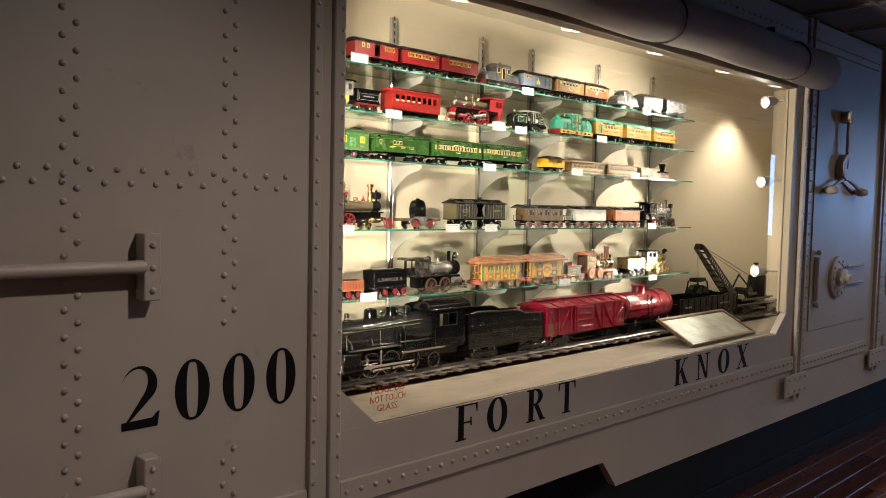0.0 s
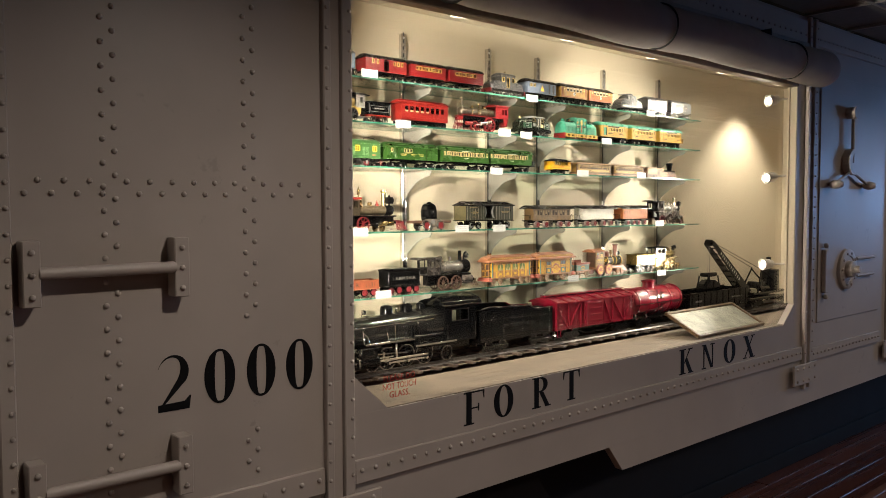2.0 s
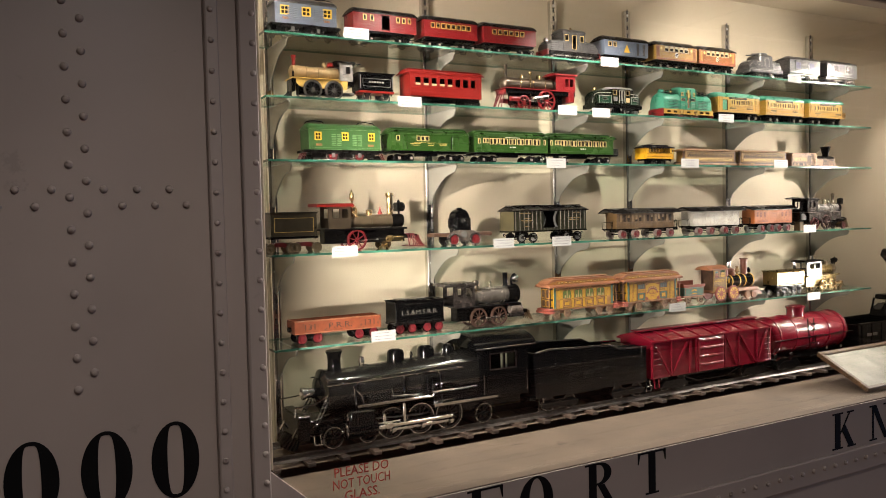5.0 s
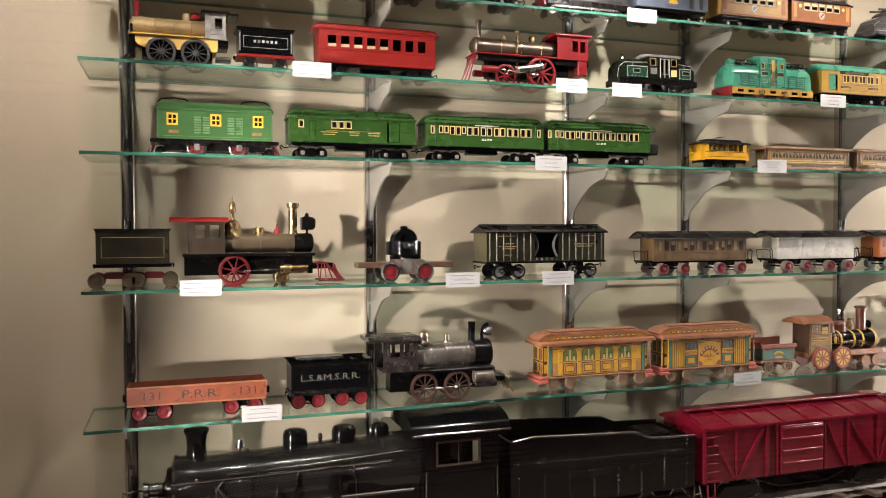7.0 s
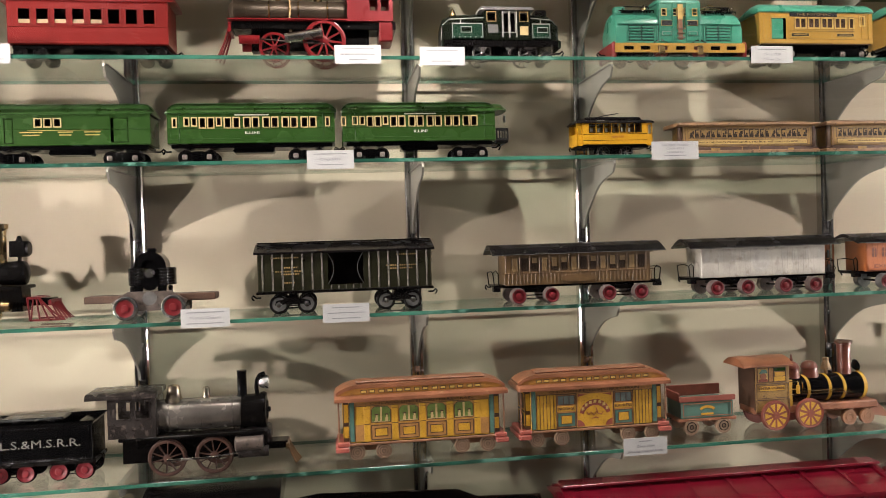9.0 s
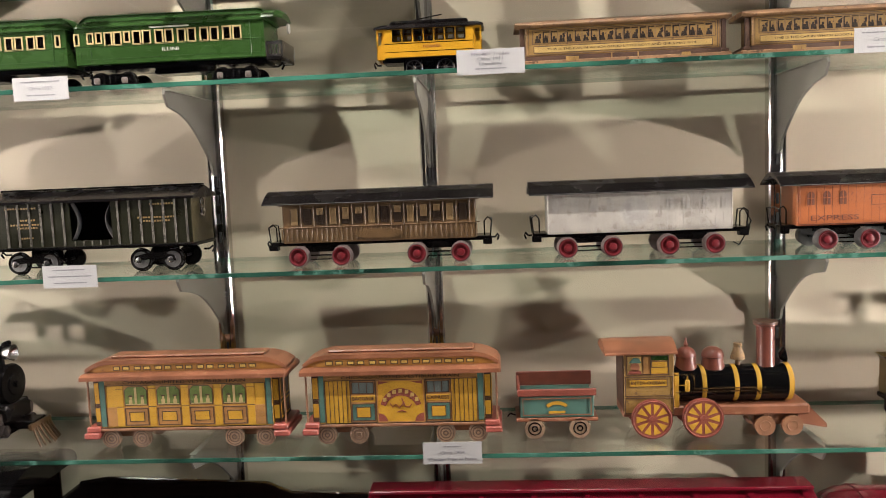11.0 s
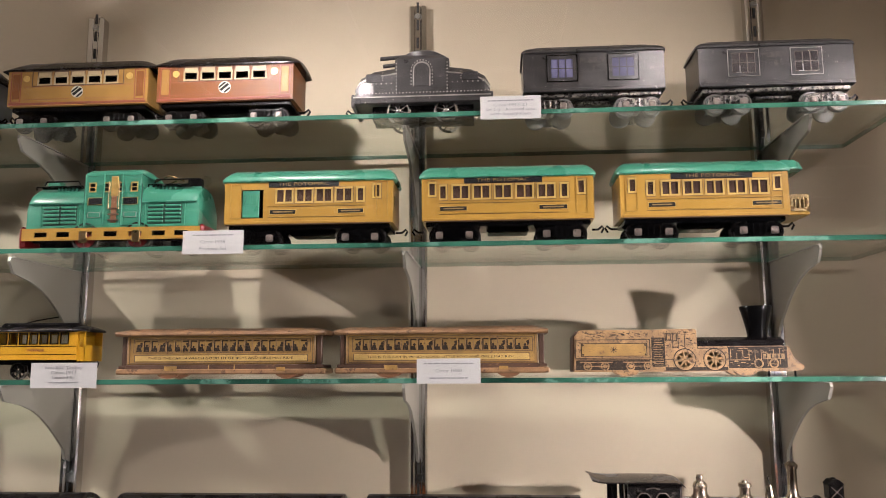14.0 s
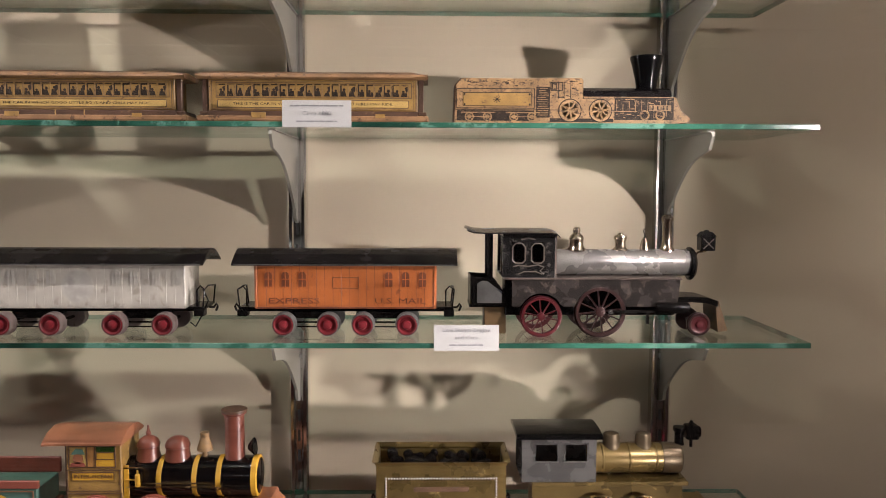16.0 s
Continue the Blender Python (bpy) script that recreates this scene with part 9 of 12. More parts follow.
se = thing("toy_steam_locomotive", "black toy live steam locomotive with a worn silver boiler", "toy locomotive", **dict(place(3.195, 3.469, 3, y=2.088), k=1.03))
hw = 0.029
part("boiler", M().lathe((-0.052, 0, 0.0735), (1, 0, 0), [(0.0140, 0), (0.0140, 0.145), (0.0136, 0.1455)], 30), WORNSILVER, se)
part("smokebox_door", M().lathe((0.093, 0, 0.0725), (1, 0, 0), [(0.0150, 0), (0.0172, 0.001), (0.0172, 0.0035), (0.0150, 0.006), (0.006, 0.0075), (0, 0.008)], 28), OLDBLACK, se, "black round smokebox front")
cab_holes = [(-0.0945, -0.0805, 0.0745, 0.0965), (-0.0755, -0.0615, 0.0745, 0.0965)]
cab(se, -0.104, -0.050, hw, 0.0605, 0.104, SCUFFED, OLDBLACK, cab_holes, (0.0, 0.0), 0.003, "arch")
# added dark box stands for the shade behind the cab windows
part("cab_shade_box", M().box(-0.1030, -0.0520, -0.004, 0.004, 0.0625, 0.1020, 0.001), OLDBLACK, se, "dark box for the shade inside the cab")
octagon = lambda c, w, z0, z1: [(c - w * 0.55, z0), (c + w * 0.55, z0), (c + w, z0 + w * 0.45), (c + w, z1 - w * 0.6), (c + w * 0.5, z1), (c - w * 0.5, z1), (c - w, z1 - w * 0.6), (c - w, z0 + w * 0.45)]
for c in (-0.0875, -0.0685):
    rim = octagon(c, 0.0064, 0.0752, 0.0952)
    part("window_surround", M().tube([(x, -hw - 0.0007, z) for x, z in rim + rim[:1]], 0.0008, 5), DIMTRIM, se)
    e = [(c - 0.0070, 0.0745), (c + 0.0070, 0.0745), (c + 0.0070, 0.0965), (c - 0.0070, 0.0965)]
    for i, (j, k) in zip(range(4), ((7, 0), (1, 2), (3, 4), (5, 6))):
        part("window_corner", M().prism([rim[j], rim[k], e[i]] if i else [e[0], rim[0], rim[7]], -hw, -hw + 0.0008), SCUFFED, se)
part("canopy", M().loft([[(x, y, z + 0.1045 - 0.0030 * (y / 0.034) ** 2 * (1 if dz else 1) + dz) for y, dz in ((-0.034, 0), (-0.017, 0), (0, 0), (0.017, 0), (0.034, 0), (0.034, 0.0014), (0.017, 0.0014), (0, 0.0014), (-0.017, 0.0014), (-0.034, 0.0014))] for x, z in ((-0.1400, 0.0060), (-0.1330, 0.0038), (-0.1200, 0.0032), (-0.0900, 0.0036), (-0.0560, 0.0034), (-0.0490, 0.0016), (-0.0465, -0.0010))], True), ROOFBLACK, se, "thin black cab roof with upturned ends")
part("roof_post", M().box(-0.1185, -0.1130, -0.020, -0.0185, 0.0600, 0.1060, 0.0005).box(-0.1185, -0.1130, 0.0185, 0.020, 0.0600, 0.1060, 0.0005), OLDBLACK, se)
part("cab_ornament", M().tube([(-0.0935, -hw - 0.0006, 0.0715), (-0.0880, -hw - 0.0006, 0.0730), (-0.0780, -hw - 0.0006, 0.0718), (-0.0680, -hw - 0.0006, 0.0735), (-0.0620, -hw - 0.0006, 0.0712), (-0.0660, -hw - 0.0006, 0.0675), (-0.0620, -hw - 0.0006, 0.0640)], 0.0007, 5).tube([(-0.0880, -hw - 0.0006, 0.0640), (-0.0820, -hw - 0.0006, 0.0665), (-0.0700, -hw - 0.0006, 0.0665), (-0.0640, -hw - 0.0006, 0.0640)], 0.0006, 5).tube([(-0.0850, -hw - 0.0006, 0.0990), (-0.0780, -hw - 0.0006, 0.1005), (-0.0710, -hw - 0.0006, 0.0990)], 0.0008, 5), DIMTRIM, se, "rubbed scroll lines")
part("cab_edge", M().box(-0.0512, -0.0492, -hw - 0.0006, hw + 0.0006, 0.0605, 0.1035, 0.0005), DIMTRIM, se)
part("running_board", M().box(-0.103, 0.079, -hw - 0.0015, hw + 0.0015, 0.0585, 0.0603, 0.0006), DIMTRIM, se)
cut = lambda c, r, n=12: [(c - r * math.cos(math.pi * k / n), max(0.031, 0.022 + r * math.sin(math.pi * k / n))) for k in range(n + 1)]
part("side_sheet", M().prism([(-0.094, 0.0583), (-0.094, 0.031)] + cut(-0.064, 0.0225) + cut(-0.004, 0.0275) + [(0.052, 0.031), (0.075, 0.036), (0.077, 0.0583)], -hw, -hw + 0.0012).prism([(-0.094, 0.0583), (-0.094, 0.040), (0.077, 0.040), (0.077, 0.0583)], hw - 0.0012, hw), SIDETIN, se)
part("frame", M().box(-0.100, 0.077, -0.015, 0.015, 0.020, 0.058, 0.001).box(-0.137, -0.092, -0.020, 0.020, 0.029, 0.0315, 0.0006), OLDBLACK, se)
part("coal_bunker", M().prism([(-0.136, 0.0316), (-0.100, 0.0316), (-0.101, 0.042), (-0.106, 0.052), (-0.115, 0.0595), (-0.136, 0.0605)], -0.0235, -0.0222).prism([(-0.136, 0.0316), (-0.100, 0.0316), (-0.101, 0.042), (-0.106, 0.052), (-0.115, 0.0595), (-0.136, 0.0605)], 0.0222, 0.0235).box(-0.136, -0.1348, -0.0222, 0.0222, 0.0316, 0.0600), OLDBLACK, se)
part("bunker_panel", M().loft([[(x, -0.0236 - d, z) for z in (0.034, 0.040, 0.046, top)] for x, d, top in ((-0.129, 0.0006, 0.054), (-0.124, 0.0022, 0.057), (-0.118, 0.0010, 0.056), (-0.112, 0.0024, 0.051), (-0.104, 0.0006, 0.044))], True), GREYTIN, se, "crumpled grey tin panel")
part("support_block", M().box(-0.121, -0.098, -0.012, 0.012, 0.0, 0.0288, 0.001), BROWNTIN, se, "small wooden support block")
wheels(se, -0.064, 0.0205, 0.0270, "thin10", REDIRON, t=0.0050)
wheels(se, -0.004, 0.0258, 0.0275, "thin12", STEAMWHEEL, t=0.0050)
wheels(se, 0.100, 0.0115, 0.0200, "disc", STEAMWHEEL, REDIRON)
for q in (-1, 1):
    part("cylinder", M().lathe((0.052, q * 0.030, 0.0300), (1, 0, 0), [(0, 0), (0.0052, 0), (0.0058, 0.002), (0.0058, 0.031), (0.0048, 0.034), (0, 0.0345)], 18), OLDBLACK, se)
    part("piston_rod", M().box(0.004, 0.056, q * 0.031 - 0.001, q * 0.031 + 0.001, 0.0245, 0.0275, 0.0006).box(0.0425, 0.0455, q * 0.031 - 0.0009, q * 0.031 + 0.0009, 0.0140, 0.0245), DARKIRON, se)
    part("crank_pin", M().cyl((0.006, q * 0.0275, 0.026), (0.006, q * 0.0335, 0.026), 0.0022, n=10), NICKEL, se)
part("front_deck", M().loft([[(x, y, z + dz) for y, dz in ((-0.020, -0.006), (-0.020, 0), (0.020, 0), (0.020, -0.006))] for x, z in ((0.077, 0.0395), (0.092, 0.0402), (0.108, 0.0392), (0.1195, 0.0355))], False), OLDBLACK, se)
part("cowcatcher", M().loft([[(x, y * k, z) for x, z, k in ((0.117, 0.0355, 0.9), (0.1205, 0.0355, 0.9), (0.137 - abs(y) * 0.35, 0.0050, 1.0), (0.120, 0.0035, 1.0))] for y in (-0.021, -0.014, -0.007, 0.0, 0.007, 0.014, 0.021)], False), BROWNTIN, se, "worn brown tin cowcatcher")
part("smokestack", M().lathe((0.071, 0, 0.0855), (0, 0, 1), [(0.0082, 0), (0.0078, 0.0025), (0.0056, 0.005), (0.0050, 0.012), (0.0049, 0.030), (0.0066, 0.0325), (0.0068, 0.0345), (0.0052, 0.0365), (0.0030, 0.0385), (0, 0.0386)], 20), AGEDNICKEL, se)
part("dome", M().lathe((-0.0240, 0, 0.0855), (0, 0, 1), [(0.0100, 0), (0.0094, 0.0025), (0.0074, 0.005), (0.0070, 0.011), (0.0078, 0.0125), (0.0066, 0.016), (0.0034, 0.0188), (0.0040, 0.0215), (0.0030, 0.0245), (0, 0.0250)], 20), AGEDNICKEL, se)
part("steam_valve", M().lathe((0.0220, 0, 0.0858), (0, 0, 1), [(0.0082, 0), (0.0076, 0.002), (0.0056, 0.004), (0.0054, 0.011), (0.0070, 0.0125), (0.0066, 0.0155), (0.0030, 0.0168), (0.0026, 0.0185), (0, 0.0190)], 18), AGEDNICKEL, se)
part("bell", M().lathe((0.0475, 0, 0.0868), (0, 0, 1), [(0.0056, 0), (0.0050, 0.003), (0.0034, 0.009), (0.0022, 0.0125), (0, 0.0130)], 12).box(0.0425, 0.0525, -0.004, 0.004, 0.0855, 0.0868), AGEDNICKEL, se)
part("bell_hook", M().tube([(0.0430, 0, 0.087), (0.0445, 0, 0.096), (0.0480, 0, 0.101), (0.0460, 0, 0.107), (0.0480, 0, 0.109)], 0.0007, 5), DARKIRON, se)
part("lamp_bracket", M().tube([(0.0975, 0, 0.078), (0.1045, 0, 0.0845), (0.1125, 0, 0.0855)], 0.0011, 6), BRASS, se)
lantern = part("lantern", M().box(0.1050, 0.1200, -0.0075, 0.0075, 0.0862, 0.1010, 0.0008).prism([(0.1040, 0.1010), (0.1210, 0.1010), (0.1160, 0.1060), (0.1090, 0.1060)], -0.0080, 0.0080).lathe((0.1125, 0, 0.1058), (0, 0, 1), [(0.0028, 0), (0.0024, 0.0016), (0, 0.0022)], 10), OLDBLACK, se, "black square lantern")
part("lantern_cross", M().tube([(0.1070, -0.0080, 0.0885), (0.1125, -0.0082, 0.0937), (0.1180, -0.0080, 0.0990)], 0.0005, 5).tube([(0.1070, -0.0080, 0.0990), (0.1125, -0.0082, 0.0937), (0.1180, -0.0080, 0.0885)], 0.0005, 5), DIMTRIM, lantern)

# ---- fifth shelf ----
gd = thing("toy_gondola", "worn orange-red tin gondola lettered 131 P.R.R. 131", "toy railway car", **dict(place(1.354, 1.597, 4, y=2.092), k=0.965))
L, hw = 0.116, 0.030
part("tub", M().pierced(-L, L, 0.026, 0.058, [], -hw, 0.0016).pierced(-L, L, 0.026, 0.058, [], hw - 0.0016, 0.0016).box(-L, -L + 0.0016, -hw + 0.0016, hw - 0.0016, 0.026, 0.058).box(L - 0.0016, L, -hw + 0.0016, hw - 0.0016, 0.026, 0.058).box(-L + 0.0016, L - 0.0016, -hw + 0.0016, hw - 0.0016, 0.026, 0.029), GONDOLA, gd)
for text, x, w in (("131", -0.076, 0.027), ("P.R.R.", 0.004, 0.062), ("131", 0.084, 0.027)):
    writing(gd, text, x, 0.0415, hw, 0.020, WORNLETTER, w)
plates(gd, [(-L, L, 0.0555, 0.059), (-L, L, 0.0252, 0.028)], hw, LITHOPINK, "rim", 0.0012)
for s in (-1, 1):
    part("buffer", M().box(*sorted((s * L, s * (L + 0.008))), -0.006, 0.006, 0.030, 0.042, 0.001), OLDBLACK, gd)
    bogie(gd, s * 0.0760, 0.0400, 0.0135, hw, "rods", OLDBLACK, OLDBLACK, HUBRED)

lt = tender(4, 1.618, 1.772, 0.088, BLACK, "black tin tender with pale lettering and red wheels", b0=0.030, wheel_mat=OLDBLACK, centre=HUBRED, r=0.0135, hw=0.031, line=False, gap=0.036, style="rods")
lt.location.x, lt.location.y = 1.699, 2.094
lt.scale = (0.95, 0.95, 0.95)
writing(lt, "L.S.&M.S.R.R.", 0.0, 0.056, 0.031, 0.0165, PALEGREYLETTER, 0.110)
outline_plates(lt, [(-0.068, 0.068, 0.036, 0.077)], 0.031, OLDBLACK, 0.001)
plates(lt, [(-0.0725, -0.0712, 0.031, 0.081), (0.0712, 0.0725, 0.031, 0.081), (-0.072, 0.072, 0.0305, 0.0318)], 0.031, SCUFFED, "rubbed_edge", 0.0005)
rivet_line = M()
for k in range(30):
    rivet_line.ball((-0.066 + 0.132 * k / 29, -0.0312, 0.0335), 0.0008, 6).ball((-0.066 + 0.132 * k / 29, -0.0312, 0.0795), 0.0008, 6)
tagged(part("rivet_heads", rivet_line, SIDETIN, lt), kind="stuff")
part("coal_board", M().box(-0.060, 0.030, -0.020, 0.020, 0.0850, 0.0925, 0.003), SCUFFED, lt)
part("coal_slope", M().prism([(0.020, 0.062), (0.070, 0.062), (0.070, 0.078), (0.050, 0.084)], -0.029, 0.029), OLDBLACK, lt)

be = right_engine(4, 1.792, 2.054, "worn black toy steam locomotive with a dull silver boiler", 0.1155, 0.0803, 0.0228, 0.245, BROWNSILVER, SIDETIN, SIDETIN, OLDBLACK, (0.297, 0.542), 0.0255, RUSTWHEEL, [(0.0085, 0), (0.0068, 0.004), (0.0066, 0.033), (0.0072, 0.034), (0.0072, 0.038), (0.005, 0.038)], BLACK, 0.688, [(0.495, 0.0050, 0.017, AGEDNICKEL)], None, (), BROWNTIN, "thin10", 2, OLDBLACK, SIDETIN, 0.67, (0.028, 0.003), "flat", 2.080)
WB = 0.262
bx_at = lambda f: -WB / 2 + WB * f
part("dome", M().lathe((bx_at(0.322), 0, 0.098), (0, 0, 1), [(0.0150, 0), (0.0140, 0.0035), (0.0110, 0.0065), (0.0098, 0.013), (0.0092, 0.021), (0.0075, 0.0245), (0.004, 0.026), (0, 0.0264)], 20), AGEDNICKEL, be, "bell-shaped nickel dome")
part("lamp_bracket", M().tube([(bx_at(0.77), 0, 0.101), (bx_at(0.765), 0, 0.114), (bx_at(0.77), 0, 0.124), (bx_at(0.785), 0, 0.131), (bx_at(0.815), 0, 0.1335)], 0.0032, 8), BLACK, be)
part("headlamp", M().lathe((bx_at(0.775), 0, 0.1205), (1, 0, 0), [(0.004, 0), (0.0085, 0.004), (0.0102, 0.013), (0.0106, 0.0145), (0.0092, 0.015), (0.003, 0.009), (0, 0.008)], 18), NICKEL, be, "round nickel headlamp")
part("smokebox_door", M().lathe((bx_at(0.802), 0, 0.0803), (1, 0, 0), [(0.0255, -0.004), (0.0262, 0.001), (0.0245, 0.004), (0.014, 0.005), (0.013, 0.0065), (0.004, 0.007), (0.0035, 0.010), (0, 0.0102)], 28), OLDBLACK, be)
part("cylinder_saddle", M().box(bx_at(0.66), bx_at(0.84), -0.024, 0.024, 0.034, 0.057, 0.004), DARKIRON, be)
for q in (-1, 1):
    part("cylinder_casing", M().lathe((bx_at(0.655), q * 0.031, 0.040), (1, 0, 0), [(0, 0), (0.0095, 0), (0.0105, 0.001), (0.0105, 0.003), (0.0098, 0.0035), (0.0098, 0.036), (0.0105, 0.0365), (0.0105, 0.039), (0, 0.040)], 20), DIMTRIM, be)


def litho_house_car(x0, x1, kind, label):
    """A wooden car covered in bright printed paper, with a two-tier roof and steps at the ends."""
    th = thing("wooden_litho_car", label, "toy railway car", **place(x0, x1, 4, y=2.090))
    L, hw = (x1 - x0) / 2 - 0.004, 0.027
    b = L - 0.021
    part("body", M().box(-b, b, -hw, hw, 0.0255, 0.0870, 0.001), LITHOYELLOW, th)
    # roof: broad lower board, printed clerestory with curved ends, thin top board
    roof(th, -L, L, hw + 0.009, 0.0905, 0.0045, "flat", LITHOPINK, 0.003, "lower_roof", "faded red lower roof board")
    curve = [(-L + 0.004, 0.0945), (-L + 0.010, 0.0985), (-L + 0.018, 0.1020), (-L + 0.030, 0.1045)]
    curve = curve + [(-x, z) for x, z in curve[::-1]]
    part("clerestory", M().prism(curve, -hw * 0.80, hw * 0.80), CLERES, th, "orange printed clerestory strip")
    top = [(x * 1.005, z + 0.0002) for x, z in curve] + [(x * 1.012, z + 0.0062 - 0.0022 * (abs(x) / L) ** 4) for x, z in curve[::-1]]
    part("upper_roof", M().prism(top, -hw * 0.86, hw * 0.86).box(-L + 0.032, L - 0.032, -hw * 0.5, hw * 0.5, 0.1100, 0.1135, 0.0016), LITHOPINK, th, "faded red curved roof board")
    for k in range(7):
        for q in (0, 1):
            x = -0.086 + 0.0265 * k + 0.0120 * q
            w = part("clerestory_window", M().box(x - 0.0046, x + 0.0046, -hw * 0.80 - 0.0005, -hw * 0.80 + 0.0003, 0.0970, 0.1022), PRINTSHADEBROWN, th)
            part("pane", M().box(x - 0.0033, x + 0.0033, -hw * 0.80 - 0.0008, -hw * 0.80 - 0.0004, 0.0981, 0.1011), GOLDPAINT, w)
    part("sill_board", M().box(-b - 0.001, b + 0.001, -hw - 0.0015, hw + 0.0015, 0.0215, 0.0254, 0.001), OLDWOOD, th, "brown wooden sill board")
    for s in (-1, 1):
        part("step", M().box(*sorted((s * (b + 0.0002), s * (L - 0.003))), -hw - 0.0030, hw + 0.0030, 0.0210, 0.0275, 0.0012), STEPRED, th, "rose painted upper step")
        part("step", M().box(*sorted((s * (b + 0.001), s * (L - 0.0005))), -hw - 0.0060, hw + 0.0060, 0.0135, 0.0205, 0.0012), STEPRED, th, "rose painted lower step")
        part("end_panel", M().box(*sorted((s * (b + 0.0002), s * (b + 0.0085))), -hw * 0.86, hw * 0.86, 0.0277, 0.0880, 0.0006), VESTIBULE, th, "dark brown printed vestibule")
        lines = M()
        for y0, y1 in ((-0.0195, -0.0015), (0.0015, 0.0195)):
            for z0, z1 in ((0.032, 0.052), (0.056, 0.082)):
                lines.box(*sorted((s * (b + 0.0084), s * (b + 0.0090))), y0, y1, z0, z0 + 0.0014).box(*sorted((s * (b + 0.0084), s * (b + 0.0090))), y0, y1, z1 - 0.0014, z1)
                lines.box(*sorted((s * (b + 0.0084), s * (b + 0.0090))), y0, y0 + 0.0014, z0 + 0.0014, z1 - 0.0014).box(*sorted((s * (b + 0.0084), s * (b + 0.0090))), y1 - 0.0014, y1, z0 + 0.0014, z1 - 0.0014)
        lines.box(*sorted((s * (b + 0.0010), s * (b + 0.0075))), -hw * 0.86 - 0.0004, -hw * 0.86 + 0.0002, 0.056, 0.082).box(*sorted((s * (b + 0.0010), s * (b + 0.0075))), -hw * 0.86 - 0.0004, -hw * 0.86 + 0.0002, 0.033, 0.050)
        part("end_print", lines, LITHOYELLOW, th, "yellow printed door lines")
        part("end_rod", M().cyl((s * (L - 0.006), -hw * 0.9, 0.0275), (s * (L - 0.006), -hw * 0.9, 0.0905), 0.0013, n=8), OLDWOOD, th)
    plates(th, [tuple(sorted((s * b, s * (b - 0.0075)))) + (0.0275, 0.0855) for s in (-1, 1)], hw, LITHOTEAL, "corner_strip", 0.0004, "teal printed corner strip")
    plates(th, [(-b + 0.0080, b - 0.0080, 0.0795, 0.0865)], hw, LITHOOCHRE, "frieze", 0.0003, "ochre printed frieze")
    writing(th, "CHICAGO-LIMITED-VESTIBULE-TRAIN", 0.0, 0.0828, hw + 0.0004, 0.0056, PRINTSHADEBROWN, b * 1.42)
    outline_plates(th, [(-b + 0.0003, b - 0.0003, 0.0258, 0.0868), (-b + 0.0078, b - 0.0078, 0.0258, 0.0795)], hw + 0.0003, PRINTSHADEBROWN, 0.0007)
    if kind == "coach":
        centres = [-0.0618 + 0.0412 * k for k in range(4)]
        plates(th, [(-b + 0.0085, b - 0.0085, 0.0275, 0.0520)], hw, LITHOOCHRE, "dado", 0.0003, "ochre printed dado")
        for c in centres:
            plates(th, [(c - 0.0155, c + 0.0155, 0.0530, 0.0790)], hw, LITHOOCHRE, "window_surround", 0.0003)
            arched = lambda g: [(c - 0.0135 - g, 0.0550 - g), (c + 0.0135 + g, 0.0550 - g), (c + 0.0135 + g, 0.0730), (c + 0.0095, 0.0770 + g), (c - 0.0095, 0.0770 + g), (c - 0.0135 - g, 0.0730)]
            part("window_line", M().prism(arched(0.0010), -hw - 0.0006, -hw - 0.0002), PRINTSHADEBROWN, th)
            w = part("window", M().prism(arched(0), -hw - 0.0009, -hw - 0.0005), GLASSGREEN, th, "green printed window")
            shades = M().box(c - 0.0015, c + 0.0015, -hw - 0.0012, -hw - 0.0008, 0.0552, 0.0768).box(c - 0.0132, c + 0.0132, -hw - 0.0012, -hw - 0.0008, 0.0550, 0.0560)
            for u in (-0.0088, 0.0062):
                shades.box(c + u, c + u + 0.0042, -hw - 0.0012, -hw - 0.0008, 0.0562, 0.0615).box(c + u + 0.0010, c + u + 0.0036, -hw - 0.0012, -hw - 0.0008, 0.0618, 0.0650)
            part("window_print", shades, CREAMTRIM, w, "pale printed shapes")
            dark = M()
            for u in (-0.0092, 0.0058):
                dark.box(c + u, c + u + 0.0050, -hw - 0.0012, -hw - 0.0008, 0.0652, 0.0668)
            part("window_mark", dark, PRINTSHADEBROWN, w)
            plates(th, [(c - 0.0098, c + 0.0098, 0.0335, 0.0462)], hw + 0.0002, LITHOYELLOW, "printed_panel", 0.0004)
            outline_plates(th, [(c - 0.0148, c + 0.0148, 0.0288, 0.0508), (c - 0.0098, c + 0.0098, 0.0335, 0.0462)], hw + 0.0004, PRINTSHADEBROWN, 0.0011)
        for c in [centres[0] - 0.0206] + [a + 0.0206 for a in centres]:
            plates(th, [(c - 0.0046, c + 0.0046, 0.0275, 0.0790)], hw + 0.0002, LITHOYELLOW, "pilaster", 0.0005, "yellow printed pilaster")
            plates(th, [(c - 0.0046, c + 0.0046, 0.0518, 0.0530), (c - 0.0046, c + 0.0046, 0.0745, 0.0752)], hw + 0.0006, PRINTSHADEBROWN, "printed_line", 0.0003)
    else:
        slats = M()
        for s in (-1, 1):
            for k in range(6):
                x = s * (0.0655 + 0.0053 * k)
                slats.box(x - 0.0004, x + 0.0004, -hw - 0.0004, -hw, 0.0265, 0.0785)
        part("printed_slat", slats, PRINTSHADEBROWN, th)
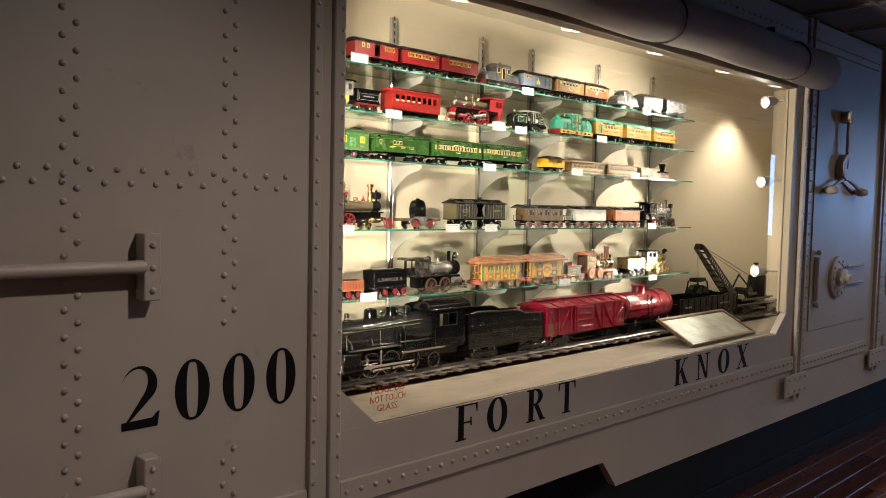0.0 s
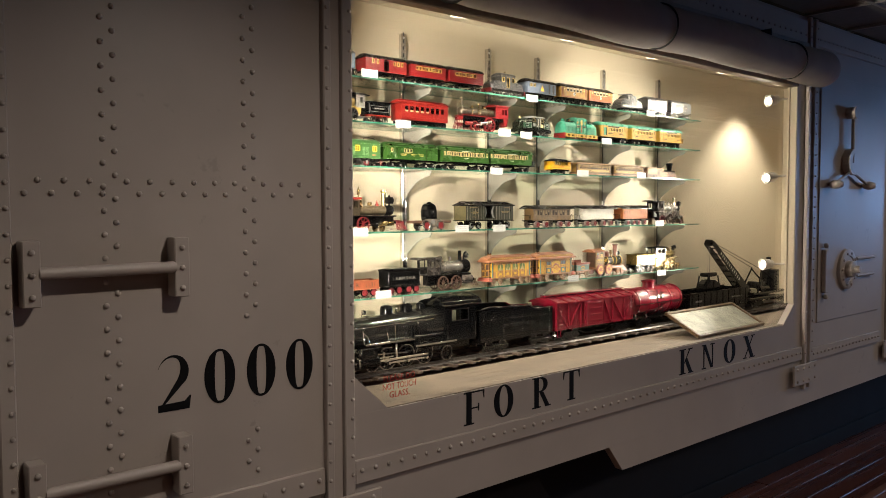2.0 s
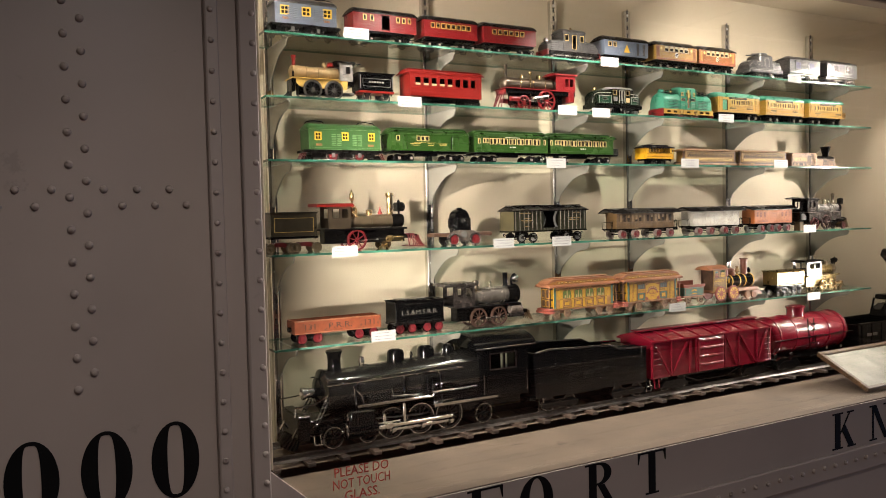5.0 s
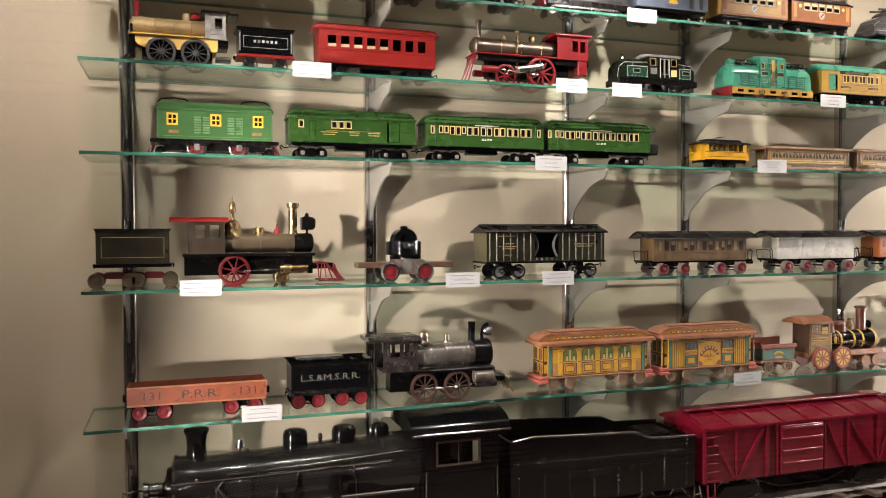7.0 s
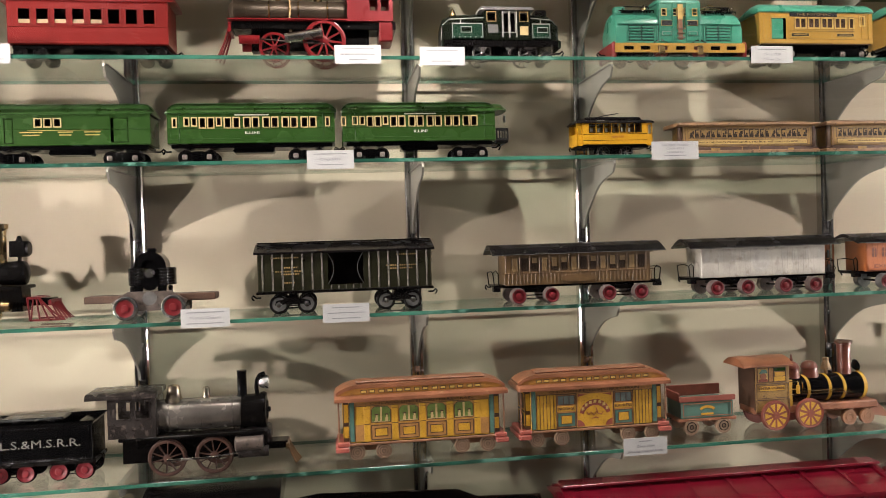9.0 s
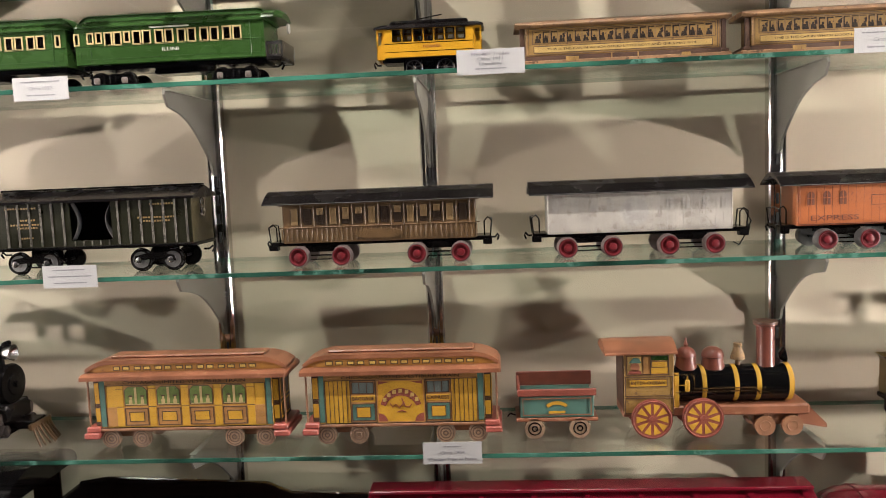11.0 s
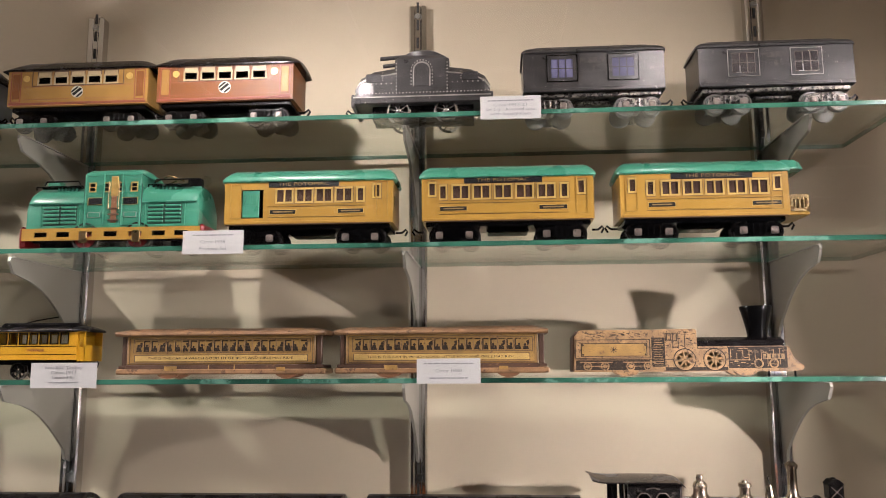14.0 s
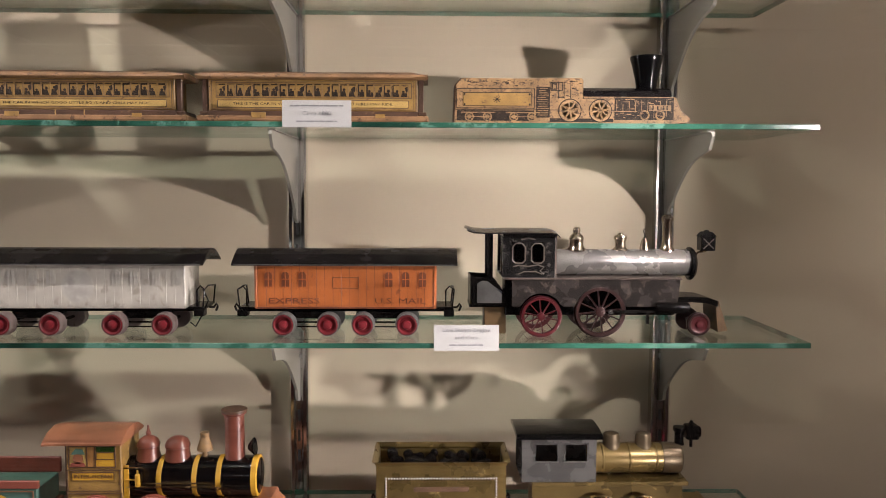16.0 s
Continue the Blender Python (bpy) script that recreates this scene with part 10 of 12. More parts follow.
        for s in (-1, 1):
            c = s * 0.0455
            plates(th, [(c - 0.0160, c + 0.0160, 0.0265, 0.0790)], hw, LITHOOCHRE, "printed_door", 0.0003, "ochre printed door")
            plates(th, [(c - 0.0135, c + 0.0135, 0.0625, 0.0770)], hw + 0.0002, BLUEGLASS, "printed_window", 0.0004, "blue-grey printed window")
            part("window_bar", M().box(c - 0.0050, c - 0.0041, -hw - 0.0010, -hw - 0.0005, 0.0625, 0.0770).box(c + 0.0041, c + 0.0050, -hw - 0.0010, -hw - 0.0005, 0.0625, 0.0770), PRINTSHADEBROWN, th)
            plates(th, [(c - 0.0150, c + 0.0150, 0.0525, 0.0605)], hw + 0.0002, LITHOYELLOW, "name_board", 0.0004)
            writing(th, "BAGGAGE" if s < 0 else "EXPRESS", c, 0.0565, hw + 0.0006, 0.0062, PRINTSHADEBROWN, 0.0265)
            plates(th, [(c - 0.0142, c + 0.0142, 0.0290, 0.0505)], hw + 0.0002, LITHOTEAL, "printed_panel", 0.0004, "teal printed panel")
            plates(th, [(c - 0.0088, c + 0.0088, 0.0330, 0.0465)], hw + 0.0005, LITHOYELLOW, "printed_field", 0.0004)
            outline_plates(th, [(c - 0.0160, c + 0.0160, 0.0265, 0.0790), (c - 0.0135, c + 0.0135, 0.0625, 0.0770), (c - 0.0142, c + 0.0142, 0.0290, 0.0505), (c - 0.0088, c + 0.0088, 0.0330, 0.0465)], hw + 0.0006, PRINTSHADEBROWN, 0.0009)
        part("emblem_arch", M().prism(arc(0, 0.0435, 0.0250, 12, 168, 22) + arc(0, 0.0400, 0.0195, 160, 20, 22), -hw - 0.0006, -hw - 0.0002), LITHORED, th, "red printed arch")
        letters = M()
        for k in range(7):
            a = radians(148 - 19.3 * k)
            cx, cz = 0.0228 * math.cos(a), 0.0426 + 0.0228 * math.sin(a)
            letters.prism([(cx - 0.0023, cz - 0.0024), (cx + 0.0021, cz - 0.0020), (cx + 0.0023, cz + 0.0024), (cx - 0.0019, cz + 0.0022)], -hw - 0.0010, -hw - 0.0005)
        part("arch_print", letters, PAPERLIGHT, th, "pale printed bars on the arch")
        part("emblem_scroll", M().tube([(-0.013, -hw - 0.0004, 0.050), (-0.010, -hw - 0.0004, 0.045), (-0.006, -hw - 0.0004, 0.049), (-0.002, -hw - 0.0004, 0.044), (0.003, -hw - 0.0004, 0.050), (0.001, -hw - 0.0004, 0.057), (0.005, -hw - 0.0004, 0.046), (0.010, -hw - 0.0004, 0.045), (0.013, -hw - 0.0004, 0.049)], 0.0007, 5).tube([(-0.005, -hw - 0.0004, 0.039), (0.001, -hw - 0.0004, 0.041), (0.006, -hw - 0.0004, 0.039)], 0.0007, 5), LITHORED, th, "printed scroll")
        part("corner_ornament", M().prism([(-0.0275, 0.0270), (-0.0165, 0.0270)] + [(-0.0275 + 0.011 * math.cos(radians(a)), 0.0270 + 0.011 * math.sin(radians(a))) for a in (20, 45, 70, 90)], -hw - 0.0006, -hw - 0.0002).prism([(0.0275, 0.0270), (0.0165, 0.0270)] + [(0.0275 - 0.011 * math.cos(radians(a)), 0.0270 + 0.011 * math.sin(radians(a))) for a in (20, 45, 70, 90)], -hw - 0.0006, -hw - 0.0002).prism([(-0.0265, 0.0775), (-0.0265, 0.0735), (-0.0120, 0.0765)], -hw - 0.0006, -hw - 0.0002).prism([(0.0265, 0.0775), (0.0265, 0.0735), (0.0120, 0.0765)], -hw - 0.0006, -hw - 0.0002), LITHORED, th)
        outline_plates(th, [(-0.0290, 0.0290, 0.0265, 0.0790)], hw + 0.0003, LITHOOCHRE, 0.0014)
    for s in (-1, 1):
        for q in (-1, 1):
            x = s * b * 0.72 + q * 0.0195
            for t in (-1, 1):
                w = part("wheel", M().cyl((x, t * (hw - 0.006), 0.0118), (x, t * (hw - 0.0005), 0.0118), 0.0116, n=22), CREAMWHEEL, th)
                part("wheel_print", M().ring((x, t * (hw - 0.0005), 0.0118), (0, 1, 0), 0.0094, 0.0006, 20, 5).ring((x, t * (hw - 0.0005), 0.0118), (0, 1, 0), 0.0062, 0.0007, 18, 5).ring((x, t * (hw - 0.0005), 0.0118), (0, 1, 0), 0.0026, 0.0009, 12, 5), PRINTSHADEBROWN, w)
        part("truck", M().box(s * b * 0.72 - 0.024, s * b * 0.72 + 0.024, -hw * 0.7, hw * 0.7, 0.012, 0.0213, 0.001), OLDWOOD, th)


litho_house_car(2.100, 2.367, "coach", "yellow paper-litho wooden coach with faded red roof")
litho_house_car(2.374, 2.625, "baggage", "yellow paper-litho wooden baggage car with round emblem")

wt = thing("wooden_litho_tender", "teal and red paper-litho wooden tender", "toy tender", **place(2.637, 2.736, 4, y=2.096))
part("tank", M().box(-0.044, 0.044, -0.025, 0.025, 0.026, 0.052, 0.001), LITHOTEAL, wt)
part("rim", M().box(-0.047, 0.047, -0.027, -0.0235, 0.0525, 0.061, 0.0008).box(-0.047, 0.047, 0.0235, 0.027, 0.0525, 0.070, 0.0008).box(-0.047, -0.0435, -0.0235, 0.0235, 0.0525, 0.066, 0.0008), LITHORED, wt)
outline_plates(wt, [(-0.041, 0.041, 0.029, 0.050), (-0.047, 0.047, 0.0532, 0.0604)], 0.0262, LITHOPINK, 0.0010)
part("print_bar", M().prism(arc(0, 0.026, 0.020, 50, 130, 10) + arc(0, 0.026, 0.016, 130, 50, 10), -0.0256, -0.0249).box(-0.010, 0.010, -0.0256, -0.0249, 0.031, 0.034), LITHOYELLOW, wt, "printed scroll as plain shapes")
part("sill_board", M().box(-0.049, 0.049, -0.026, 0.026, 0.021, 0.0258, 0.001), LITHOPINK, wt)
for x in (-0.027, 0.027):
    for t in (-1, 1):
        w = part("wheel", M().cyl((x, t * 0.020, 0.0125), (x, t * 0.026, 0.0125), 0.0122, n=20), CREAMWHEEL, wt)
        part("wheel_print", M().ring((x, t * 0.0261, 0.0125), (0, 1, 0), 0.0075, 0.0008, 18, 5).ring((x, t * 0.0261, 0.0125), (0, 1, 0), 0.0030, 0.0010, 12, 5), OLDBLACK, w)
    part("axle", M().cyl((x, -0.02, 0.0125), (x, 0.02, 0.0125), 0.0025, n=8), OLDWOOD, wt)
part("coupling_hook", M().tube([(-0.049, 0, 0.022), (-0.056, 0, 0.024), (-0.059, 0, 0.020)], 0.001, 6), DARKIRON, wt)

we = thing("wooden_litho_locomotive", "paper-litho wooden locomotive with yellow banded black boiler", "toy locomotive", **dict(place(2.745, 3.003, 4, y=2.090), k=0.985))
part("cab", M().box(-0.110, -0.051, -0.026, 0.026, 0.030, 0.1045, 0.001), GOLDPAPER, we)
part("cab_end", M().box(-0.1115, -0.1101, -0.025, 0.025, 0.034, 0.104), DARKWOOD, we, "dark open cab end")
plates(we, [(-0.1075, -0.0570, 0.0785, 0.1025)], 0.026, LITHOOCHRE, "printed_panel", 0.0003, "ochre printed window panel")
plates(we, [(-0.1060, -0.0885, 0.0800, 0.1010)], 0.0263, PAPERLIGHT, "printed_pane", 0.0003)
plates(we, [(-0.0780, -0.0580, 0.0960, 0.1015)], 0.0263, GREEN, "printed_blind", 0.0003, "green printed blind")
plates(we, [(-0.0780, -0.0580, 0.0800, 0.0955)], 0.0263, LITHOYELLOW, "printed_pane", 0.0003)
part("window_shape", M().prism(arc(-0.0970, 0.0885, 0.0055, 0, 340, 12), -0.0275, -0.0266), LITHOPINK, we)
part("window_shape", M().prism([(-0.1045, 0.0935), (-0.0895, 0.0935), (-0.0920, 0.0990), (-0.0990, 0.1000)], -0.0275, -0.0268), LITHOTEAL, we)
part("window_shape", M().prism([(-0.1055, 0.0802), (-0.0890, 0.0802), (-0.0905, 0.0840), (-0.0970, 0.0855), (-0.1040, 0.0840)], -0.0275, -0.0268), LITHORED, we)
outline_plates(we, [(-0.1075, -0.0570, 0.0785, 0.1025), (-0.0880, -0.0785, 0.0788, 0.1022), (-0.0780, -0.0580, 0.0875, 0.0955), (-0.1090, -0.0525, 0.0525, 0.0765), (-0.1095, -0.0515, 0.0315, 0.0505)], 0.0266, PRINTSHADEBROWN, 0.0008)
plates(we, [(-0.1045, -0.0590, 0.0640, 0.0735)], 0.026, LITHOYELLOW, "name_board", 0.0004)
outline_plates(we, [(-0.1045, -0.0590, 0.0640, 0.0735)], 0.0264, PRINTSHADEBROWN, 0.0007)
writing(we, "INTER-OCEAN", -0.0818, 0.0688, 0.0264, 0.0058, PRINTSHADEBROWN, 0.040)
plates(we, [(-0.0505, -0.0445, 0.036, 0.080)], 0.0225, LITHOYELLOW, "corner_strip", 0.0010)
part("cab_roof", M().loft([[(x, y, z + dz) for y, dz in ((-0.033, 0.0), (-0.033, 0.0022), (-0.018, 0.0110), (0, 0.0140), (0.018, 0.0110), (0.033, 0.0022), (0.033, 0.0))] for x, z in ((-0.1330, 0.1040), (-0.1200, 0.1048), (-0.0480, 0.1048))], True), LITHOPINK, we, "faded red cab roof")
part("boiler", M().lathe((-0.052, 0, 0.0605), (1, 0, 0), [(0.0220, 0), (0.0220, 0.142), (0.019, 0.144), (0, 0.145)], 30), GLOSSBLACK, we, "black paper-covered boiler")
for x in (-0.0160, 0.0220, 0.0480):
    part("boiler_band", M().lathe((x, 0, 0.0605), (1, 0, 0), [(0.0220, -0.0005), (0.0224, 0), (0.0224, 0.0046), (0.0220, 0.0050)], 30), LITHOYELLOW, we, "yellow printed band")
part("boiler_front", M().lathe((0.0895, 0, 0.0605), (1, 0, 0), [(0.0221, -0.0045), (0.0226, -0.004), (0.0226, 0.0012), (0.0205, 0.0022), (0.009, 0.0026), (0, 0.0026)], 30), LITHOYELLOW, we)
part("handrail", M().tube([(-0.0500, -0.0230, 0.0770), (-0.0300, -0.0236, 0.0770), (-0.0270, -0.0240, 0.0740), (-0.0265, -0.0240, 0.0600), (0.0430, -0.0240, 0.0600), (0.0470, -0.0240, 0.0570), (0.0500, -0.0238, 0.0520), (0.0545, -0.0236, 0.0545), (0.0560, -0.0236, 0.0610)], 0.0009, 6), BRASS, we)
part("lower_pipe", M().tube([(-0.0480, -0.0236, 0.0560), (0.0440, -0.0236, 0.0560), (0.0600, -0.0236, 0.0540), (0.0640, -0.0230, 0.0480)], 0.0007, 6), BRASS, we)
part("whistle", M().lathe((-0.0350, -0.0245, 0.0570), (0, 0, 1), [(0.0020, 0), (0.0028, 0.001), (0.0028, 0.013), (0.0010, 0.0145), (0.0010, 0.018), (0, 0.0182)], 12).cyl((-0.0480, -0.0240, 0.0645), (-0.0370, -0.0245, 0.0645), 0.0008, n=6), LITHOYELLOW, we)
part("bed", M().box(-0.112, 0.108, -0.024, 0.024, 0.026, 0.0385, 0.002), LITHOPINK, we, "faded red wooden bed")
part("pilot", M().prism([(0.105, 0.038), (0.129, 0.013), (0.129, 0.008), (0.098, 0.014), (0.094, 0.030)], -0.020, 0.020), LITHOPINK, we)
part("dome", M().lathe((-0.0310, 0, 0.0790), (0, 0, 1), [(0.0135, 0), (0.0132, 0.003), (0.0118, 0.008), (0.0116, 0.0150), (0.0126, 0.0158), (0.0124, 0.0178), (0.0098, 0.0230), (0.0050, 0.0262), (0.0022, 0.0270), (0.0030, 0.0300), (0.0014, 0.0330), (0.0012, 0.0380), (0, 0.0382)], 22), REDBROWN, we)
part("dome", M().lathe((0.0010, 0, 0.0790), (0, 0, 1), [(0.0145, 0), (0.0142, 0.003), (0.0128, 0.008), (0.0126, 0.0140), (0.0138, 0.0148), (0.0136, 0.0168), (0.0110, 0.0225), (0.0060, 0.0255), (0, 0.0264)], 22), REDBROWN, we)
part("bell", M().lathe((0.0310, 0, 0.0815), (0, 0, 1), [(0.0030, 0), (0.0028, 0.0070), (0.0086, 0.0080), (0.0084, 0.0110), (0.0048, 0.0215), (0.0044, 0.0230), (0.0050, 0.0240), (0.0048, 0.0275), (0, 0.0280)], 18), BUFFPAPER, we)
stack(we, 0.0640, 0.0805, [(0.0112, 0), (0.0106, 0.004), (0.0108, 0.049), (0.0136, 0.0505), (0.0136, 0.0535), (0.0090, 0.0535)], REDBROWN, "red-brown turned stack")
part("stack_rim", M().lathe((0.0640, 0, 0.1325), (0, 0, 1), [(0.0137, 0), (0.0142, 0.0005), (0.0142, 0.0030), (0.0130, 0.0034), (0.0100, 0.0026)], 22), DARKWOOD, we)
part("lamp_block", M().lathe((0.0790, 0, 0.0920), (1, 0, 0.15), [(0.003, 0), (0.0095, 0.006), (0.0100, 0.0075), (0.0085, 0.008), (0, 0.005)], 18), GLOSSBLACK, we)
for x in (-0.078, -0.018):
    for t in (-1, 1):
        w = part("wheel", M().cyl((x, t * 0.0245, 0.0248), (x, t * 0.030, 0.0248), 0.0242, n=28).ring((x, t * 0.0301, 0.0248), (0, 1, 0), 0.0222, 0.0009, 28, 5), LITHORED, we, "orange printed drive wheel")
        sp = M()
        for k in range(10):
            a = 2 * math.pi * k / 10
            sp.prism([(x + 0.006 * math.cos(a), 0.0248 + 0.006 * math.sin(a)), (x + 0.0192 * math.cos(a - 0.22), 0.0248 + 0.0192 * math.sin(a - 0.22)), (x + 0.0192 * math.cos(a + 0.22), 0.0248 + 0.0192 * math.sin(a + 0.22))], t * 0.0300, t * 0.0304)
        part("wheel_print", sp, LITHOYELLOW, w)
        part("wheel_hub", M().cyl((x, t * 0.030, 0.0248), (x, t * 0.0312, 0.0248), 0.004, n=12), LITHORED, w)
for x in (0.056, 0.088):
    for t in (-1, 1):
        part("wheel", M().cyl((x, t * 0.018, 0.0125), (x, t * 0.024, 0.0125), 0.0122, n=20).ring((x, t * 0.0242, 0.0125), (0, 1, 0), 0.006, 0.0008, 18, 5), OLDWOOD, we)
part("truck", M().box(0.045, 0.100, -0.017, 0.017, 0.012, 0.0258, 0.001).box(-0.082, -0.014, -0.006, 0.006, 0.022, 0.0258), OLDWOOD, we)

bt5 = tender(4, 3.088, 3.237, 0.079, TENDERBRASS, "dark brass toy tender with beaded edges and coal", b0=0.031, r=0.0125, hw=0.030, wheel_mat=DARKIRON, line=False, gap=0.032, style="journal")
beads = M()
for k in range(40):
    x = -0.060 + 0.120 * k / 39
    beads.ball((x, -0.0305, 0.0595), 0.0011, 6).ball((x, -0.0305, 0.0350), 0.0011, 6)
for k in range(8):
    for s in (-1, 1):
        beads.ball((s * 0.060, -0.0305, 0.038 + 0.0031 * k), 0.0011, 6)
tagged(part("beads", beads, PALETIN, bt5, "line of pale beads"), kind="stuff")
plates(bt5, [(-0.030, 0.030, 0.0445, 0.0500)], 0.030, PRINTSHADEBROWN, "print_bar", 0.0003)
coal = M()
rnd = random.Random(3)
for k in range(60):
    coal.ball((rnd.uniform(-0.056, 0.056), rnd.uniform(-0.022, 0.022), 0.060 + rnd.uniform(0, 0.012)), rnd.uniform(0.004, 0.007), 6)
tagged(part("coal", coal, OLDBLACK, bt5, "heap of black coal"), kind="stuff")
right_engine(4, 3.250, 3.476, "brass toy steam locomotive with a grey cab and black roof", 0.105, 0.072, 0.0165, 0.36, TENDERBRASS, CABTIN, BLACK, TENDERBRASS, (0.40, 0.60), 0.0185, BRASS, [(0.006, 0), (0.005, 0.003), (0.005, 0.014), (0.007, 0.016), (0.007, 0.020), (0.0045, 0.020)], OLDBLACK, 0.80, [(0.46, 0.0095, 0.014, DULLBRASS), (0.62, 0.009, 0.014, DULLBRASS)], (0.86, 0.094, 0.014), ((0.75, 0.010), (0.85, 0.010)), TENDERBRASS, "spoke10", 2, DULLBRASS, BRASS, 0.66, (0.006, 0.006))

# ---- the large train on the floor of the case ----
FZ, TY = 0.90, 2.095
track = thing("model_track", "model railway track of dark wooden ties and steel rails", "track", 0, TY, FZ)
tie_mesh = M().box(-0.010, 0.010, -0.100, 0.100, 0.0, 0.010, 0.0015).mesh("tie", TIE)
for k in range(40):
    part("tie", tie_mesh, TIE, track, at=Matrix.Translation((1.29 + 0.0845 * k, 0.003 * math.sin(k * 7.1), 0)) @ Matrix.Rotation(radians(2.0 * math.sin(k * 3.3)), 4, "Z"))
for s in (-1, 1):
    y = s * 0.060
    part("rail", M().prism([(y - 0.006, 0.0098), (y + 0.006, 0.0098), (y + 0.0018, 0.016), (y + 0.0018, 0.021), (y + 0.0024, 0.022), (y + 0.0024, 0.026), (y - 0.0024, 0.026), (y - 0.0024, 0.022), (y - 0.0018, 0.021), (y - 0.0018, 0.016)], 1.26, 4.68, "yz"), RAILSTEEL, track)
RT = 0.026


def big(name, label, category, x):
    return thing(name, label, category, x, TY, FZ)


eng = big("large_model_locomotive", "large glossy black model steam locomotive on track", "model locomotive", 0)
part("boiler", M().lathe((1.88, 0, 0.150), (-1, 0, 0), [(0.064, 0), (0.064, 0.08), (0.060, 0.16), (0.054, 0.30), (0.052, 0.40), (0.054, 0.405), (0.054, 0.438), (0.056, 0.4385), (0.056, 0.444), (0.046, 0.448), (0.030, 0.453), (0, 0.455)], 40), BOILERGREY, eng)
b = M()
for x in (1.80, 1.72, 1.64, 1.56):
    b.lathe((x, 0, 0.150), (-1, 0, 0), [(0.0555 + (x - 1.56) * 0.028, 0), (0.0565 + (x - 1.56) * 0.028, 0.0006), (0.0565 + (x - 1.56) * 0.028, 0.006), (0.0555 + (x - 1.56) * 0.028, 0.0066)], 40)
part("boiler_bands", b, BOILERGREY, eng)
part("firebox", M().box(1.72, 1.90, -0.062, 0.062, 0.060, 0.150, 0.006), GLOSSBLACK, eng)
part("smokebox_door", M().lathe((1.430, 0, 0.150), (-1, 0, 0), [(0.038, 0), (0.036, 0.006), (0.012, 0.012), (0.012, 0.020), (0, 0.021)], 28), GLOSSBLACK, eng)
part("headlamp", M().lathe((1.416, 0, 0.152), (-1, 0, 0), [(0.012, 0), (0.012, 0.020), (0.015, 0.022), (0.015, 0.030), (0.012, 0.031), (0.004, 0.024), (0, 0.024)], 20), CHROME, eng, "bright metal headlamp")
part("smokestack", M().lathe((1.472, 0, 0.195), (0, 0, 1), [(0.024, 0), (0.017, 0.010), (0.016, 0.030), (0.018, 0.045), (0.021, 0.050), (0.021, 0.054), (0.014, 0.054)], 24), GLOSSBLACK, eng)
for x in (1.665, 1.760):
    part("pop_valve", M().lathe((x + 0.02, 0, 0.206), (0, 0, 1), [(0.004, 0), (0.003, 0.006), (0.005, 0.010), (0.003, 0.018), (0, 0.019)], 10), CHROME, eng)
part("feed_pipe", M().tube([(1.60, -0.058, 0.150), (1.60, -0.066, 0.130), (1.66, -0.066, 0.126), (1.84, -0.068, 0.126)], 0.003, 8).tube([(1.50, -0.054, 0.165), (1.52, -0.062, 0.140), (1.52, -0.066, 0.118)], 0.003, 8), CHROME, eng, "bright metal pipe")
part("air_pump", M().cyl((1.700, -0.070, 0.120), (1.700, -0.070, 0.165), 0.010, n=14).cyl((1.700, -0.070, 0.138), (1.700, -0.070, 0.148), 0.0115, n=14), GLOSSBLACK, eng)
part("cab_rail", M().cyl((1.862, -0.0735, 0.10), (1.862, -0.0735, 0.155), 0.0018, n=6).cyl((2.0, -0.0735, 0.10), (2.0, -0.0735, 0.155), 0.0018, n=6), CHROME, eng)
for x, r, h in ((1.640, 0.022, 0.036), (1.728, 0.022, 0.036), (1.795, 0.017, 0.034)):
    part("dome", M().lathe((x, 0, 0.200), (0, 0, 1), [(r * 1.3, -0.004), (r * 1.05, 0.004), (r, 0.010), (r, h * 0.75), (r * 0.85, h * 0.92), (r * 0.5, h), (0, h + 0.001)], 24), GLOSSBLACK, eng)
part("bell", M().lathe((1.545, 0, 0.208), (0, 0, 1), [(0.009, 0.004), (0.007, 0.010), (0.005, 0.017), (0, 0.020)], 16).tube([(1.545, -0.013, 0.200), (1.545, -0.012, 0.226), (1.545, 0.012, 0.226), (1.545, 0.013, 0.200)], 0.0018, 6), CHROME, eng, "bright metal bell")
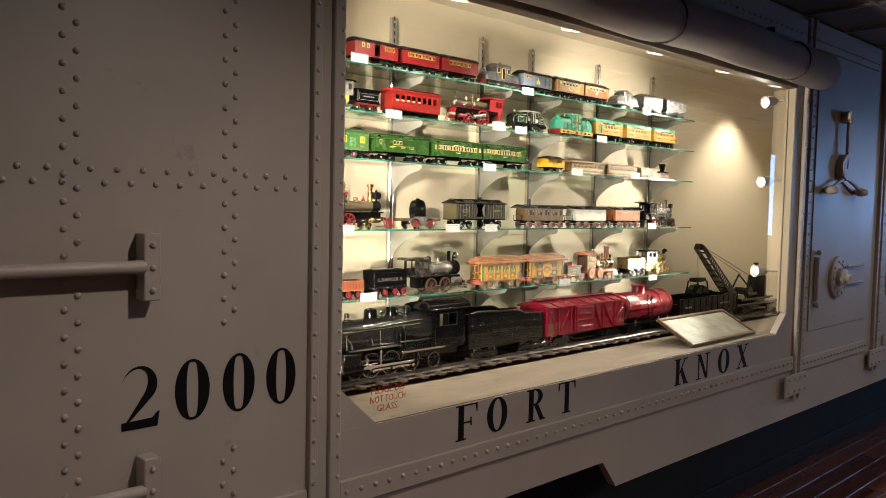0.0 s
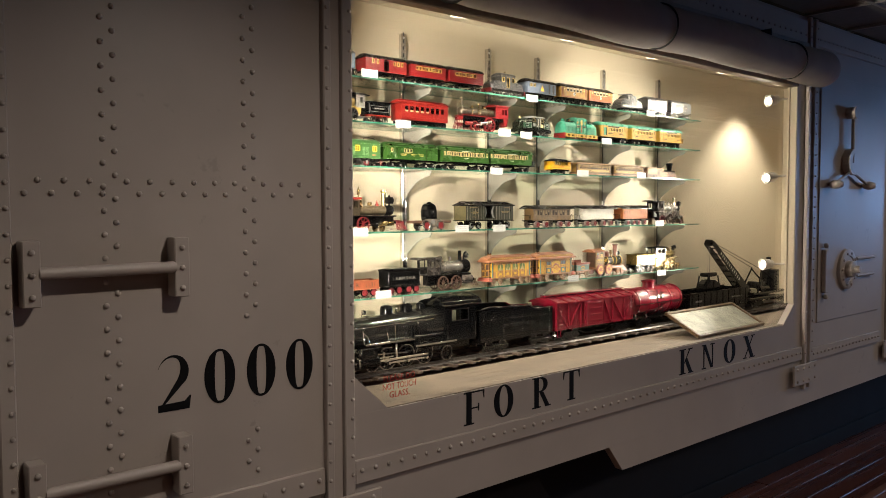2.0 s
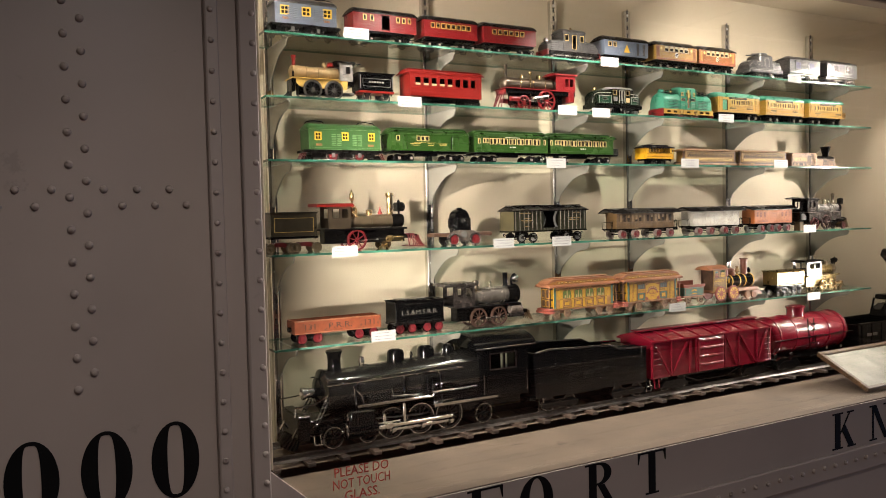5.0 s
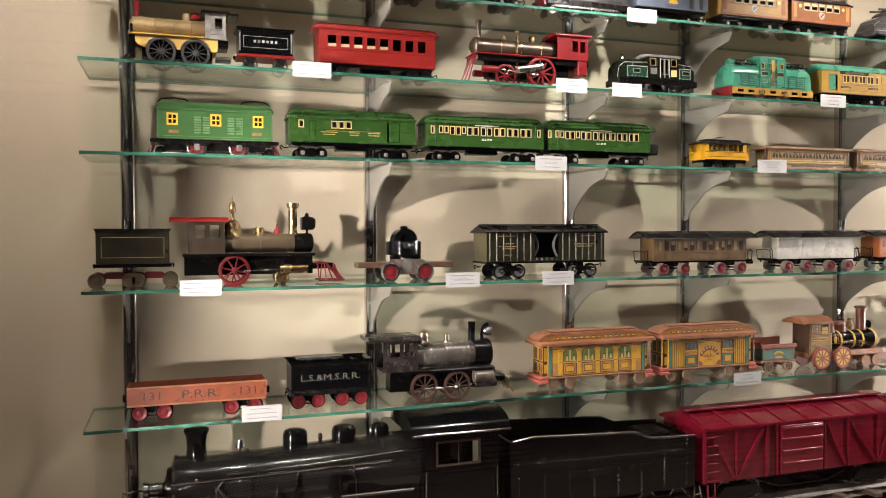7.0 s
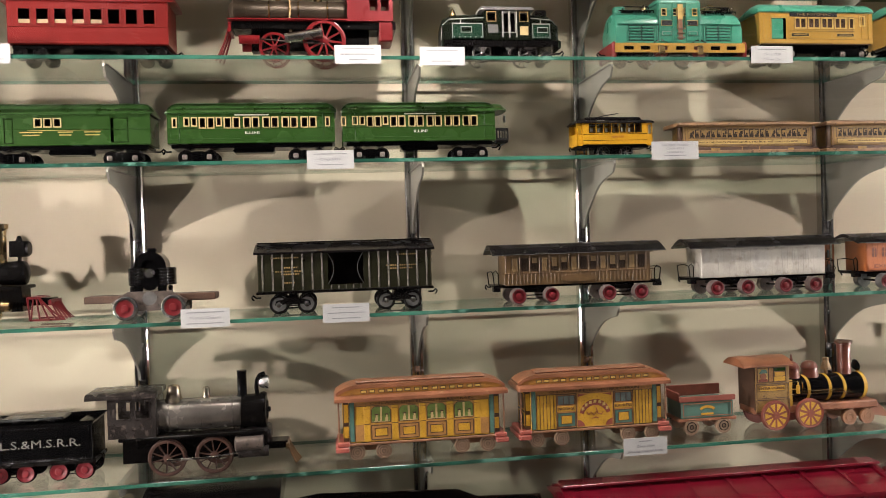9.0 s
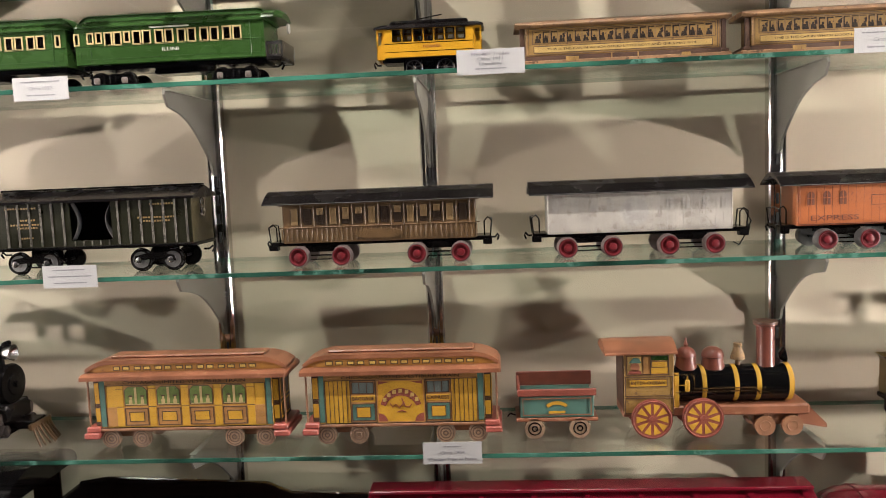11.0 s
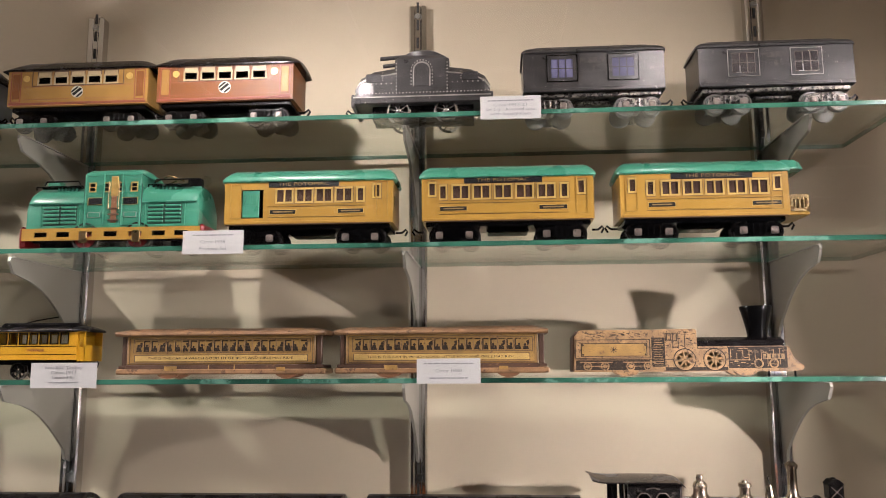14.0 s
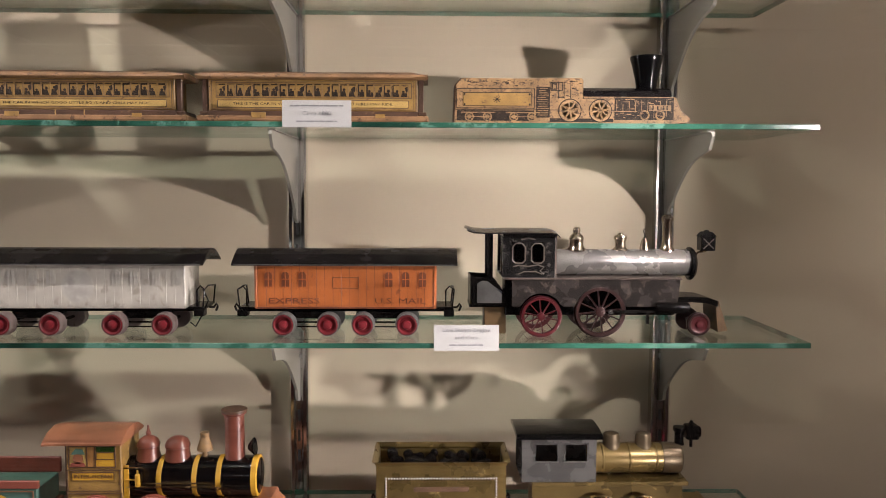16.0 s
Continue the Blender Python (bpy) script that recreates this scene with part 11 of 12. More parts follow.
for s in (-1, 1):
    part("handrail", M().cyl((1.43, s * 0.060, 0.176), (1.80, s * 0.066, 0.182), 0.0022, n=8), CHROME, eng, "bright metal handrail")
    for x in (1.47, 1.57, 1.67, 1.77):
        part("rail_knob", M().ball((x, s * 0.0605, 0.178), 0.004, 8), CHROME, eng)
    part("running_board", M().box(1.50, 1.705, s * 0.066 - 0.012, s * 0.066 + 0.012, 0.118, 0.122, 0.0008), CHROME, eng, "bright edged running board")
    part("running_board", M().box(1.712, 1.900, s * 0.066 - 0.012, s * 0.066 + 0.012, 0.092, 0.096, 0.0008), CHROME, eng, "bright edged running board")
    part("valve_chest", M().box(1.475, 1.545, s * 0.068 - 0.016, s * 0.068 + 0.016, 0.062, 0.112, 0.006).cyl((1.470, s * 0.068, 0.062), (1.550, s * 0.068, 0.062), 0.020, n=24), GLOSSBLACK, eng)
    part("main_rod", M().box(1.545, 1.760, s * 0.080 - 0.002, s * 0.080 + 0.002, 0.058, 0.066, 0.001), CHROME, eng, "bright steel rod")
    part("side_rod", M().box(1.585, 1.762, s * 0.0745 - 0.002, s * 0.0745 + 0.002, 0.046, 0.054, 0.001), CHROME, eng, "bright steel rod")
    part("valve_gear", M().cyl((1.545, s * 0.078, 0.086), (1.675, s * 0.078, 0.078), 0.003, n=8).box(1.620, 1.628, s * 0.079 - 0.002, s * 0.079 + 0.002, 0.060, 0.112, 0.001).box(1.565, 1.573, s * 0.079 - 0.002, s * 0.079 + 0.002, 0.056, 0.092, 0.001), CHROME, eng, "bright valve gear")
    part("pilot_brace", M().tube([(1.375, s * 0.045, 0.110), (1.345, s * 0.050, 0.060)], 0.003, 6).tube([(1.389, s * 0.045, 0.110), (1.359, s * 0.050, 0.060)], 0.003, 6).cyl((1.368, s * 0.047, 0.098), (1.382, s * 0.047, 0.098), 0.002, n=6).cyl((1.36, s * 0.048, 0.082), (1.374, s * 0.048, 0.082), 0.002, n=6), CHROME, eng, "bright ladder brace")


for s in (-1, 1):
    part("boiler_pipe", M().tube([(1.86, s * 0.060, 0.196), (1.76, s * 0.058, 0.190), (1.66, s * 0.054, 0.184), (1.52, s * 0.050, 0.180), (1.50, s * 0.060, 0.160), (1.50, s * 0.068, 0.122)], 0.0026, 8), CHROME, eng, "bright metal pipe")
    part("sand_pipe", M().tube([(1.640, s * 0.030, 0.196), (1.636, s * 0.058, 0.170), (1.632, s * 0.066, 0.124)], 0.0018, 6).tube([(1.728, s * 0.030, 0.200), (1.735, s * 0.062, 0.170), (1.738, s * 0.068, 0.098)], 0.0018, 6), CHROME, eng)
    part("board_edge", M().box(1.500, 1.706, s * 0.0785 - 0.0006, s * 0.0785 + 0.0006, 0.1165, 0.1232, 0.0004).box(1.711, 1.902, s * 0.0785 - 0.0006, s * 0.0785 + 0.0006, 0.0905, 0.0972, 0.0004), CHROME, eng, "bright board edge")
    part("cylinder_cover", M().lathe((1.4695, s * 0.068, 0.062), (-1, 0, 0), [(0.0205, -0.002), (0.0205, 0.002), (0.015, 0.005), (0.005, 0.006), (0.004, 0.010), (0, 0.011)], 22).lathe((1.4745, s * 0.068, 0.095), (-1, 0, 0), [(0.011, -0.002), (0.011, 0.003), (0.004, 0.005), (0, 0.006)], 16), CHROME, eng, "bright cylinder cover")
    part("cross_head", M().box(1.550, 1.610, s * 0.080 - 0.0022, s * 0.080 + 0.0022, 0.070, 0.074, 0.0008).box(1.572, 1.590, s * 0.080 - 0.004, s * 0.080 + 0.004, 0.055, 0.071, 0.0015), CHROME, eng)
    for x in (1.593, 1.674, 1.757):
        part("crank_pin", M().cyl((x, s * 0.070, 0.050), (x, s * 0.084, 0.050), 0.0055, n=12), CHROME, eng)
    part("cab_trim", M().box(1.836, 2.024, s * 0.0805 - 0.0008, s * 0.0805 + 0.0008, 0.2205, 0.2248, 0.0005), CHROME, eng, "bright roof edge")
    part("deck_rail", M().tube([(1.350, s * 0.058, 0.112), (1.350, s * 0.058, 0.132), (1.400, s * 0.056, 0.136), (1.430, s * 0.056, 0.150)], 0.0020, 6), CHROME, eng)
    part("front_step", M().box(1.392, 1.412, s * 0.066 - 0.008, s * 0.066 + 0.008, 0.040, 0.043, 0.0006).tube([(1.394, s * 0.060, 0.062), (1.394, s * 0.068, 0.042)], 0.0018, 6).tube([(1.410, s * 0.060, 0.062), (1.410, s * 0.068, 0.042)], 0.0018, 6), CHROME, eng)


def tyre_wheels(th, x, r, half=0.062, n="spoke12"):
    for s in (-1, 1):
        w = part("wheel", wheel_mesh(r * 0.955, n, GLOSSBLACK, 0.012), GLOSSBLACK, th, at=Matrix.Translation((x, s * half, RT + r)) @ Matrix.Rotation(0 if s < 0 else math.pi, 4, "Z"))
        part("tyre", M().lathe((0, -0.007, 0), (0, 1, 0), [(r * 0.955, 0), (r, 0), (r, 0.011), (r * 0.955, 0.011), (r * 0.955, 0)], 32), CHROME, w, "bright steel tyre")
    part("axle", M().cyl((x, -half, RT + r), (x, half, RT + r), 0.005, n=10), DARKIRON, th)


for x in (1.593, 1.674, 1.757):
    tyre_wheels(eng, x, 0.039)
for x in (1.440, 1.530):
    tyre_wheels(eng, x, 0.026, n="spoke8")
tyre_wheels(eng, 1.862, 0.026, n="spoke8")
part("frame", M().box(1.36, 2.00, -0.040, 0.040, 0.060, 0.092, 0.002).box(1.355, 1.385, -0.062, 0.062, 0.050, 0.112, 0.003), GLOSSBLACK, eng)
pm = M()
for k in range(9):
    y = -0.060 + 0.015 * k
    pm.tube([(1.362, y * 0.9, 0.062), (1.330 + 0.25 * abs(y), y, 0.030)], 0.0035, 6)
part("cowcatcher", pm, GLOSSBLACK, eng)
ch_holes = [(1.885, 1.925, 0.165, 0.205), (1.932, 1.965, 0.165, 0.205)]
for q in (-1, 1):
    lad = M()
    for o in (-0.005, 0.005):
        lad.cyl((1.449 + o, q * 0.050, 0.166), (1.400 + o, q * 0.054, 0.080), 0.0022, n=6)
    for k in range(7):
        u = (k + 0.5) / 7
        lad.cyl((1.444 - 0.049 * u, q * (0.050 + 0.004 * u), 0.166 - 0.086 * u), (1.454 - 0.049 * u, q * (0.050 + 0.004 * u), 0.166 - 0.086 * u), 0.0013, n=6)
    part("front_brace", lad, NICKEL, eng, "bright ladder-like front brace")
part("cab", M().pierced(1.855, 2.005, 0.092, 0.224, ch_holes, -0.070, 0.003).pierced(1.855, 2.005, 0.092, 0.224, ch_holes, 0.067, 0.003).box(1.855, 1.858, -0.067, 0.067, 0.092, 0.224), GLOSSBLACK, eng)
window_frames(eng, [(1.885, 1.965, 0.165, 0.205)], 0.070, CHROME, (1, 0), 0.003)
part("cab_roof", M().loft([[(x, y, 0.222 + z) for y, z in [(-0.080, 0.0)] + [(-0.080 * math.cos(math.pi * k / 12), 0.030 * math.sin(math.pi * k / 12) + 0.003) for k in range(13)] + [(0.080, 0.0)]] for x in (1.835, 2.025)], True), GLOSSBLACK, eng)
part("cab_floor", M().box(1.86, 2.01, -0.064, 0.064, 0.086, 0.092), GLOSSBLACK, eng)

tn = big("large_model_tender", "large glossy black model tender with riveted sides", "model tender", 0)
part("tank", M().prism([(2.030, 0.066), (2.436, 0.066), (2.436, 0.168), (2.330, 0.172), (2.300, 0.186), (2.075, 0.196), (2.030, 0.190)], -0.070, -0.067).prism([(2.030, 0.066), (2.436, 0.066), (2.436, 0.168), (2.330, 0.172), (2.300, 0.186), (2.075, 0.196), (2.030, 0.190)], 0.067, 0.070).box(2.430, 2.436, -0.067, 0.067, 0.066, 0.168).box(2.030, 2.036, -0.067, 0.067, 0.066, 0.190).box(2.036, 2.43, -0.067, 0.067, 0.066, 0.140), GLOSSBLACK, tn)
part("deck", M().box(2.300, 2.432, -0.066, 0.066, 0.158, 0.163).prism([(2.036, 0.145), (2.300, 0.145), (2.300, 0.168), (2.10, 0.150)], -0.066, 0.066), GLOSSBLACK, tn)
part("hatch", M().box(2.345, 2.405, -0.035, 0.035, 0.1635, 0.174, 0.004), GLOSSBLACK, tn)
for s in (-1, 1):
    # chrome stands in for the highlights along the black coping
    part("coping", M().tube([(2.034, s * 0.0685, 0.192), (2.075, s * 0.0685, 0.198), (2.298, s * 0.0685, 0.188), (2.330, s * 0.0685, 0.174), (2.436, s * 0.0685, 0.170)], 0.003, 8), CHROME, tn, "coping with its highlights painted as bright metal")
rvt = M()
for k in range(8):
    for j in range(13):
        rvt.ball((2.045 + 0.053 * k + (0.002 if j % 2 else 0), -0.0702, 0.074 + 0.0082 * j), 0.0016, 6)
for k in range(56):
    rvt.ball((2.036 + 0.0071 * k, -0.0702, 0.150 - 0.0001 * k), 0.0014, 6)
tagged(part("rivet_heads", rvt, NICKEL, tn), kind="stuff")
part("name_bar", M().box(2.150, 2.330, -0.0712, -0.0700, 0.114, 0.126, 0.0004), DARKIRON, tn, "grey raised lettering as a bar")
part("frame", M().box(2.026, 2.444, -0.050, 0.050, 0.056, 0.0658, 0.002), GLOSSBLACK, tn)
for xx in (2.110, 2.360):
    for q in (-0.036, 0.036):
        tyre_wheels(tn, xx + q, 0.021, n="disc")
    part("truck", M().box(xx - 0.062, xx + 0.062, -0.078, -0.072, 0.036, 0.052, 0.002).box(xx - 0.062, xx + 0.062, 0.072, 0.078, 0.036, 0.052, 0.002).box(xx - 0.02, xx + 0.02, -0.07, 0.07, 0.042, 0.056), GLOSSBLACK, tn)
part("step", M().tube([(2.040, -0.072, 0.066), (2.036, -0.074, 0.032), (2.056, -0.074, 0.032), (2.052, -0.072, 0.066)], 0.0022, 6).cyl((2.037, -0.074, 0.048), (2.055, -0.074, 0.048), 0.002, n=6), CHROME, tn)
part("step", M().tube([(2.434, -0.072, 0.066), (2.430, -0.074, 0.036), (2.450, -0.074, 0.036), (2.446, -0.072, 0.066)], 0.0022, 6).cyl((2.431, -0.074, 0.050), (2.449, -0.074, 0.050), 0.002, n=6), CHROME, tn)

rb6 = big("large_model_boxcar", "large maroon model boxcar with diagonal braces and ladder", "model railway car", 0)
X0, X1 = 2.458, 2.985
part("body", M().box(X0, X1, -0.070, 0.070, 0.066, 0.178, 0.002), MAROON, rb6)
part("roof", M().loft([[(x, y, z) for y, z in ((-0.077, 0.177), (-0.077, 0.182), (0, 0.202), (0.077, 0.182), (0.077, 0.177))] for x in (X0 - 0.008, X1 + 0.008)], False), MAROON, rb6)
for k in range(9):
    x = X0 + 0.004 + (X1 - X0 - 0.008) * k / 8
    part("roof_rib", M().prism([(-0.0775, 0.1815), (0, 0.2015), (0.0775, 0.1815), (0.0775, 0.1845), (0, 0.2048), (-0.0775, 0.1845)], x - 0.003, x + 0.003, "yz"), MAROON, rb6)
part("roof_walk", M().box(X0 - 0.006, X1 + 0.006, -0.016, 0.016, 0.2045, 0.209, 0.001), MAROON, rb6)
W = X1 - X0
braces = [(0.03, 0.14, 1), (0.16, 0.28, -1), (0.30, 0.34, 0), (0.60, 0.70, 1), (0.72, 0.86, 1), (0.88, 0.97, -1)]
for a, c, d in braces:
    xa, xb = X0 + W * a, X0 + W * c
    za, zb = (0.172, 0.074) if d > 0 else (0.074, 0.172)
    if d == 0:
        xb = xa
    part("brace", M().prism([(xa - 0.004, za), (xa + 0.004, za), (xb + 0.004, zb), (xb - 0.004, zb)], -0.0745, -0.0695), MAROON, rb6)
for f in (0.0, 0.145, 0.29, 0.345, 0.585, 0.71, 0.87, 0.99):
    part("post", M().box(X0 + W * f, X0 + W * f + 0.006, -0.0740, -0.0695, 0.068, 0.178, 0.001), MAROON, rb6)
part("door", M().box(X0 + W * 0.36, X0 + W * 0.575, -0.0770, -0.0705, 0.070, 0.174, 0.001), MAROON, rb6)
for z in (0.090, 0.116, 0.142, 0.165):
    part("door_rib", M().box(X0 + W * 0.365, X0 + W * 0.57, -0.0795, -0.0770, z, z + 0.005, 0.0008), MAROON, rb6)
for k in range(6):
    part("ladder_rung", M().cyl((X1 - 0.032, -0.0765, 0.074 + 0.018 * k), (X1 - 0.004, -0.0765, 0.074 + 0.018 * k), 0.0018, n=6), MAROON, rb6)
    part("ladder_rung", M().cyl((X0 + 0.004, -0.0765, 0.074 + 0.018 * k), (X0 + 0.030, -0.0765, 0.074 + 0.018 * k), 0.0018, n=6), MAROON, rb6)
part("underframe", M().box(X0 + 0.004, X1 - 0.004, -0.050, 0.050, 0.056, 0.0658, 0.002).tube([(X0 + 0.14, -0.06, 0.060), (X0 + 0.20, -0.06, 0.040), (X1 - 0.20, -0.06, 0.040), (X1 - 0.14, -0.06, 0.060)], 0.0025, 6), GLOSSBLACK, rb6)
part("stirrup", M().tube([(X0 + 0.008, -0.071, 0.066), (X0 + 0.008, -0.073, 0.040), (X0 + 0.026, -0.073, 0.040), (X0 + 0.026, -0.071, 0.066)], 0.002, 6), MAROON, rb6)


def big_truck(th, xx):
    for q in (-0.034, 0.034):
        tyre_wheels(th, xx + q, 0.021, n="disc")
    part("truck", M().prism([(xx - 0.058, 0.040), (xx - 0.04, 0.058), (xx + 0.04, 0.058), (xx + 0.058, 0.040), (xx + 0.02, 0.036), (xx, 0.030), (xx - 0.02, 0.036)], -0.079, -0.073).prism([(xx - 0.058, 0.040), (xx - 0.04, 0.058), (xx + 0.04, 0.058), (xx + 0.058, 0.040)], 0.073, 0.079).box(xx - 0.016, xx + 0.016, -0.073, 0.073, 0.044, 0.056), GLOSSBLACK, th)


for xx in (X0 + 0.085, X1 - 0.085):
    big_truck(rb6, xx)

tk = big("large_model_tank_car", "large glossy maroon model tank car with dome and ladder", "model railway car", 0)
part("tank", M().lathe((2.998, 0, 0.132), (1, 0, 0), [(0, 0), (0.040, 0.006), (0.060, 0.018), (0.066, 0.034), (0.066, 0.400), (0.060, 0.416), (0.040, 0.428), (0, 0.434)], 40), MAROON, tk)
for x in (3.045, 3.130, 3.215, 3.300, 3.385):
    part("band", M().lathe((x, 0, 0.132), (1, 0, 0), [(0.066, 0), (0.068, 0.0005), (0.068, 0.008), (0.066, 0.0085)], 40), MAROON, tk)
part("dome", M().lathe((3.205, 0, 0.190), (0, 0, 1), [(0.032, 0), (0.030, 0.004), (0.030, 0.030), (0.034, 0.031), (0.034, 0.036), (0.020, 0.040), (0, 0.041)], 24), MAROON, tk)
part("frame", M().box(2.990, 3.440, -0.058, 0.058, 0.058, 0.066, 0.002), GLOSSBLACK, tk)
part("handrail", M().cyl((3.01, -0.074, 0.128), (3.42, -0.074, 0.128), 0.002, n=6), GLOSSBLACK, tk)
lad = M()
for k in range(6):
    lad.cyl((3.190, -0.074, 0.062 + 0.022 * k), (3.222, -0.074, 0.062 + 0.022 * k), 0.002, n=6)
lad.cyl((3.190, -0.074, 0.058), (3.190, -0.060, 0.190), 0.0022, n=6).cyl((3.222, -0.074, 0.058), (3.222, -0.060, 0.190), 0.0022, n=6)
part("ladder", lad, GLOSSBLACK, tk, "black ladder")
for x in (3.04, 3.12, 3.31, 3.39):
    part("saddle", M().box(x - 0.006, x + 0.006, -0.050, 0.050, 0.066, 0.078, 0.001), CHROME, tk)
for xx in (3.075, 3.355):
    big_truck(tk, xx)

gn = big("large_model_gondola", "large black model gondola car with ribbed sides", "model railway car", 0)
G0, G1 = 3.462, 4.030
part("tub", M().pierced(G0, G1, 0.066, 0.142, [], -0.070, 0.003).pierced(G0, G1, 0.066, 0.142, [], 0.067, 0.003).box(G0, G0 + 0.003, -0.067, 0.067, 0.066, 0.142).box(G1 - 0.003, G1, -0.067, 0.067, 0.066, 0.142).box(G0 + 0.003, G1 - 0.003, -0.067, 0.067, 0.066, 0.070), GLOSSBLACK, gn)
for k in range(10):
    x = G0 + 0.02 + (G1 - G0 - 0.04) * k / 9
    part("rib", M().box(x - 0.0025, x + 0.0025, -0.0728, -0.0701, 0.068, 0.139, 0.001), GLOSSBLACK, gn)
    part("rib_foot", M().box(x - 0.0035, x + 0.0035, -0.0735, -0.0701, 0.062, 0.067, 0.0008), NICKEL, gn)
part("rim", M().box(G0 - 0.002, G1 + 0.002, -0.0765, -0.067, 0.1425, 0.148, 0.001).box(G0 - 0.002, G1 + 0.002, 0.067, 0.0765, 0.1425, 0.148, 0.001), GLOSSBLACK, gn)
part("frame", M().box(G0, G1, -0.05, 0.05, 0.056, 0.0658), GLOSSBLACK, gn)
part("name_bar", M().box(G0 + 0.05, G0 + 0.11, -0.0712, -0.0701, 0.098, 0.108).box(G0 + 0.40, G0 + 0.50, -0.0712, -0.0701, 0.100, 0.108), PALETRIM, gn, "small grey lettering as bars")
for xx in (G0 + 0.09, G1 - 0.09):
    big_truck(gn, xx)

cr = big("model_crane_car", "black model wrecking crane with plated jib and boiler", "model crane", 0)
C0, C1 = 4.050, 4.560
part("deck", M().box(C0, C1, -0.070, 0.070, 0.062, 0.078, 0.003), GLOSSBLACK, cr)
for xx in (C0 + 0.09, C1 - 0.09):
    big_truck(cr, xx)
part("turntable", M().cyl((4.29, 0, 0.078), (4.29, 0, 0.090), 0.060, n=28), GLOSSBLACK, cr)
part("machinery_bed", M().box(4.12, 4.50, -0.060, 0.060, 0.090, 0.102, 0.002), GLOSSBLACK, cr)
part("boiler", M().lathe((4.42, 0, 0.102), (0, 0, 1), [(0.050, 0), (0.050, 0.110), (0.046, 0.116), (0, 0.120)], 28), GLOSSBLACK, cr)
part("smokestack", M().lathe((4.40, 0.0, 0.218), (0, 0, 1), [(0.014, 0), (0.011, 0.006), (0.011, 0.060), (0.014, 0.062), (0.014, 0.070), (0.009, 0.070)], 18), GLOSSBLACK, cr)
part("cylinder", M().cyl((4.20, -0.045, 0.122), (4.30, -0.045, 0.122), 0.014, n=16), GLOSSBLACK, cr)
part("winch_drum", M().cyl((4.25, -0.04, 0.135), (4.25, 0.04, 0.135), 0.020, n=20).cyl((4.25, -0.046, 0.135), (4.25, -0.04, 0.135), 0.028, n=20), DARKIRON, cr)
for s in (-1, 1):
    part("a_frame", M().tube([(4.18, s * 0.05, 0.10), (4.26, s * 0.03, 0.225), (4.38, s * 0.04, 0.16)], 0.005, 8), GLOSSBLACK, cr)
jb = M()
P0, P1 = Vector((4.135, 0, 0.098)), Vector((3.750, 0, 0.392))
dj = (P1 - P0)
nj = Vector((-dj.z, 0, dj.x)).normalized()
uj = dj.normalized()
for s in (-1, 1):
    side = [P0 - nj * 0.024, P0 + nj * 0.024, P0 + dj * 0.35 + nj * 0.023, P1 + nj * 0.012, P1 - nj * 0.012, P0 + dj * 0.35 - nj * 0.023]
    jb.prism([(p.x, p.z) for p in side], *sorted((s * 0.022, s * 0.026)))
for k in range(9):
    q = P0 + dj * (0.04 + 0.11 * k)
    jb.cyl(q + nj * 0.010 - Vector((0, 0.022, 0)), q + nj * 0.010 + Vector((0, 0.022, 0)), 0.004, n=8)
lm = M()
for k in range(12):
    q = P0 + dj * (0.30 + 0.045 * k)
    w = 0.0072 - 0.0002 * k
    w *= 1.5
    lm.add([tuple(q + nj * sx * w + uj * sy * 0.0034 + Vector((0, -0.0266, 0))) for sx, sy in ((-1, -1), (1, -1), (1, 1), (-1, 1))], [(0, 1, 2, 3)])
part("name_bar", lm, PALELETTER, cr, "pale lettering along the jib as bars")
part("jib", jb, GLOSSBLACK, cr, "black plate-sided jib")
part("jib_head", M().cyl((3.750, -0.016, 0.392), (3.750, 0.016, 0.392), 0.016, n=18).box(3.742, 3.775, -0.014, 0.014, 0.374, 0.398, 0.004), GLOSSBLACK, cr)
part("jib_stay", M().tube([(3.765, -0.01, 0.395), (4.26, -0.02, 0.228)], 0.0016, 6).tube([(3.765, 0.01, 0.395), (4.26, 0.02, 0.228)], 0.0016, 6), DARKIRON, cr)
part("cable", M().cyl((3.742, -0.006, 0.385), (3.748, -0.006, 0.235), 0.0009, n=6).cyl((3.752, 0.006, 0.385), (3.752, 0.006, 0.235), 0.0009, n=6), PALETRIM, cr)
bk = M().box(3.700, 3.800, -0.022, 0.022, 0.214, 0.234, 0.004)
for s in (-1, 1):
    bk.prism([(3.750, 0.148), (3.750 + s * 0.070, 0.152), (3.750 + s * 0.062, 0.176), (3.750 + s * 0.012, 0.196)], -0.030, 0.030)
    bk.tube([(3.750 + s * 0.046, -0.026, 0.218), (3.750 + s * 0.060, -0.026, 0.172)], 0.004, 6).tube([(3.750 + s * 0.046, 0.026, 0.218), (3.750 + s * 0.060, 0.026, 0.172)], 0.004, 6)
part("grab_bucket", bk, GLOSSBLACK, cr, "black clamshell bucket")

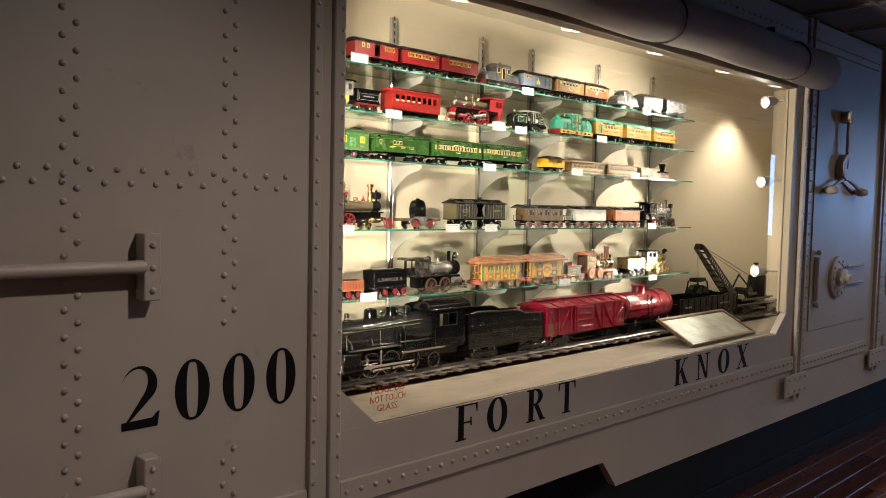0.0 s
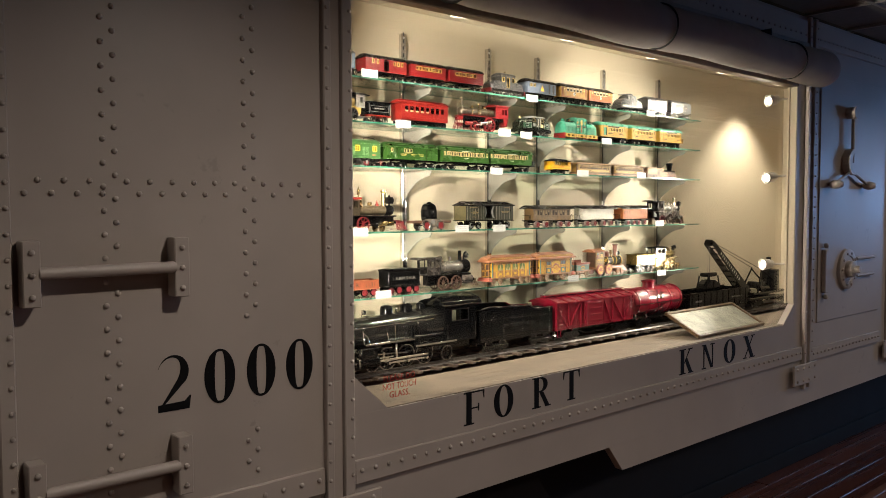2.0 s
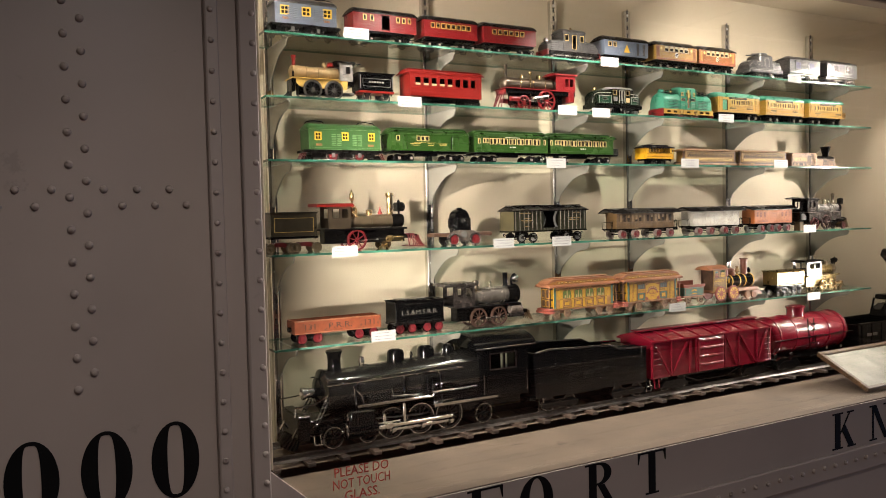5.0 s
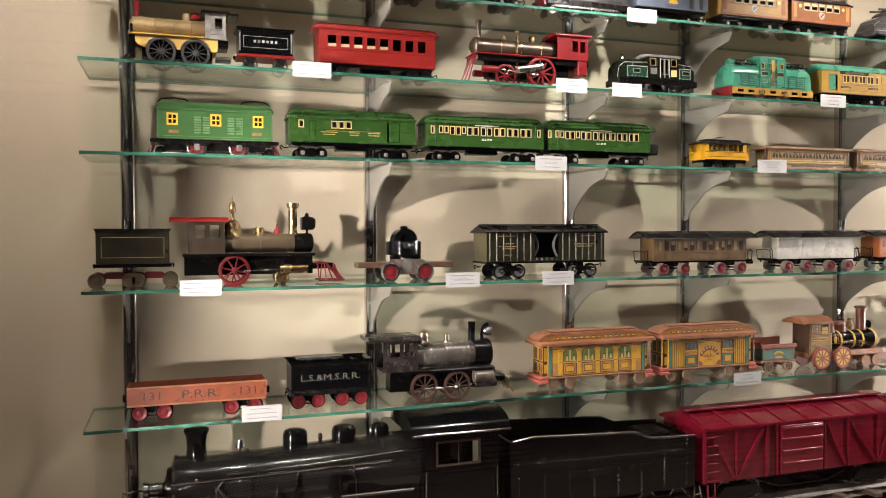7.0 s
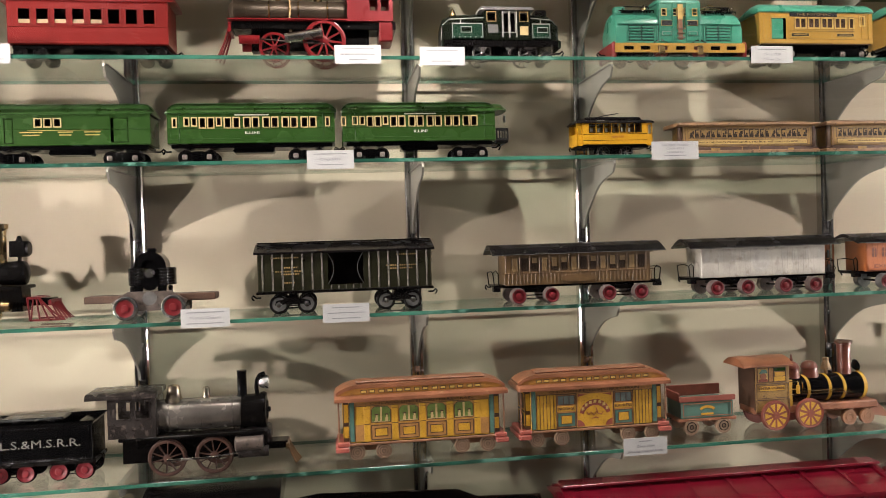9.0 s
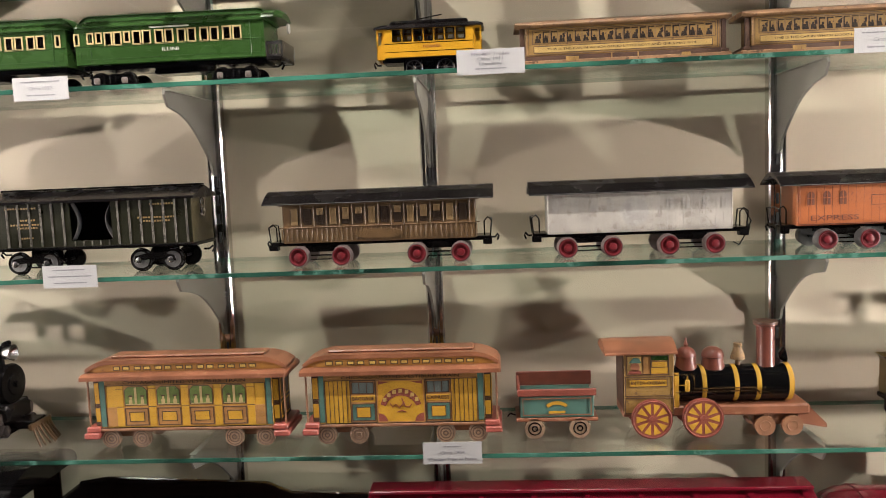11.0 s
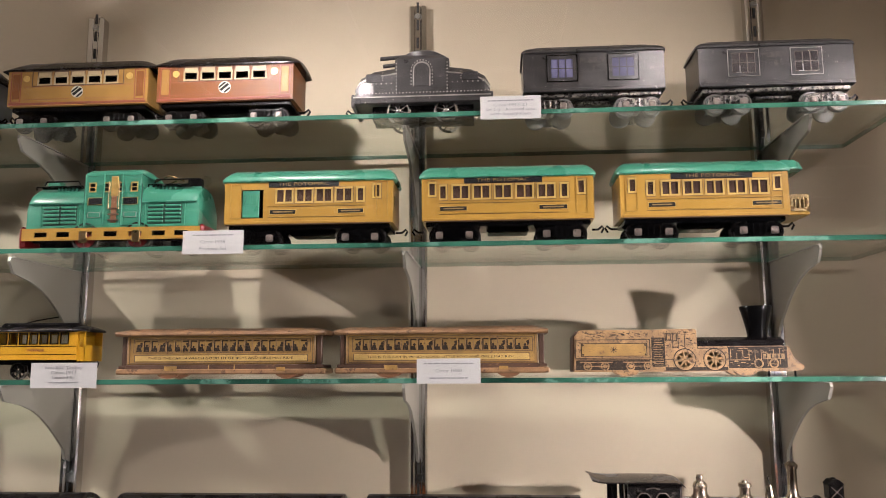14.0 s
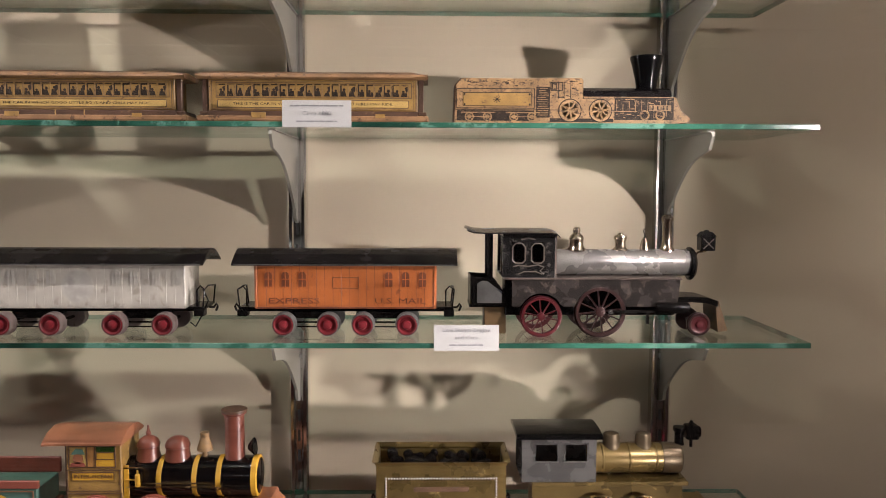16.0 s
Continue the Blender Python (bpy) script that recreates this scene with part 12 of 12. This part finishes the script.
# what shows of the next display case
for z in (1.174, 1.393, 1.612, 1.902):
    ob = thing("glass_shelf", "clear glass shelf with polished green edges on steel brackets", "shelf", group="glass shelves")
    part("sheet", M().box(5.02, 7.30, SFRONT + 0.0012, 2.214, z - TH / 2, z + TH / 2), SHELFGLASS, ob)
    part("front_edge", M().box(5.02, 7.30, SFRONT, SFRONT + 0.001, z - TH / 2, z + TH / 2), GREENEDGE, ob, "green polished glass edge")
for src, x, lev in ((bc, 6.2, 3), (oc, 6.55, 3), (red, 6.3, 2), (bx, 6.7, 4), (rc, 6.1, 4), (gd, 6.6, 0), (ge, 6.75, 2)):
    copy_thing(src, pose(x, 2.108, TOP[lev]))

# ---- boards and rivets, last ----
BOARD = M().box(0.0, 1.79, 0.0, 0.1085, -0.0155, 0.0, 0.0015).mesh("floor_board", BOARDS)
for j in range(18):
    for i in range(5):
        ob = part("board", BOARD, BOARDS, floor, at=(-0.2 + 1.8 * i - 0.6 * (j % 3), 0.0 + 0.11 * j, 0.0))
rest = M()
for j in range(28):
    rest.box(-4.0, 9.0, -3.0 + 0.107 * j, -3.0 + 0.107 * j + 0.1055, -0.0157, -0.0002)
for j in range(18):
    rest.box(-4.0, -0.202 - 0.6 * (j % 3), 0.11 * j, 0.11 * j + 0.1085, -0.0157, -0.0002)
tagged(part("board_rest", rest, BOARDS, floor), kind="stuff")
near, far = [], {}
for item in RIVETS:
    (near if -0.1 < item[0] < 2.2 and len(near) < 290 else far.setdefault((item[3].name, item[4].name), [])).append(item)
for x, y, z, me, parent in near:
    part("rivet", me, FACADE, parent, at=parent.matrix_world.inverted() @ Matrix.Translation((x, y, z)))
for items in far.values():
    m = M()
    r = 0.0064 if items[0][3] is RIVET else 0.0052
    for x, y, z, me, parent in items:
        m.lathe((x, y, z), (0, -1, 0), [(r, 0), (r * 0.97, r * 0.35), (r * 0.76, r * 0.75), (r * 0.4, r * 0.98), (0, r * 1.05)], 8)
    tagged(part("rivets", m, FACADE, items[0][4]), kind="stuff")
